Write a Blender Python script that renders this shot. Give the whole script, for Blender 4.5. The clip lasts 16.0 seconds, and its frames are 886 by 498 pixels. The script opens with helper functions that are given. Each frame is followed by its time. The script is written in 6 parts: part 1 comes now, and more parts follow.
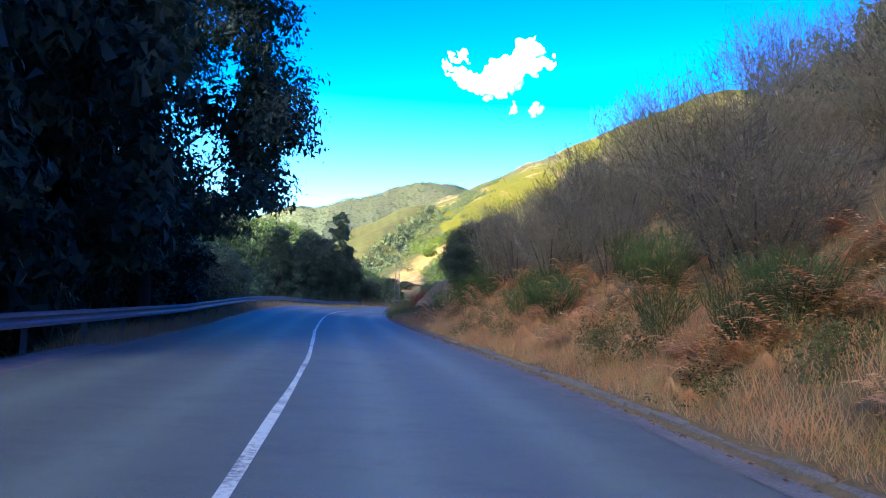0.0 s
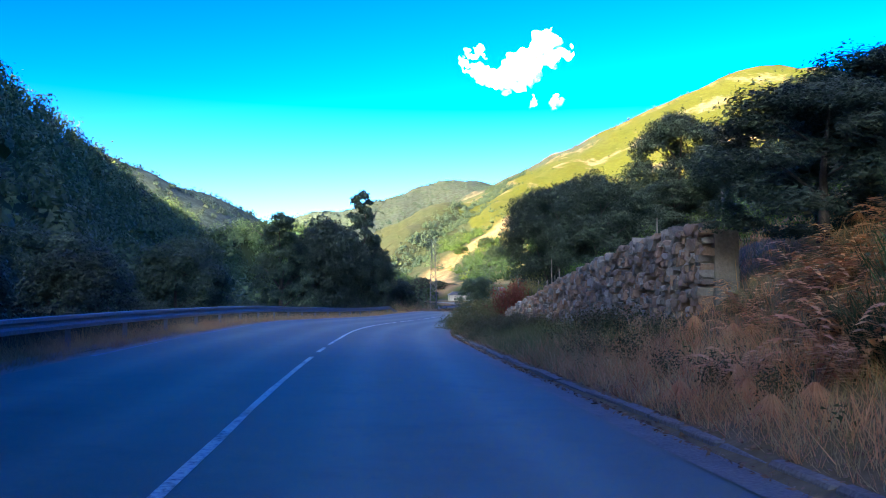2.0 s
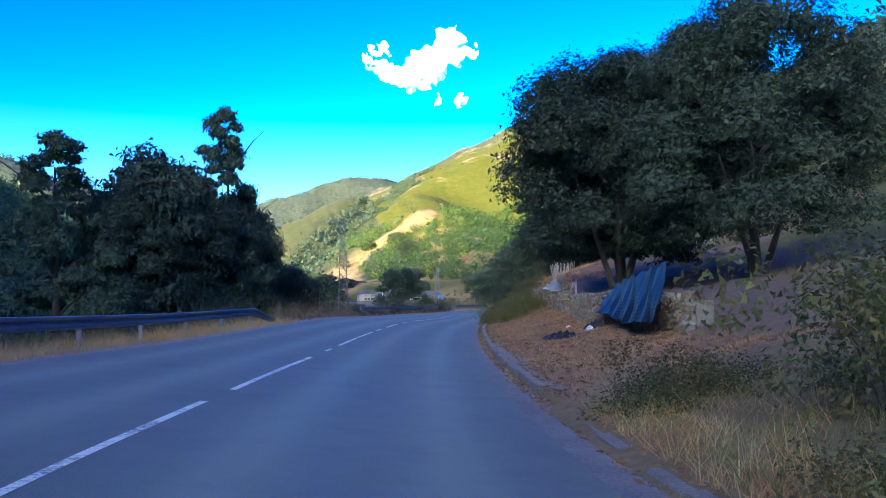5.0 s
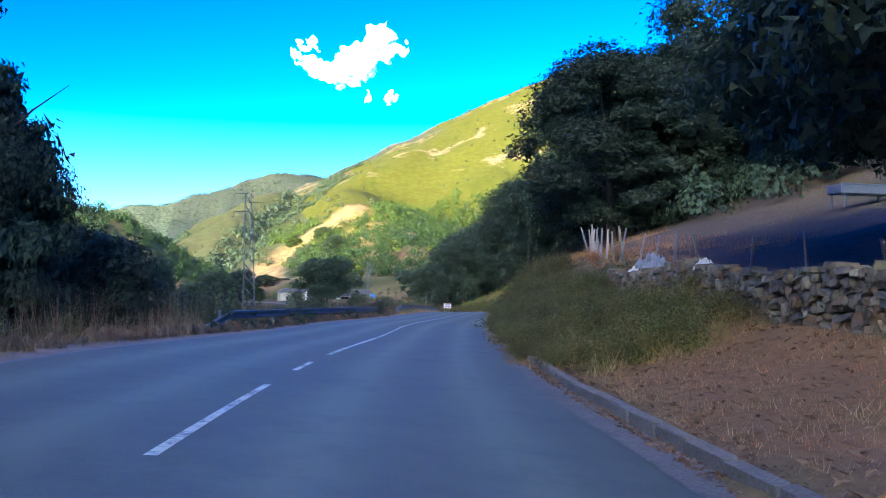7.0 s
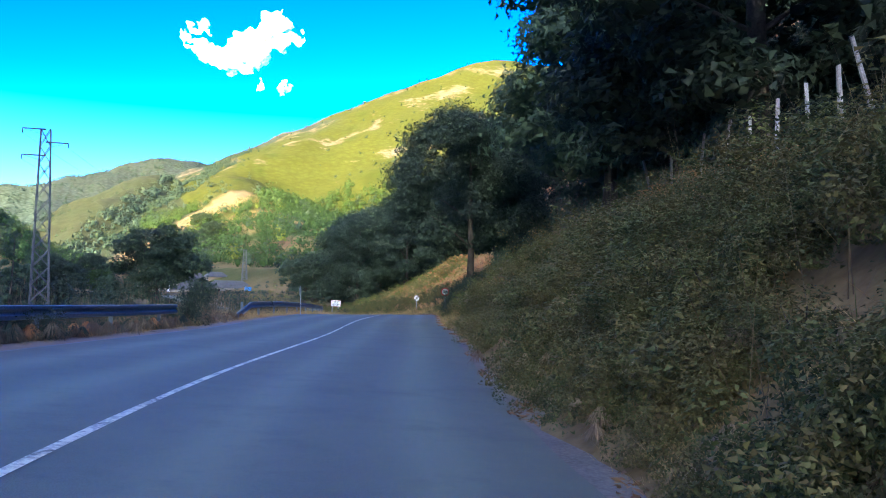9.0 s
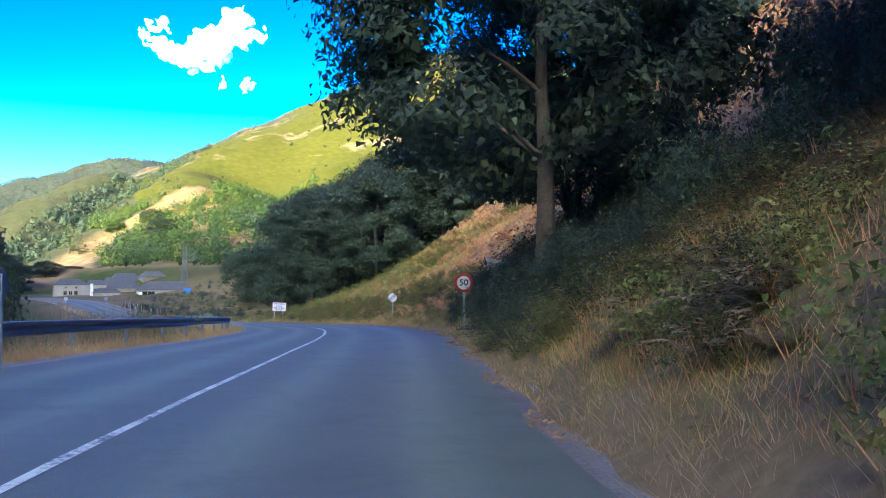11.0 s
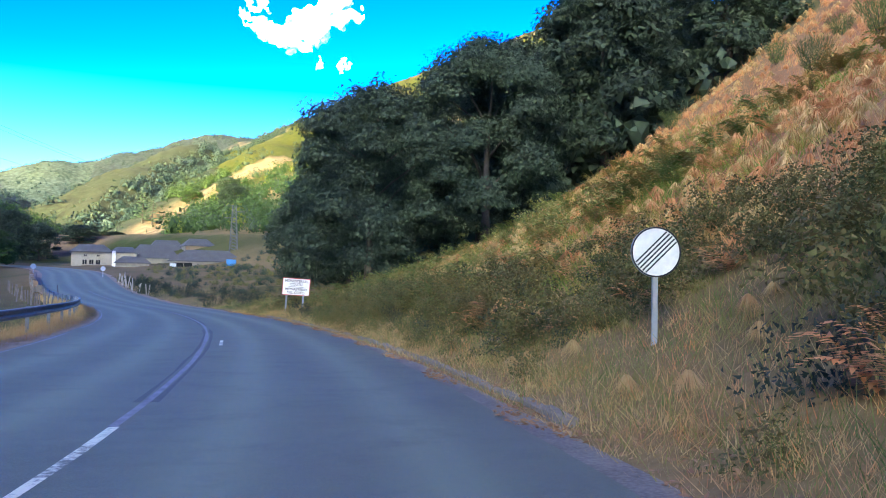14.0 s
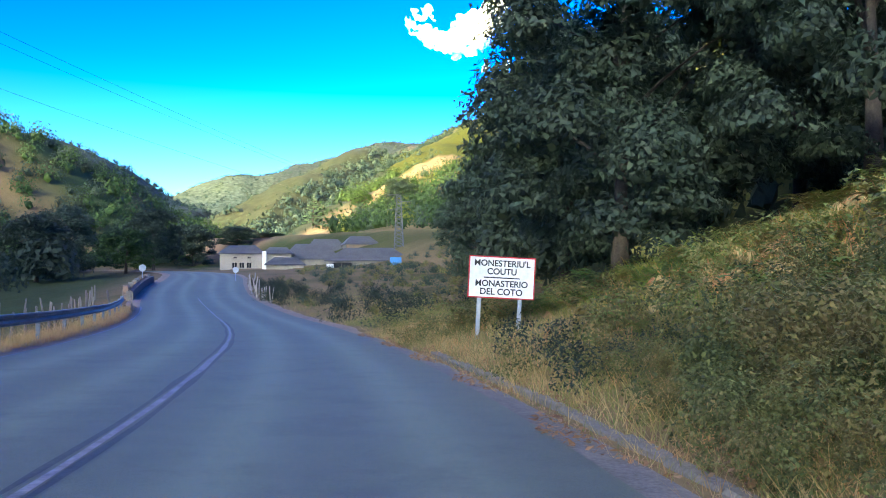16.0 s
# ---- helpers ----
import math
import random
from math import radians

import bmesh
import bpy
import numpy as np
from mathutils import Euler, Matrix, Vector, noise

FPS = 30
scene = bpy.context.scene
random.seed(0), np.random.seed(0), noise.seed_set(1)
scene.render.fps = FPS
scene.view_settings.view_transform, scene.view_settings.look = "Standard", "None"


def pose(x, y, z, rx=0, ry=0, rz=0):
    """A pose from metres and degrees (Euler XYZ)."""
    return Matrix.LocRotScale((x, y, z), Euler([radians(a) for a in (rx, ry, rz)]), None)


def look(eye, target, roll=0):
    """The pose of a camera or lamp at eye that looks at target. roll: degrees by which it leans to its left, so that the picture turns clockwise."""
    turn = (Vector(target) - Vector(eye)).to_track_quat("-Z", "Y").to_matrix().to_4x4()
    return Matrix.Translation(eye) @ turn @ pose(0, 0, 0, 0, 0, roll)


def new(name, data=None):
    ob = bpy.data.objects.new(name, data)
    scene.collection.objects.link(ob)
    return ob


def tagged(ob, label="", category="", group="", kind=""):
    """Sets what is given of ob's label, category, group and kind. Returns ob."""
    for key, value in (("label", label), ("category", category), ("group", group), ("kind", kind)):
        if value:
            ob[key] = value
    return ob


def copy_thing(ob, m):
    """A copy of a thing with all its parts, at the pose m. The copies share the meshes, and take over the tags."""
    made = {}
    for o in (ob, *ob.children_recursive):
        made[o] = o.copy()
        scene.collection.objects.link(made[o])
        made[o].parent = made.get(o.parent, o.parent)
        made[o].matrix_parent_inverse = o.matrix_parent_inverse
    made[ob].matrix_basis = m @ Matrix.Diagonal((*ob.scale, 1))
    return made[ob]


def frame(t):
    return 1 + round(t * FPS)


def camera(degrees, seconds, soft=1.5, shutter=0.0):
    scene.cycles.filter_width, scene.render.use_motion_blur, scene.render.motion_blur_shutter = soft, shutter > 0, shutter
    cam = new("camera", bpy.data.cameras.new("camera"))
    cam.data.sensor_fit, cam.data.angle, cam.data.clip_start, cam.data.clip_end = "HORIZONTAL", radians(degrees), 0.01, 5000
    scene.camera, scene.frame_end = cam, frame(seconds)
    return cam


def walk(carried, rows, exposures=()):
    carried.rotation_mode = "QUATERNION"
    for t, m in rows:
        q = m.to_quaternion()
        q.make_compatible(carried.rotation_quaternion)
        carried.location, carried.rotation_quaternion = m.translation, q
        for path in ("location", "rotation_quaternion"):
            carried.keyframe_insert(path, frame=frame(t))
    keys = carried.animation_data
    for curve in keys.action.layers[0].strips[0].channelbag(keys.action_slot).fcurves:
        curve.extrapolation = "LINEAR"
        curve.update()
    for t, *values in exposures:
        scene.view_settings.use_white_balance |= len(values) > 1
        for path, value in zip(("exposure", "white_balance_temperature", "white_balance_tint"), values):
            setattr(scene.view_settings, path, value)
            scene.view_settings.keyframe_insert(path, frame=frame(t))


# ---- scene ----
# ---------------------------------------------------------------- camera
cam = camera(54.0, 16.0, soft=1.0)
# seconds, place, heading (clockwise from +y), pitch, roll
PATH = [
    (0, 0.00, -0.01, 1.30, 4.93, 3.80, 2.88),
    (0.5, 0.02, 9.62, 1.33, 4.15, 3.82, 1.96),
    (1, -0.16, 19.14, 1.38, 3.49, 3.74, 0.73),
    (1.5, -0.35, 28.50, 1.40, 2.94, 3.72, -0.23),
    (2, -0.64, 37.75, 1.47, 3.22, 3.74, -0.09),
    (2.5, -0.74, 46.72, 1.52, 3.65, 3.78, -1.01),
    (3, -0.94, 55.23, 1.58, 4.85, 3.57, -1.16),
    (3.5, -0.75, 63.66, 1.57, 6.06, 3.58, -1.32),
    (3.7, -0.64, 67.02, 1.57, 6.62, 3.57, -1.07),
    (4.5, 0.04, 80.47, 1.49, 8.25, 3.66, -0.94),
    (5, 0.67, 88.91, 1.43, 9.53, 3.72, -0.86),
    (5.8, 2.14, 102.53, 1.38, 11.89, 3.81, -0.73),
    (6, 2.62, 105.96, 1.39, 12.29, 3.68, -0.84),
    (6.5, 3.88, 114.61, 1.45, 13.24, 3.97, -0.43),
    (7, 5.38, 123.16, 1.55, 14.21, 3.62, -0.89),
    (7.5, 7.20, 131.54, 1.61, 15.44, 3.70, -0.78),
    (8, 9.19, 140.08, 1.61, 17.37, 3.75, 0.01),
    (8.5, 11.47, 148.81, 1.57, 19.48, 3.89, 0.61),
    (8.7, 12.49, 152.27, 1.58, 20.20, 3.62, 0.81),
    (9.5, 16.87, 166.12, 1.65, 23.43, 3.53, 0.12),
    (10, 19.93, 174.78, 1.72, 24.13, 3.48, -0.31),
    (10.8, 24.86, 188.71, 1.81, 23.48, 3.39, -0.99),
    (11, 26.10, 192.19, 1.83, 23.52, 3.31, -0.60),
    (11.5, 29.16, 200.90, 1.84, 23.67, 3.29, 0.02),
    (12, 32.32, 209.49, 1.87, 23.50, 3.08, 0.57),
    (12.5, 35.21, 217.69, 1.88, 23.09, 2.75, 1.19),
    (13, 37.65, 225.16, 1.83, 22.19, 2.53, 1.61),
    (13.5, 39.75, 232.85, 1.69, 20.11, 2.39, 1.76),
    (14, 41.57, 240.77, 1.54, 17.50, 2.26, 1.13),
    (14.5, 42.97, 248.75, 1.44, 14.78, 2.22, 0.59),
    (15, 44.06, 256.50, 1.24, 11.99, 2.25, 0.49),
    (15.5, 44.71, 263.78, 1.16, 9.14, 2.28, 0.12),
    (16, 45.02, 271.00, 1.03, 6.32, 2.30, -0.19),
]
walk(cam, [(t, pose(x, y, z, 90 + p, 0, -h) @ pose(0, 0, 0, 0, 0, r)) for t, x, y, z, h, p, r in PATH],
     exposures=[(0, 1.0, 7000, -9), (1.0, 0.88, 6750, -9), (2.2, 0.92, 6600, -9), (3.7, 0.72, 6300, -9), (9, 0.7, 6150, -9), (13, 0.72, 6250, -9), (16, 0.66, 6350, -9)])

# ---------------------------------------------------------------- light
SUN_AZ, SUN_EL = -145.0, 18.0          # degrees, clockwise from +y
world = bpy.data.worlds.new("sky")
scene.world = world
world.use_nodes = True
wn = world.node_tree.nodes
sky = wn.new("ShaderNodeTexSky")
sky.sky_type, sky.sun_disc = "NISHITA", False
sky.sun_elevation, sky.sun_rotation = radians(SUN_EL), radians(SUN_AZ)
sky.air_density, sky.dust_density, sky.ozone_density = 1.0, 1.5, 3.0
deep = wn.new("ShaderNodeGamma")           # a clear, deep mountain sky
deep.inputs["Gamma"].default_value = 2.15
pure = wn.new("ShaderNodeHueSaturation")
pure.inputs["Saturation"].default_value, pure.inputs["Hue"].default_value = 1.13, 0.52
world.node_tree.links.new(sky.outputs[0], deep.inputs["Color"])
world.node_tree.links.new(deep.outputs[0], pure.inputs["Color"])
world.node_tree.links.new(pure.outputs[0], wn["Background"].inputs[0])
wn["Background"].inputs[1].default_value = 0.09
sun = new("sun", bpy.data.lights.new("sun", "SUN"))
sun.data.energy, sun.data.angle, sun.data.color = 1.12, radians(0.53), (1.0, 0.95, 0.88)
a, e = radians(SUN_AZ), radians(SUN_EL)
sun.matrix_world = look((0, 0, 300), (-math.sin(a) * math.cos(e), -math.cos(a) * math.cos(e), 300 - math.sin(e)))

# ---------------------------------------------------------------- materials


def nodes_of(name):
    m = bpy.data.materials.new(name)
    m.use_nodes = True
    return m, m.node_tree.nodes, m.node_tree.links, m.node_tree.nodes["Principled BSDF"]


def noise_node(n, l, scale, detail=5.0, rough=0.6, coord="Object"):
    tc = n.new("ShaderNodeTexCoord")
    t = n.new("ShaderNodeTexNoise")
    t.inputs["Scale"].default_value, t.inputs["Detail"].default_value, t.inputs["Roughness"].default_value = scale, detail, rough
    l.new(tc.outputs[coord], t.inputs["Vector"])
    return t


def ramp(n, l, src, stops):
    r = n.new("ShaderNodeValToRGB")
    while len(r.color_ramp.elements) < len(stops):
        r.color_ramp.elements.new(0.5)
    for el, (p, c) in zip(r.color_ramp.elements, stops):
        el.position, el.color = p, (*c, 1)
    l.new(src, r.inputs[0])
    return r.outputs[0]


def mixed(n, l, fac, a, b, mode="MIX"):
    m = n.new("ShaderNodeMix")
    m.data_type, m.blend_type = "RGBA", mode
    for sock, v in ((m.inputs[0], fac), (m.inputs[6], a), (m.inputs[7], b)):
        if isinstance(v, bpy.types.NodeSocket):
            l.new(v, sock)
        elif isinstance(v, tuple):
            sock.default_value = (*v, 1)
        else:
            sock.default_value = v
    return m.outputs[2]


def bump(n, l, bsdf, height, strength=0.4, dist=0.02):
    b = n.new("ShaderNodeBump")
    b.inputs["Strength"].default_value, b.inputs["Distance"].default_value = strength, dist
    l.new(height, b.inputs["Height"])
    l.new(b.outputs[0], bsdf.inputs["Normal"])


def speckled(name, dark, light, scale=2.0, fine=40.0, rough=0.85, bumps=0.3, dist=0.02, metal=0.0):
    """A surface of two tones with coarse stains and fine grain."""
    m, n, l, b = nodes_of(name)
    big, small = noise_node(n, l, scale), noise_node(n, l, fine, 3)
    c = ramp(n, l, big.outputs["Fac"], [(0.3, dark), (0.7, light)])
    c = mixed(n, l, 0.45, c, ramp(n, l, small.outputs["Fac"], [(0.25, tuple(v * 0.45 for v in dark)), (0.75, tuple(min(1, v * 1.35) for v in light))]))
    l.new(c, b.inputs["Base Color"])
    b.inputs["Roughness"].default_value, b.inputs["Metallic"].default_value = rough, metal
    bump(n, l, b, small.outputs["Fac"], bumps, dist)
    return m


def leafy(name, colors, translucent=0.25, rough=0.6, patches=None, patch=0.35, weight=0.35):
    """Leaves or blades: each one its own tint out of a few."""
    m, n, l, b = nodes_of(name)
    g = n.new("ShaderNodeNewGeometry")
    big = noise_node(n, l, patch, 4)
    oi = n.new("ShaderNodeObjectInfo")
    k = len(colors)
    c1 = ramp(n, l, g.outputs["Random Per Island"], [(i / max(1, k - 1), c) for i, c in enumerate(colors)])
    tones = patches or [tuple(v * 0.6 for v in colors[0]), colors[-1]]
    c2 = ramp(n, l, big.outputs["Fac"], [(0.34 + 0.32 * i / (len(tones) - 1), q) for i, q in enumerate(tones)])
    c = mixed(n, l, weight, c1, c2)
    h = n.new("ShaderNodeHueSaturation")
    mr = n.new("ShaderNodeMapRange")
    mr.inputs["To Min"].default_value, mr.inputs["To Max"].default_value = 0.75, 1.25
    l.new(oi.outputs["Random"], mr.inputs["Value"])
    l.new(mr.outputs[0], h.inputs["Value"])
    l.new(c, h.inputs["Color"])
    l.new(h.outputs[0], b.inputs["Base Color"])
    b.inputs["Roughness"].default_value = rough
    b.inputs["Specular IOR Level"].default_value = 0.25
    if translucent:
        t = n.new("ShaderNodeBsdfTranslucent")
        l.new(h.outputs[0], t.inputs["Color"])
        mx = n.new("ShaderNodeMixShader")
        mx.inputs[0].default_value = translucent
        l.new(b.outputs[0], mx.inputs[1])
        l.new(t.outputs[0], mx.inputs[2])
        l.new(mx.outputs[0], n["Material Output"].inputs[0])
    return m


def plain(name, color, rough=0.5, metal=0.0):
    m, n, l, b = nodes_of(name)
    s = noise_node(n, l, 9.0)
    c = ramp(n, l, s.outputs["Fac"], [(0.3, tuple(v * 0.8 for v in color)), (0.7, color)])
    l.new(c, b.inputs["Base Color"])
    b.inputs["Roughness"].default_value, b.inputs["Metallic"].default_value = rough, metal
    return m


def ground_material():
    """Soil, dry grass and green grass after the tint that each spot of the ground carries."""
    m, n, l, b = nodes_of("hillside")
    at = n.new("ShaderNodeAttribute")
    at.attribute_name = "tint"
    big, mid, small = noise_node(n, l, 0.03, 6), noise_node(n, l, 0.35, 6), noise_node(n, l, 6.0, 4)
    c = mixed(n, l, ramp(n, l, mid.outputs["Fac"], [(0.35, (0, 0, 0)), (0.65, (0.35,) * 3)]), at.outputs["Color"],
              mixed(n, l, 0.5, at.outputs["Color"], (0.10, 0.085, 0.03)))
    c = mixed(n, l, ramp(n, l, big.outputs["Fac"], [(0.4, (0, 0, 0)), (0.7, (0.2,) * 3)]), c, (0.075, 0.095, 0.03))
    rock = noise_node(n, l, 0.055, 8, 0.72)
    spots = noise_node(n, l, 0.16, 5, 0.7)
    lift = n.new("ShaderNodeMath")
    lift.operation = "MULTIPLY_ADD"
    lift.inputs[1].default_value, lift.inputs[2].default_value = 0.34, -0.17
    l.new(at.outputs["Alpha"], lift.inputs[0])
    sum_ = n.new("ShaderNodeMath")
    l.new(rock.outputs["Fac"], sum_.inputs[0])
    l.new(lift.outputs[0], sum_.inputs[1])
    tone = ramp(n, l, spots.outputs["Fac"], [(0.35, (0.13, 0.10, 0.07)), (0.55, (0.25, 0.19, 0.15)), (0.7, (0.33, 0.29, 0.26))])
    c = mixed(n, l, ramp(n, l, sum_.outputs[0], [(0.52, (0, 0, 0)), (0.66, (0.85,) * 3)]), c, tone)
    c = mixed(n, l, 0.5, c, ramp(n, l, small.outputs["Fac"], [(0.25, (0.25,) * 3), (0.75, (1.0,) * 3)]), "MULTIPLY")
    # wooded spots: crown cells multiply the colour, paler in the middle, darker between
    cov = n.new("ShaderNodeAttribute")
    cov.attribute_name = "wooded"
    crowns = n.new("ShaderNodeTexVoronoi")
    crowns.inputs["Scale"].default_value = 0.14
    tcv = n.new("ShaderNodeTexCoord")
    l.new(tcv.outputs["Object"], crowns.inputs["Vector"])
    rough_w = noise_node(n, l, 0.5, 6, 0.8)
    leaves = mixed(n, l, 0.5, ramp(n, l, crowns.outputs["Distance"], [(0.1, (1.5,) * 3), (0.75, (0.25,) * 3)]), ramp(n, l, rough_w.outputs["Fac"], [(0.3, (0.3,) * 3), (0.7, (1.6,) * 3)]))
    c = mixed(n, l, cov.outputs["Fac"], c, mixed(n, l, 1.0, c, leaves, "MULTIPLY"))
    l.new(c, b.inputs["Base Color"])
    b.inputs["Roughness"].default_value = 0.95
    b.inputs["Specular IOR Level"].default_value = 0.1
    bump(n, l, b, mid.outputs["Fac"], 0.6, 0.5)
    return m


def asphalt_material():
    m, n, l, b = nodes_of("asphalt")
    big, mid, small = noise_node(n, l, 0.25, 4), noise_node(n, l, 2.2, 5), noise_node(n, l, 90.0, 3)
    c = ramp(n, l, big.outputs["Fac"], [(0.3, (0.138, 0.162, 0.092)), (0.7, (0.176, 0.207, 0.12))])
    c = mixed(n, l, 0.3, c, ramp(n, l, mid.outputs["Fac"], [(0.3, (0.112, 0.131, 0.078)), (0.7, (0.19, 0.225, 0.134))]))
    c = mixed(n, l, 0.4, c, ramp(n, l, small.outputs["Fac"], [(0.3, (0.05, 0.05, 0.042)), (0.75, (0.25, 0.245, 0.20))]))
    at = n.new("ShaderNodeAttribute")
    at.attribute_name = "wheel"
    c = mixed(n, l, at.outputs["Fac"], c, mixed(n, l, 0.7, c, (0.258, 0.295, 0.18)))
    fine = noise_node(n, l, 0.9, 7, 0.75)
    c = mixed(n, l, ramp(n, l, fine.outputs["Fac"], [(0.5, (0, 0, 0)), (0.72, (0.4,) * 3)]), c, (0.08, 0.078, 0.062))
    l.new(c, b.inputs["Base Color"])
    b.inputs["Roughness"].default_value = 0.7
    b.inputs["Specular IOR Level"].default_value = 0.4
    bump(n, l, b, small.outputs["Fac"], 0.35, 0.006)
    return m


def stone_material():
    """Field stone: grey, tan or rusty from stone to stone, with lichen."""
    m, n, l, b = nodes_of("lichen-grey field stone")
    oi = n.new("ShaderNodeObjectInfo")
    geo = n.new("ShaderNodeNewGeometry")
    big, small = noise_node(n, l, 1.1), noise_node(n, l, 16.0, 4)
    own = mixed(n, l, 0.5, oi.outputs["Random"], geo.outputs["Random Per Island"])
    c = ramp(n, l, own, [(0.2, (0.10, 0.088, 0.062)), (0.36, (0.33, 0.28, 0.195)), (0.48, (0.15, 0.13, 0.1)), (0.6, (0.46, 0.42, 0.33)), (0.68, (0.23, 0.195, 0.14)), (0.8, (0.36, 0.21, 0.11))])
    c = mixed(n, l, ramp(n, l, big.outputs["Fac"], [(0.4, (0, 0, 0)), (0.65, (0.6,) * 3)]), c, (0.19, 0.175, 0.155))
    c = mixed(n, l, 0.35, c, ramp(n, l, small.outputs["Fac"], [(0.3, (0.03, 0.026, 0.02)), (0.72, (0.25, 0.225, 0.18))]))
    l.new(c, b.inputs["Base Color"])
    b.inputs["Roughness"].default_value = 0.92
    bump(n, l, b, small.outputs["Fac"], 0.7, 0.02)
    return m


def worn_paint():
    m, n, l, b = nodes_of("worn white road paint")
    s, t = noise_node(n, l, 14.0, 6, 0.75), noise_node(n, l, 1.3, 4)
    w = mixed(n, l, 0.4, s.outputs["Color"], t.outputs["Color"])
    c = ramp(n, l, w, [(0.42, (0.16, 0.17, 0.12)), (0.52, (0.82, 0.82, 0.6))])
    l.new(c, b.inputs["Base Color"])
    b.inputs["Roughness"].default_value = 0.7
    return m


M = dict(
    ground=ground_material(), asphalt=asphalt_material(), paint=worn_paint(),
    verge=speckled("gravelly soil with dry litter", (0.20, 0.14, 0.09), (0.40, 0.30, 0.2), 1.5, 30, 0.95, 0.6, 0.03),
    concrete=speckled("weathered concrete", (0.13, 0.115, 0.085), (0.26, 0.235, 0.185), 1.2, 25, 0.9, 0.4, 0.01),
    steel=speckled("dull galvanised steel", (0.10, 0.13, 0.165), (0.19, 0.23, 0.27), 0.7, 20, 0.55, 0.05, 0.004, 0.35),
    bark=speckled("grey-brown bark", (0.03, 0.024, 0.019), (0.10, 0.082, 0.065), 3, 22, 0.95, 0.8, 0.03),
    wood=speckled("silvered fence wood", (0.20, 0.17, 0.14), (0.46, 0.42, 0.37), 3, 30, 0.9, 0.5, 0.01),
    stone=stone_material(),
    slate=speckled("blue-grey slate", (0.049, 0.0511, 0.0581), (0.105, 0.107, 0.115), 0.6, 8, 0.6, 0.4, 0.01),
    render=speckled("weathered pale render", (0.22, 0.195, 0.155), (0.35, 0.315, 0.26), 0.6, 6, 0.9, 0.3, 0.01),
    white=plain("white paint", (0.80, 0.80, 0.78), 0.5), red=plain("red paint", (0.55, 0.015, 0.02), 0.4),
    black=plain("black paint", (0.012, 0.012, 0.014), 0.5), glass=plain("dark window glass", (0.02, 0.022, 0.026), 0.12),
    signgrey=plain("grey galvanised sign steel", (0.40, 0.44, 0.48), 0.45, 0.6),
    oak=leafy("dull green oak leaves", [(0.0266, 0.042, 0.0301), (0.0437, 0.066, 0.0437), (0.0741, 0.1, 0.0574)], patch=0.9, weight=0.5),
    dark=leafy("dark leaves", [(0.0475, 0.0775, 0.0531), (0.0772, 0.119, 0.0719), (0.124, 0.169, 0.0875)], 0.3),
    bright=leafy("yellow-green leaves", [(0.026, 0.054, 0.015), (0.044, 0.082, 0.02), (0.072, 0.112, 0.028)]),
    # leaf tones differ at random; the darkest also stand for shaded gaps
    bramble=leafy("olive bramble leaves", [(0.022, 0.034, 0.014), (0.075, 0.094, 0.032), (0.2, 0.2, 0.075)], patches=[(0.045, 0.064, 0.022), (0.12, 0.13, 0.035), (0.22, 0.155, 0.055), (0.07, 0.092, 0.028)], patch=1.1, weight=0.6),
    scrub=leafy("grey-violet leafless scrub", [(0.18, 0.138, 0.102), (0.264, 0.21, 0.156), (0.144, 0.144, 0.072)], 0.1),
    drygrass=leafy("straw-coloured dry grass", [(0.353, 0.228, 0.0918), (0.567, 0.396, 0.173), (0.693, 0.528, 0.265)], 0.2, patches=[(0.113, 0.144, 0.0357), (0.454, 0.3, 0.102), (0.63, 0.456, 0.204), (0.454, 0.204, 0.0816), (0.151, 0.156, 0.0408)], patch=0.8, weight=0.62),
    redgrass=leafy("rusty dead fern", [(0.359, 0.13, 0.0465), (0.568, 0.26, 0.101), (0.688, 0.403, 0.169)], 0.2, patches=[(0.329, 0.111, 0.0423), (0.688, 0.39, 0.177), (0.508, 0.195, 0.0722), (0.688, 0.455, 0.203)], patch=0.5, weight=0.6),
    greengrass=leafy("green grass", [(0.104, 0.13, 0.0325), (0.169, 0.208, 0.0585), (0.26, 0.286, 0.091)], 0.25, patches=[(0.065, 0.111, 0.026), (0.208, 0.247, 0.065), (0.351, 0.286, 0.0975), (0.117, 0.182, 0.0455)], patch=0.7, weight=0.6),
    darkwood=leafy("dark woods", [(0.035, 0.055, 0.022), (0.07, 0.105, 0.04), (0.11, 0.15, 0.06)], 0.2, patches=[(0.02, 0.035, 0.015), (0.085, 0.125, 0.045), (0.045, 0.07, 0.028), (0.14, 0.17, 0.07)], patch=0.16, weight=0.65),
    post=speckled("weathered dark post wood", (0.10, 0.085, 0.065), (0.26, 0.23, 0.19), 3, 30, 0.9, 0.5, 0.01),
    fern=leafy("yellowing fern", [(0.09, 0.165, 0.03), (0.15, 0.225, 0.045), (0.24, 0.27, 0.06)], 0.3, patches=[(0.09, 0.173, 0.03), (0.195, 0.27, 0.045), (0.45, 0.24, 0.075), (0.135, 0.217, 0.0375)], patch=0.45, weight=0.6),
    redleaf=leafy("reddening leaves", [(0.15, 0.022, 0.02), (0.24, 0.045, 0.03), (0.14, 0.09, 0.03)], 0.25),
)


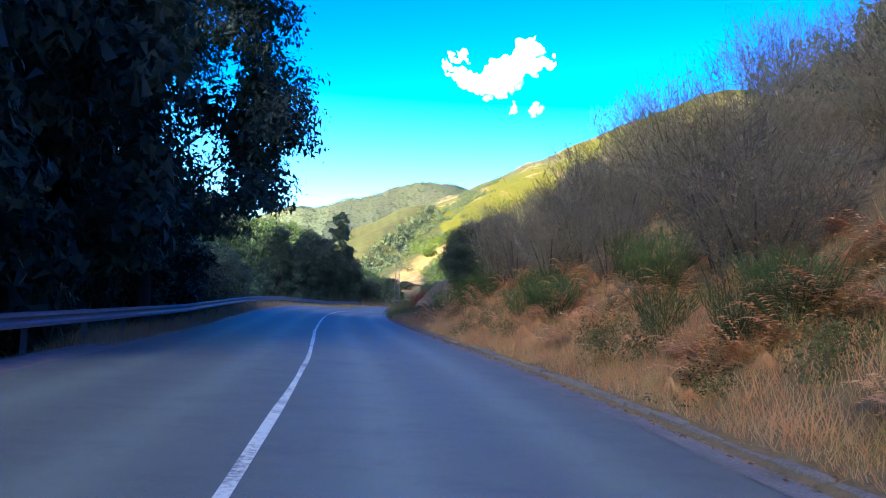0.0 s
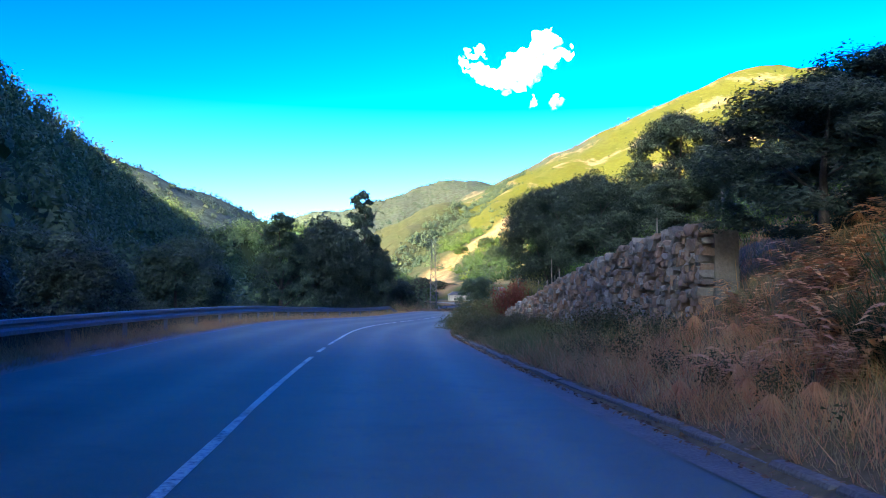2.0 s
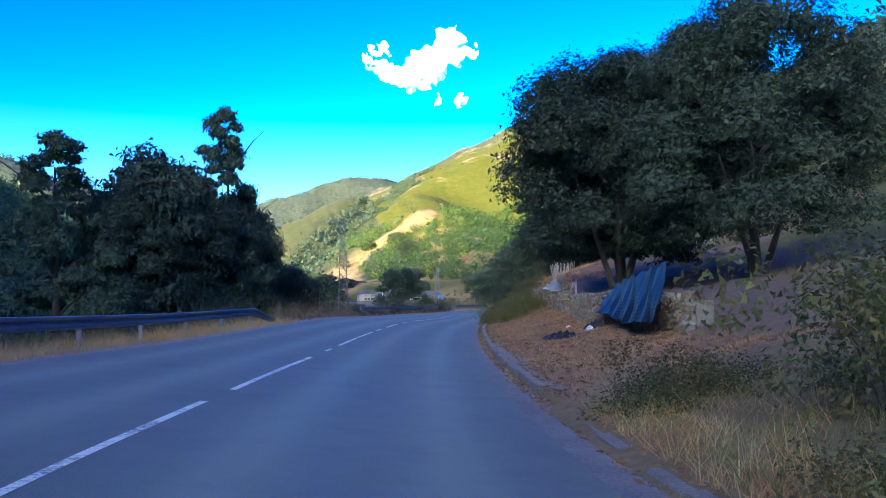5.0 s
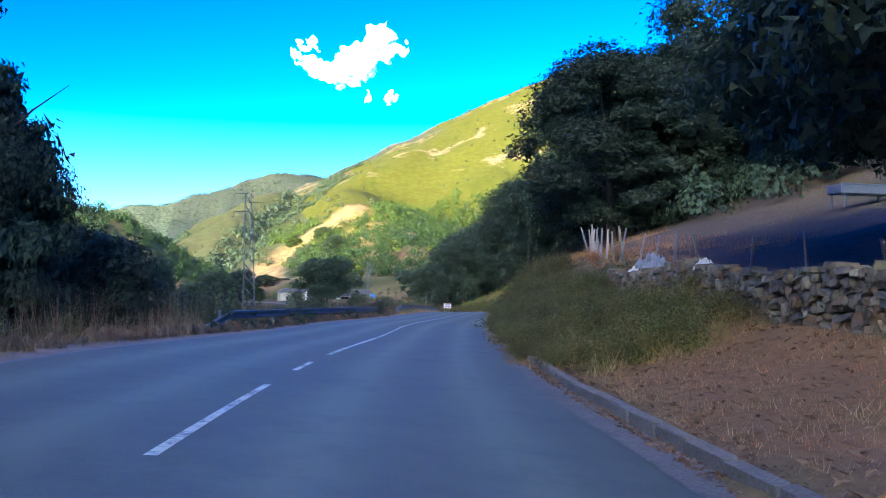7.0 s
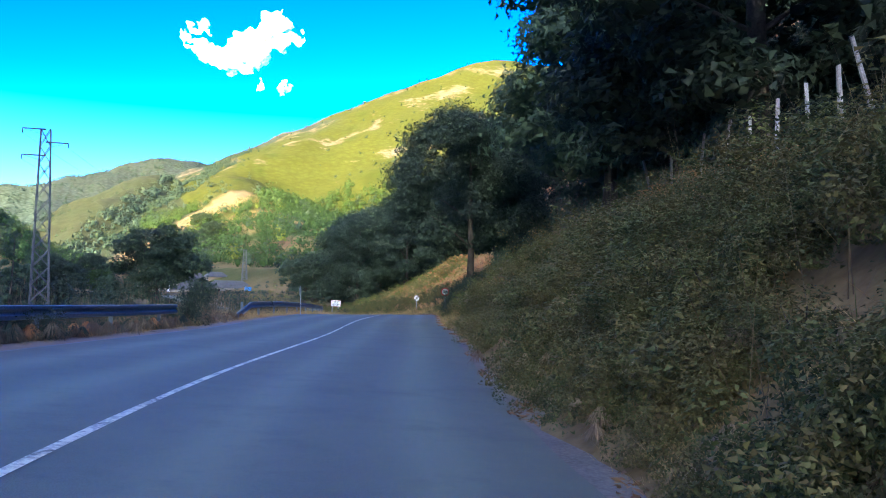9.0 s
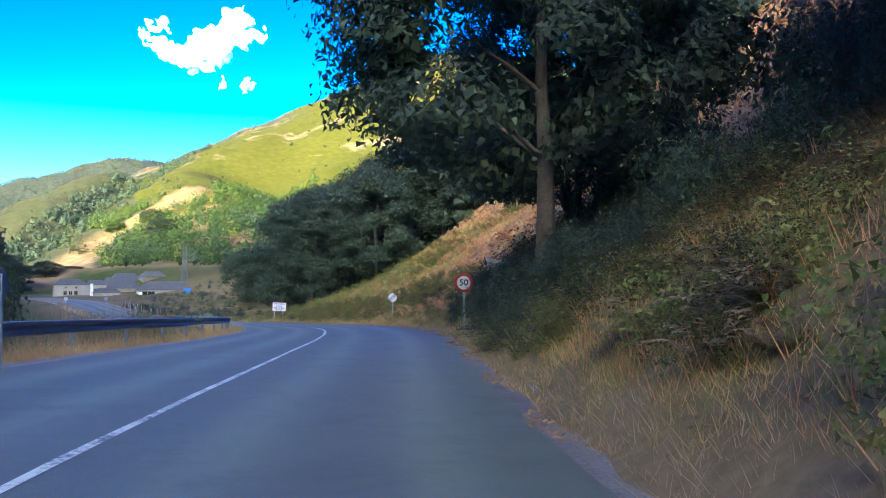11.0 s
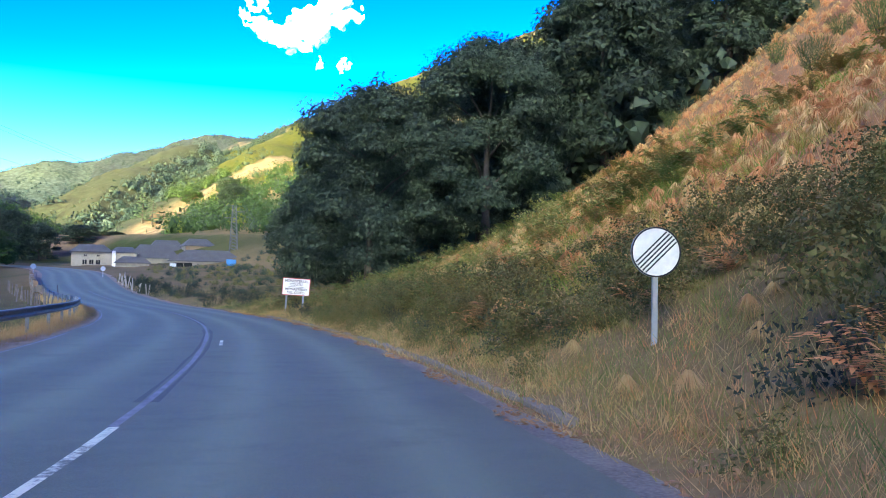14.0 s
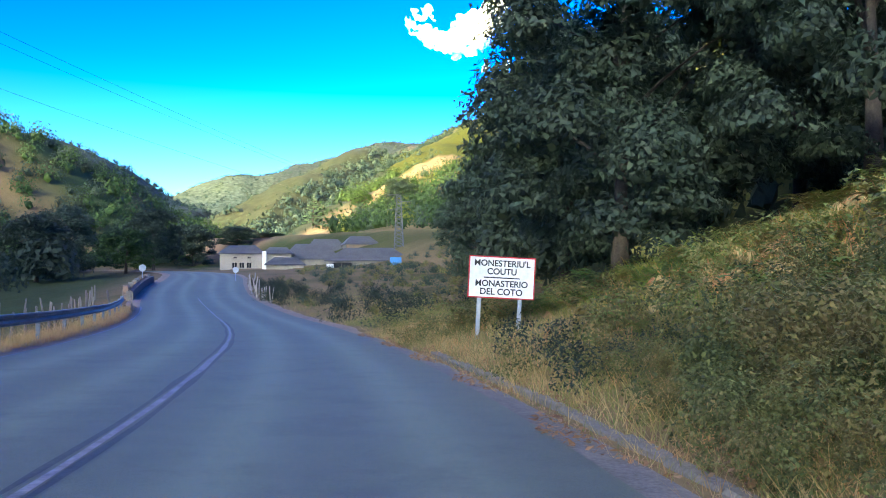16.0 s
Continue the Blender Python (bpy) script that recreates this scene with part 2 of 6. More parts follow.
# ---------------------------------------------------------------- mesh helpers
def mesh_part(name, verts, faces, material, parent=None, label="", smooth=False):
    me = bpy.data.meshes.new(name)
    verts = np.asarray(verts, float)
    me.from_pydata(verts.tolist(), [], [tuple(int(i) for i in f) for f in faces])
    me.materials.append(material)
    if smooth:
        me.shade_smooth()
    me.update()
    ob = new(name, me)
    ob.parent = parent
    if label:
        tagged(ob, label)
    return ob


def part(name, bm, material, parent=None, label="", smooth=False):
    me = bpy.data.meshes.new(name)
    bm.normal_update()
    bm.to_mesh(me)
    bm.free()
    me.materials.append(material)
    if smooth:
        me.shade_smooth()
    ob = new(name, me)
    ob.parent = parent
    if label:
        tagged(ob, label)
    return ob


def box(bm, size, at=(0, 0, 0), turn=None, bevel=0.0):
    m = Matrix.Translation(at) @ (turn or Matrix()) @ Matrix.Diagonal((*size, 1))
    vs = bmesh.ops.create_cube(bm, size=1, matrix=m)["verts"]
    if bevel:
        es = list({e for v in vs for e in v.link_edges})
        bmesh.ops.bevel(bm, geom=es, offset=bevel, segments=1, affect="EDGES")
    return bm


def rod(bm, a, b, r1, r2=None, seg=8):
    a, b = Vector(a), Vector(b)
    d = b - a
    m = Matrix.Translation((a + b) / 2) @ d.to_track_quat("Z", "Y").to_matrix().to_4x4()
    bmesh.ops.create_cone(bm, cap_ends=True, segments=seg, radius1=r1, radius2=r1 if r2 is None else r2, depth=d.length, matrix=m)
    return bm


def empty(name, m, label, category, group="", kind=""):
    ob = new(name)
    ob.matrix_basis = m
    ob.empty_display_size = 0.2
    return tagged(ob, label, category, group, kind)


def cards(points, outward, size, aspect=0.6, spread=1.0, seed=0, fold=0.25, three=False):
    """Leaves: one folded four-cornered (or three-cornered) blade for each point, turned mostly outward."""
    r = np.random.default_rng(seed)
    n = len(points)
    nrm = np.asarray(outward) + spread * r.normal(size=(n, 3))
    nrm /= np.linalg.norm(nrm, axis=1, keepdims=True) + 1e-9
    t = np.cross(nrm, r.normal(size=(n, 3)))
    t /= np.linalg.norm(t, axis=1, keepdims=True) + 1e-9
    u = np.cross(nrm, t)
    s = (np.asarray(size) * r.uniform(0.6, 1.35, n))[:, None]
    p = np.asarray(points)
    if three:
        v = np.stack([p - t * s * 0.5 - u * s * aspect * 0.35, p - t * s * 0.4 + u * s * aspect * 0.5, p + t * s * 0.6], 1).reshape(-1, 3)
        return v, np.arange(3 * n).reshape(-1, 3)
    v = np.stack([p - t * s * 0.5, p + u * s * aspect * 0.5 + nrm * s * fold * 0.5, p + t * s * 0.5, p - u * s * aspect * 0.5], 1).reshape(-1, 3)
    return v, np.arange(4 * n).reshape(-1, 4)


def joined(pieces):
    vs, fs, k = [], [], 0
    for v, f in pieces:
        vs.append(np.asarray(v, float))
        fs.extend([[int(i) + k for i in face] for face in f])
        k += len(v)
    return np.concatenate(vs), fs


# ---------------------------------------------------------------- the road's line and the lie of the land
# the painted middle line: x, y, height
LINE = [(-0.6, -60, 0), (-0.7, -30, 0), (-0.8, 0, 0.0), (-1.1, 17.6, 0.08), (-1.9, 35, 0.15), (-2.4, 53, 0.32), (-2.45, 67, 0.39),
        (-2.2, 80, 0.39), (-1.1, 95, 0.32), (1.4, 112.1, 0.28), (3.7, 124.6, 0.39), (6.9, 139.5, 0.48), (11.1, 155, 0.42),
        (15, 168.6, 0.49), (20.5, 183.5, 0.55), (26, 199.4, 0.61), (30.5, 211.3, 0.62), (35.1, 224.3, 0.52), (39.4, 240.3, 0.23),
        (41.7, 255, -0.03), (42.9, 272, -0.25), (42.5, 287, -0.42), (40.9, 302.5, -0.58), (37.4, 322, -0.61), (33.6, 340, 0.0),
        (31.2, 355, 0.9), (28.6, 375, 1.9), (24.5, 393, 2.6), (15, 412, 3.2), (2, 428, 3.6)]


def catmull(pts, step=1.0):
    p = np.array(pts, float)
    p = np.vstack([2 * p[0] - p[1], p, 2 * p[-1] - p[-2]])
    out = []
    for i in range(1, len(p) - 2):
        n = max(2, int(np.linalg.norm(p[i + 1] - p[i]) / step))
        for u in np.arange(n) / n:
            a, b, c, d = p[i - 1:i + 3]
            out.append(0.5 * (2 * b + (c - a) * u + (2 * a - 5 * b + 4 * c - d) * u**2 + (3 * b - a - 3 * c + d) * u**3))
    out.append(p[-2])
    return np.array(out)


ROAD = catmull(LINE)
TANG = np.gradient(ROAD[:, :2], axis=0)
TANG /= np.linalg.norm(TANG, axis=1, keepdims=True)
SIDE = np.stack([TANG[:, 1], -TANG[:, 0]], 1)          # to the right of travel
FALL_Y = [-60, 35, 60, 80, 119, 139, 163, 185, 206, 223, 240, 259, 271, 300, 340, 450]
FALL = [0, 0, 0.055, 0.085, 0.067, 0.08, 0.055, 0.025, 0.035, -0.008, -0.012, 0, 0.02, 0.02, 0, 0]
R_EDGE, L_EDGE = 4.1, -4.1


def road_z(y, d):
    """Height of the carriageway's plane d metres to the right of the middle line."""
    return np.interp(y, ROAD[:, 1], ROAD[:, 2]) - np.interp(y, FALL_Y, FALL) * d


def nearest(x, y):
    """The nearest station on the line: its y, and the distance to the right of it."""
    x, y = np.atleast_1d(np.asarray(x, float)), np.atleast_1d(np.asarray(y, float))
    sy, d = np.empty_like(x), np.empty_like(x)
    for k in range(0, len(x), 4000):
        q = slice(k, k + 4000)
        dx, dy = x[q, None] - ROAD[None, :, 0], y[q, None] - ROAD[None, :, 1]
        i = (dx**2 + dy**2).argmin(1)
        j = np.arange(len(i))
        sy[q] = ROAD[i, 1]
        d[q] = np.sign(dx[j, i] * SIDE[i, 0] + dy[j, i] * SIDE[i, 1]) * np.hypot(dx[j, i], dy[j, i])
    return sy, d


def at_road(y, d, z=None):
    """The place d metres to the right of the line at the station y."""
    p = [np.interp(y, ROAD[:, 1], ROAD[:, k]) + np.interp(y, ROAD[:, 1], SIDE[:, k]) * d for k in (0, 1)]
    return Vector((p[0], p[1], float(road_z(y, d)) if z is None else z))


# how the ground rises beyond the right edge: station y, then the rise at each distance of BANK_U
BANK_U = [0, 0.6, 1.5, 3, 5, 8, 14, 25, 45]
BANK = [(-60, 0, .08, .45, 1.4, 2.6, 4.6, 9, 18, 33), (40, 0, .08, .45, 1.3, 2.5, 4.4, 8.5, 17, 31), (55, 0, .08, .35, .7, 2.4, 3.6, 6, 11, 20),
        (75, 0, .1, .3, .6, 1.6, 2.5, 4.5, 9, 18), (95, 0, .1, .3, .7, 1.5, 2.2, 4, 8, 16), (110, 0, .05, .12, .2, .5, 1.5, 2.5, 5, 11),
        (130, 0, .05, .1, .2, .6, 1.7, 2.6, 4.6, 10), (145, 0, .1, .3, 1.0, 1.8, 2.4, 3.4, 5.5, 12), (165, 0, .12, 1.2, 2.6, 3.5, 4.1, 5.0, 7.5, 14),
        (185, 0, .12, 1.2, 2.8, 4, 5.2, 8, 14, 25), (212, 0, .08, .75, 1.9, 3, 5, 9.5, 18, 32), (236, 0, .08, .5, 1.3, 2.5, 4.8, 9.5, 18, 33),
        (257, 0, .06, .35, 1.0, 2.0, 4.0, 8, 15, 28), (285, 0, .1, .3, .7, 1.2, 2.2, 5, 12, 24), (315, 0, -.1, -.1, 0, .1, .3, 1.0, 2.6, 12),
        (350, 0, 0, 0, .1, .2, .3, .5, 1.2, 8), (450, 0, 0, 0, .1, .2, .3, .5, 1.2, 8)]
LEFT_U = [0, 1.2, 2.2, 5, 12, 30, 60]
LEFT = [0, -0.05, -0.3, -1.6, -4.0, -6.0, -6.5]
LEFT_END = [0, -0.05, -0.1, -0.4, -1.0, -2.0, -2.5]

# crests: slope of their sides, then points x, y, height
RIDGES = [
    # unseen before y 190; its height there is set to shade the road
    (1.15, [(-270, -500, 240), (-228, -100, 200), (-202, 60, 165), (-163, 190, 122), (-128, 320, 70), (-120, 420, 53), (-118, 520, 45), (-130, 600, 30)]),
    (0.50, [(95, 500, 24), (108, 640, 48), (130, 1045, 126), (259, 1235, 208), (400, 1420, 301), (537, 1500, 378), (640, 1520, 428), (800, 1400, 384)]),
    (0.70, [(150, -200, 110), (150, 100, 93), (160, 190, 83), (165, 260, 74), (165, 330, 68), (150, 420, 40)]),
    (0.42, [(700, 2500, 420), (300, 2200, 282), (154, 2139, 313), (60, 2080, 278), (-30, 2000, 237), (-160, 1920, 203), (-330, 1800, 131)]),
    (0.60, [(150, 1400, 150), (110, 1250, 130), (58, 1070, 122), (8, 870, 66), (-20, 740, 20), (-30, 690, 4)]),
    (0.70, [(-618, 921, 262), (-478, 991, 206), (-338, 1131, 160), (-268, 1271, 165), (-198, 1411, 122), (-156, 1551, 55)]),
    (0.90, [(-78, 470, 37), (-45, 503, 42), (-30, 535, 33), (-22, 575, 22), (-12, 615, 12), (-2, 650, 2)]),
    (0.55, [(-40, 1180, 60), (-202, 1060, 105), (-330, 1000, 170), (-520, 1000, 260)]),
    (0.40, [(-2200, 3600, 300), (-900, 3300, 200), (-300, 3100, 150), (300, 3400, 200), (2200, 3600, 320)]),
    (0.60, [(-300, -700, 260), (0, -650, 200), (300, -600, 260)]),
]


def fbm(x, y, scale, octaves=4, seed=0):
    r = np.random.default_rng(seed)
    out, amp = np.zeros_like(x), 1.0
    for _ in range(octaves):
        for _ in range(3):
            a, p = r.uniform(0, 2 * math.pi, 2)
            out += amp / 3 * np.sin((x * math.cos(a) + y * math.sin(a)) / scale * 2 * math.pi + p)
        scale, amp = scale / 2.1, amp * 0.5
    return out


def smooth(a, b, x):
    t = np.clip((x - a) / (b - a), 0, 1)
    return t * t * (3 - 2 * t)



TRACK = np.array([(20, 470), (25, 600), (31, 692), (43, 722), (65, 728), (90, 742), (104, 800)], float)     # a bare track up the hillside


def off_track(x, y):
    """Distance from the track."""
    best = np.full(len(x), 1e9)
    for a, b in zip(TRACK[:-1], TRACK[1:]):
        ab = b - a
        t = np.clip(((x - a[0]) * ab[0] + (y - a[1]) * ab[1]) / (ab @ ab), 0, 1)
        best = np.minimum(best, np.hypot(x - a[0] - t * ab[0], y - a[1] - t * ab[1]))
    return best


def land(x, y):
    """Height of the ground, and the distance to the right of the road's line."""
    x, y = np.atleast_1d(np.asarray(x, float)), np.atleast_1d(np.asarray(y, float))
    sy, d = nearest(x, y)
    base_r, base_l = road_z(sy, R_EDGE), road_z(sy, L_EDGE)
    u = np.maximum(d - R_EDGE, 0)
    rows = np.array(BANK)
    right = np.zeros_like(x)
    prof = np.stack([np.interp(sy, rows[:, 0], rows[:, k + 1]) for k in range(len(BANK_U))], 1)
    for k in range(len(BANK_U) - 1):
        f = np.clip((u - BANK_U[k]) / (BANK_U[k + 1] - BANK_U[k]), 0, 1)
        right += f * (prof[:, k + 1] - prof[:, k])
    v = np.maximum(L_EDGE - d, 0)
    far = smooth(250, 330, sy)
    left = np.interp(v, LEFT_U, LEFT) * (1 - far) + np.interp(v, LEFT_U, LEFT_END) * far
    z = np.where(d > 0, base_r + right, base_l + left)
    inside = np.clip(np.minimum(R_EDGE + 0.5 - d, d - L_EDGE + 0.5), 0, 1)
    z = np.where(inside > 0, road_z(sy, d) - 0.25 * inside, z)
    rough = smooth(1, 8, np.maximum(u, v))
    z = z + rough * 0.25 * fbm(x, y, 9, 3, 1)
    # the crests all round
    ridge = np.full_like(x, -50.0)
    for slope, pts in RIDGES:
        p = np.array(pts, float)
        best = np.full_like(x, -1e9)
        for a, b in zip(p[:-1], p[1:]):
            ab = b[:2] - a[:2]
            t = np.clip(((x - a[0]) * ab[0] + (y - a[1]) * ab[1]) / (ab @ ab), 0, 1)
            dist = np.hypot(x - a[0] - t * ab[0], y - a[1] - t * ab[1])
            drop = np.sqrt((slope * dist) ** 2 + 100) - 10
            best = np.maximum(best, a[2] + t * (b[2] - a[2]) - drop)
        ridge = np.maximum(ridge, best)
    away = smooth(16, 70, np.maximum(u, v))
    ridge = ridge + (fbm(x, y, 160, 5, 3) * 7 + fbm(x, y, 45, 3, 4) * 1.5) * smooth(80, 400, np.maximum(u, v))
    floor = z
    k = 6.0
    m = np.maximum(floor, ridge)
    soft = m + k * np.log(np.exp(np.clip((floor - m) / k, -30, 0)) + np.exp(np.clip((ridge - m) / k, -30, 0)))
    return floor + away * (soft - floor), d


def ground_z(x, y):
    return float(land([x], [y])[0][0])


# ---------------------------------------------------------------- ground, road
def axis(lo, hi, step, far_lo, far_hi, grow):
    mid = list(np.arange(lo, hi + 1e-6, step))
    s, up = step, [mid[-1]]
    while up[-1] < far_hi:
        s *= grow
        up.append(up[-1] + s)
    s, down = step, [mid[0]]
    while down[-1] > far_lo:
        s *= grow
        down.append(down[-1] - s)
    return np.array(down[:0:-1] + mid + up[1:])


def tint_of(x, y, z, d):
    """What grows on each spot: the ground's own colour, hazed blue far off."""
    n1, n2 = fbm(x, y, 60, 4, 11), fbm(x, y, 22, 4, 12)
    dry = np.array([0.25, 0.18, 0.09])
    green, pasture, wood = np.array([0.07, 0.09, 0.025]), np.array([0.074, 0.08, 0.0155]), np.array([0.045, 0.065, 0.022])
    mixw = lambda a, b, w: a * (1 - w[:, None]) + b * w[:, None]  # noqa: E731
    c = np.tile(dry, (len(x), 1))
    c = mixw(c, green, 0.6 * smooth(0.1, 0.9, n2))
    c = mixw(c, np.array([0.30, 0.215, 0.10]), smooth(7.5, 5.5, d) * (d > 0))  # leaf litter by the road
    c = mixw(c, green, smooth(-5, -12, d))                               # river side
    c = mixw(c, np.array([0.36, 0.20, 0.10]), smooth(4.6, 5.2, d) * smooth(11, 9, d) * smooth(100, 106, y) * smooth(146, 138, y))
    field = smooth(8, 11, d) * smooth(100, 112, y) * smooth(185, 165, y)
    c = mixw(c, np.array([0.23, 0.165, 0.12]), field)
    slope = smooth(8, 12, d) * smooth(205, 222, y) * smooth(300, 275, y)  # dry heath slope
    c = mixw(c, np.array([0.38, 0.215, 0.115]), slope * smooth(1.4, 0.6, n2))
    c = mixw(c, np.array([0.25, 0.11, 0.055]), slope * smooth(0.1, 0.7, fbm(x, y, 12, 4, 19)))
    hill = smooth(380, 470, y)
    sunny = hill * (x > 20 + 0.08 * (y - 600)) * smooth(1700, 1500, y)      # the open mountain on the east side
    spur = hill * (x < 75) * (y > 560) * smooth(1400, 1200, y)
    c = mixw(c, wood * 1.6, hill * smooth(-0.1, 0.5, n1))
    c = mixw(c, pasture, sunny * smooth(30, 60, z))
    c = mixw(c, pasture * [0.62, 0.8, 0.7], sunny * smooth(0.2, 0.8, n1) * 0.8)
    n3 = fbm(x, y, 130, 3, 14)
    c = mixw(c, np.array([0.30, 0.19, 0.09]), sunny * smooth(14, 24, z) * smooth(95, 50, z) * smooth(0.0, 0.35, n3 + 0.4 * n2))
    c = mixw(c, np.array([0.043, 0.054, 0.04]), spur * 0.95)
    # far woods with distance haze put into their colour, paler on the left
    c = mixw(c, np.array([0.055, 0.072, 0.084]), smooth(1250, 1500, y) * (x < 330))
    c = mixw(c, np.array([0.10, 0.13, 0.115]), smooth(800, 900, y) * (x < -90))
    c = mixw(c, wood, (x < -40) * smooth(600, 480, y))
    c = mixw(c, np.array([0.34, 0.225, 0.135]), smooth(16, 8, off_track(x, y) + 4 * n2))
    c = mixw(c, np.array([0.20, 0.11, 0.06]), smooth(15, 10, np.hypot(x - 78, (y - 509) * 0.7)))
    scrubby = smooth(20, 26, d) * (d > 0) * smooth(380, 340, y) * (1 - slope)
    c = mixw(c, np.array([0.085, 0.095, 0.035]), scrubby * smooth(-0.5, 0.2, n1 + n2))
    crest = sunny * smooth(120, 190, z) * smooth(-0.2, 0.7, n3 + 0.5 * n2)
    stony = np.clip(0.95 * crest + 0.5 * sunny * smooth(60, 120, z) * smooth(0.4, 0.9, n3) + 0.3 * spur * smooth(0.4, 0.9, n2), 0, 1)
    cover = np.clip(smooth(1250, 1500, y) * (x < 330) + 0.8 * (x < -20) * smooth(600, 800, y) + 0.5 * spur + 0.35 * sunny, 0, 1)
    return np.c_[c, stony], cover


GX, GY = axis(-22, 84, 1.25, -3500, 3500, 1.07), axis(-20, 330, 1.6, -1500, 4600, 1.035)
gx, gy = [v.ravel() for v in np.meshgrid(GX, GY)]
gz, gd = land(gx, gy)
nx, ny = len(GX), len(GY)
idx = np.arange(nx * ny).reshape(ny, nx)
gf = np.stack([idx[:-1, :-1], idx[:-1, 1:], idx[1:, 1:], idx[1:, :-1]], -1).reshape(-1, 4)
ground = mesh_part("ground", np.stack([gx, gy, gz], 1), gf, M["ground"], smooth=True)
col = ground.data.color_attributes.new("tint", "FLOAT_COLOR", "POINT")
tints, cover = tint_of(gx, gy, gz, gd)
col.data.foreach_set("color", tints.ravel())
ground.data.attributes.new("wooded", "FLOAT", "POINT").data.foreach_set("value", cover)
tagged(ground, "dry grass and scrub hillsides around a narrow valley", "ground", kind="structure")



def sheet_z(x, y):
    """Height of the ground sheet itself, between its corners."""
    x, y, g = np.asarray(x, float), np.asarray(y, float), gz.reshape(ny, nx)
    i, j = np.clip(np.searchsorted(GX, x) - 1, 0, nx - 2), np.clip(np.searchsorted(GY, y) - 1, 0, ny - 2)
    u, v = (x - GX[i]) / (GX[i + 1] - GX[i]), (y - GY[j]) / (GY[j + 1] - GY[j])
    return (g[j, i] * (1 - u) + g[j, i + 1] * u) * (1 - v) + (g[j + 1, i] * (1 - u) + g[j + 1, i + 1] * u) * v


def ribbon(name, d0, d1, material, y0=-60, y1=427, lift=0.0, cols=2, wobble=0.0, drop=(0, 0), seed=0):
    """A strip along the road between two distances from its line."""
    ys = np.linspace(y0, y1, max(2, int((y1 - y0) / 0.7)))
    px, py = (np.interp(ys, ROAD[:, 1], ROAD[:, k]) for k in (0, 1))
    sx, sy = (np.interp(ys, ROAD[:, 1], SIDE[:, k]) for k in (0, 1))
    r = np.random.default_rng(seed)
    w = np.interp(ys, ys[::3], wobble * r.normal(size=len(ys[::3]))) if len(ys) > 3 else 0 * ys
    w2 = np.interp(ys, ys[::3], wobble * r.normal(size=len(ys[::3]))) if len(ys) > 3 else 0 * ys
    v, f = [], []
    for i, y in enumerate(ys):
        for k in range(cols):
            q = k / (cols - 1)
            d = d0 + (d1 - d0) * q + (w[i] if k == 0 else w2[i] if k == cols - 1 else 0)
            v.append((px[i] + sx[i] * d, py[i] + sy[i] * d, road_z(y, d) + lift + drop[0] * (1 - q) + drop[1] * q))
    n = len(ys)
    for a in range(n - 1):
        for k in range(cols - 1):
            f.append((a * cols + k, a * cols + k + 1, (a + 1) * cols + k + 1, (a + 1) * cols + k))
    return mesh_part(name, v, f, material, smooth=True)


road = tagged(ribbon("road", L_EDGE, R_EDGE, M["asphalt"], cols=33), "grey two-lane asphalt road winding down a valley", "road", kind="structure")
wheel = road.data.attributes.new("wheel", "FLOAT", "POINT")      # paler where tyres polish the lanes
lane = np.tile(np.linspace(L_EDGE, R_EDGE, 33), len(road.data.vertices) // 33)
wheel.data.foreach_set("value", np.sum([np.exp(-((lane - q) / 0.38) ** 2) for q in (-2.9, -1.15, 1.15, 2.9)], 0) * 0.8)
verge = ribbon("verge", R_EDGE - 0.25, R_EDGE + 0.75, M["verge"], lift=0.004, wobble=0.06, drop=(-0.03, -0.02), cols=4, seed=3)
tagged(verge, "strip of gravel and dry litter beside the asphalt", "verge", kind="structure")
verge_2 = ribbon("verge", L_EDGE - 0.9, L_EDGE + 0.2, M["verge"], lift=0.004, wobble=0.05, drop=(-0.02, -0.01), cols=4, seed=4)
tagged(verge_2, "strip of bare soil along the road's outer edge", "verge", kind="structure")

# painted lines: solid stretches and dashes of the middle line
DASHES = [(-60, 57.2), (59, 61), (62.6, 88.3), (89.2, 100), (101.5, 109.5), (112.1, 113.2), (114.9, 124.4), (126, 127.6), (130.2, 135.6),
          (138, 140), (142.4, 250)]
for ya, yb in DASHES:
    tagged(ribbon("road_marking", -0.05, 0.05, M["paint"], ya, yb, lift=0.006, wobble=0.01, seed=int(ya) + 100), "worn white middle line on the asphalt", "road marking", kind="structure")


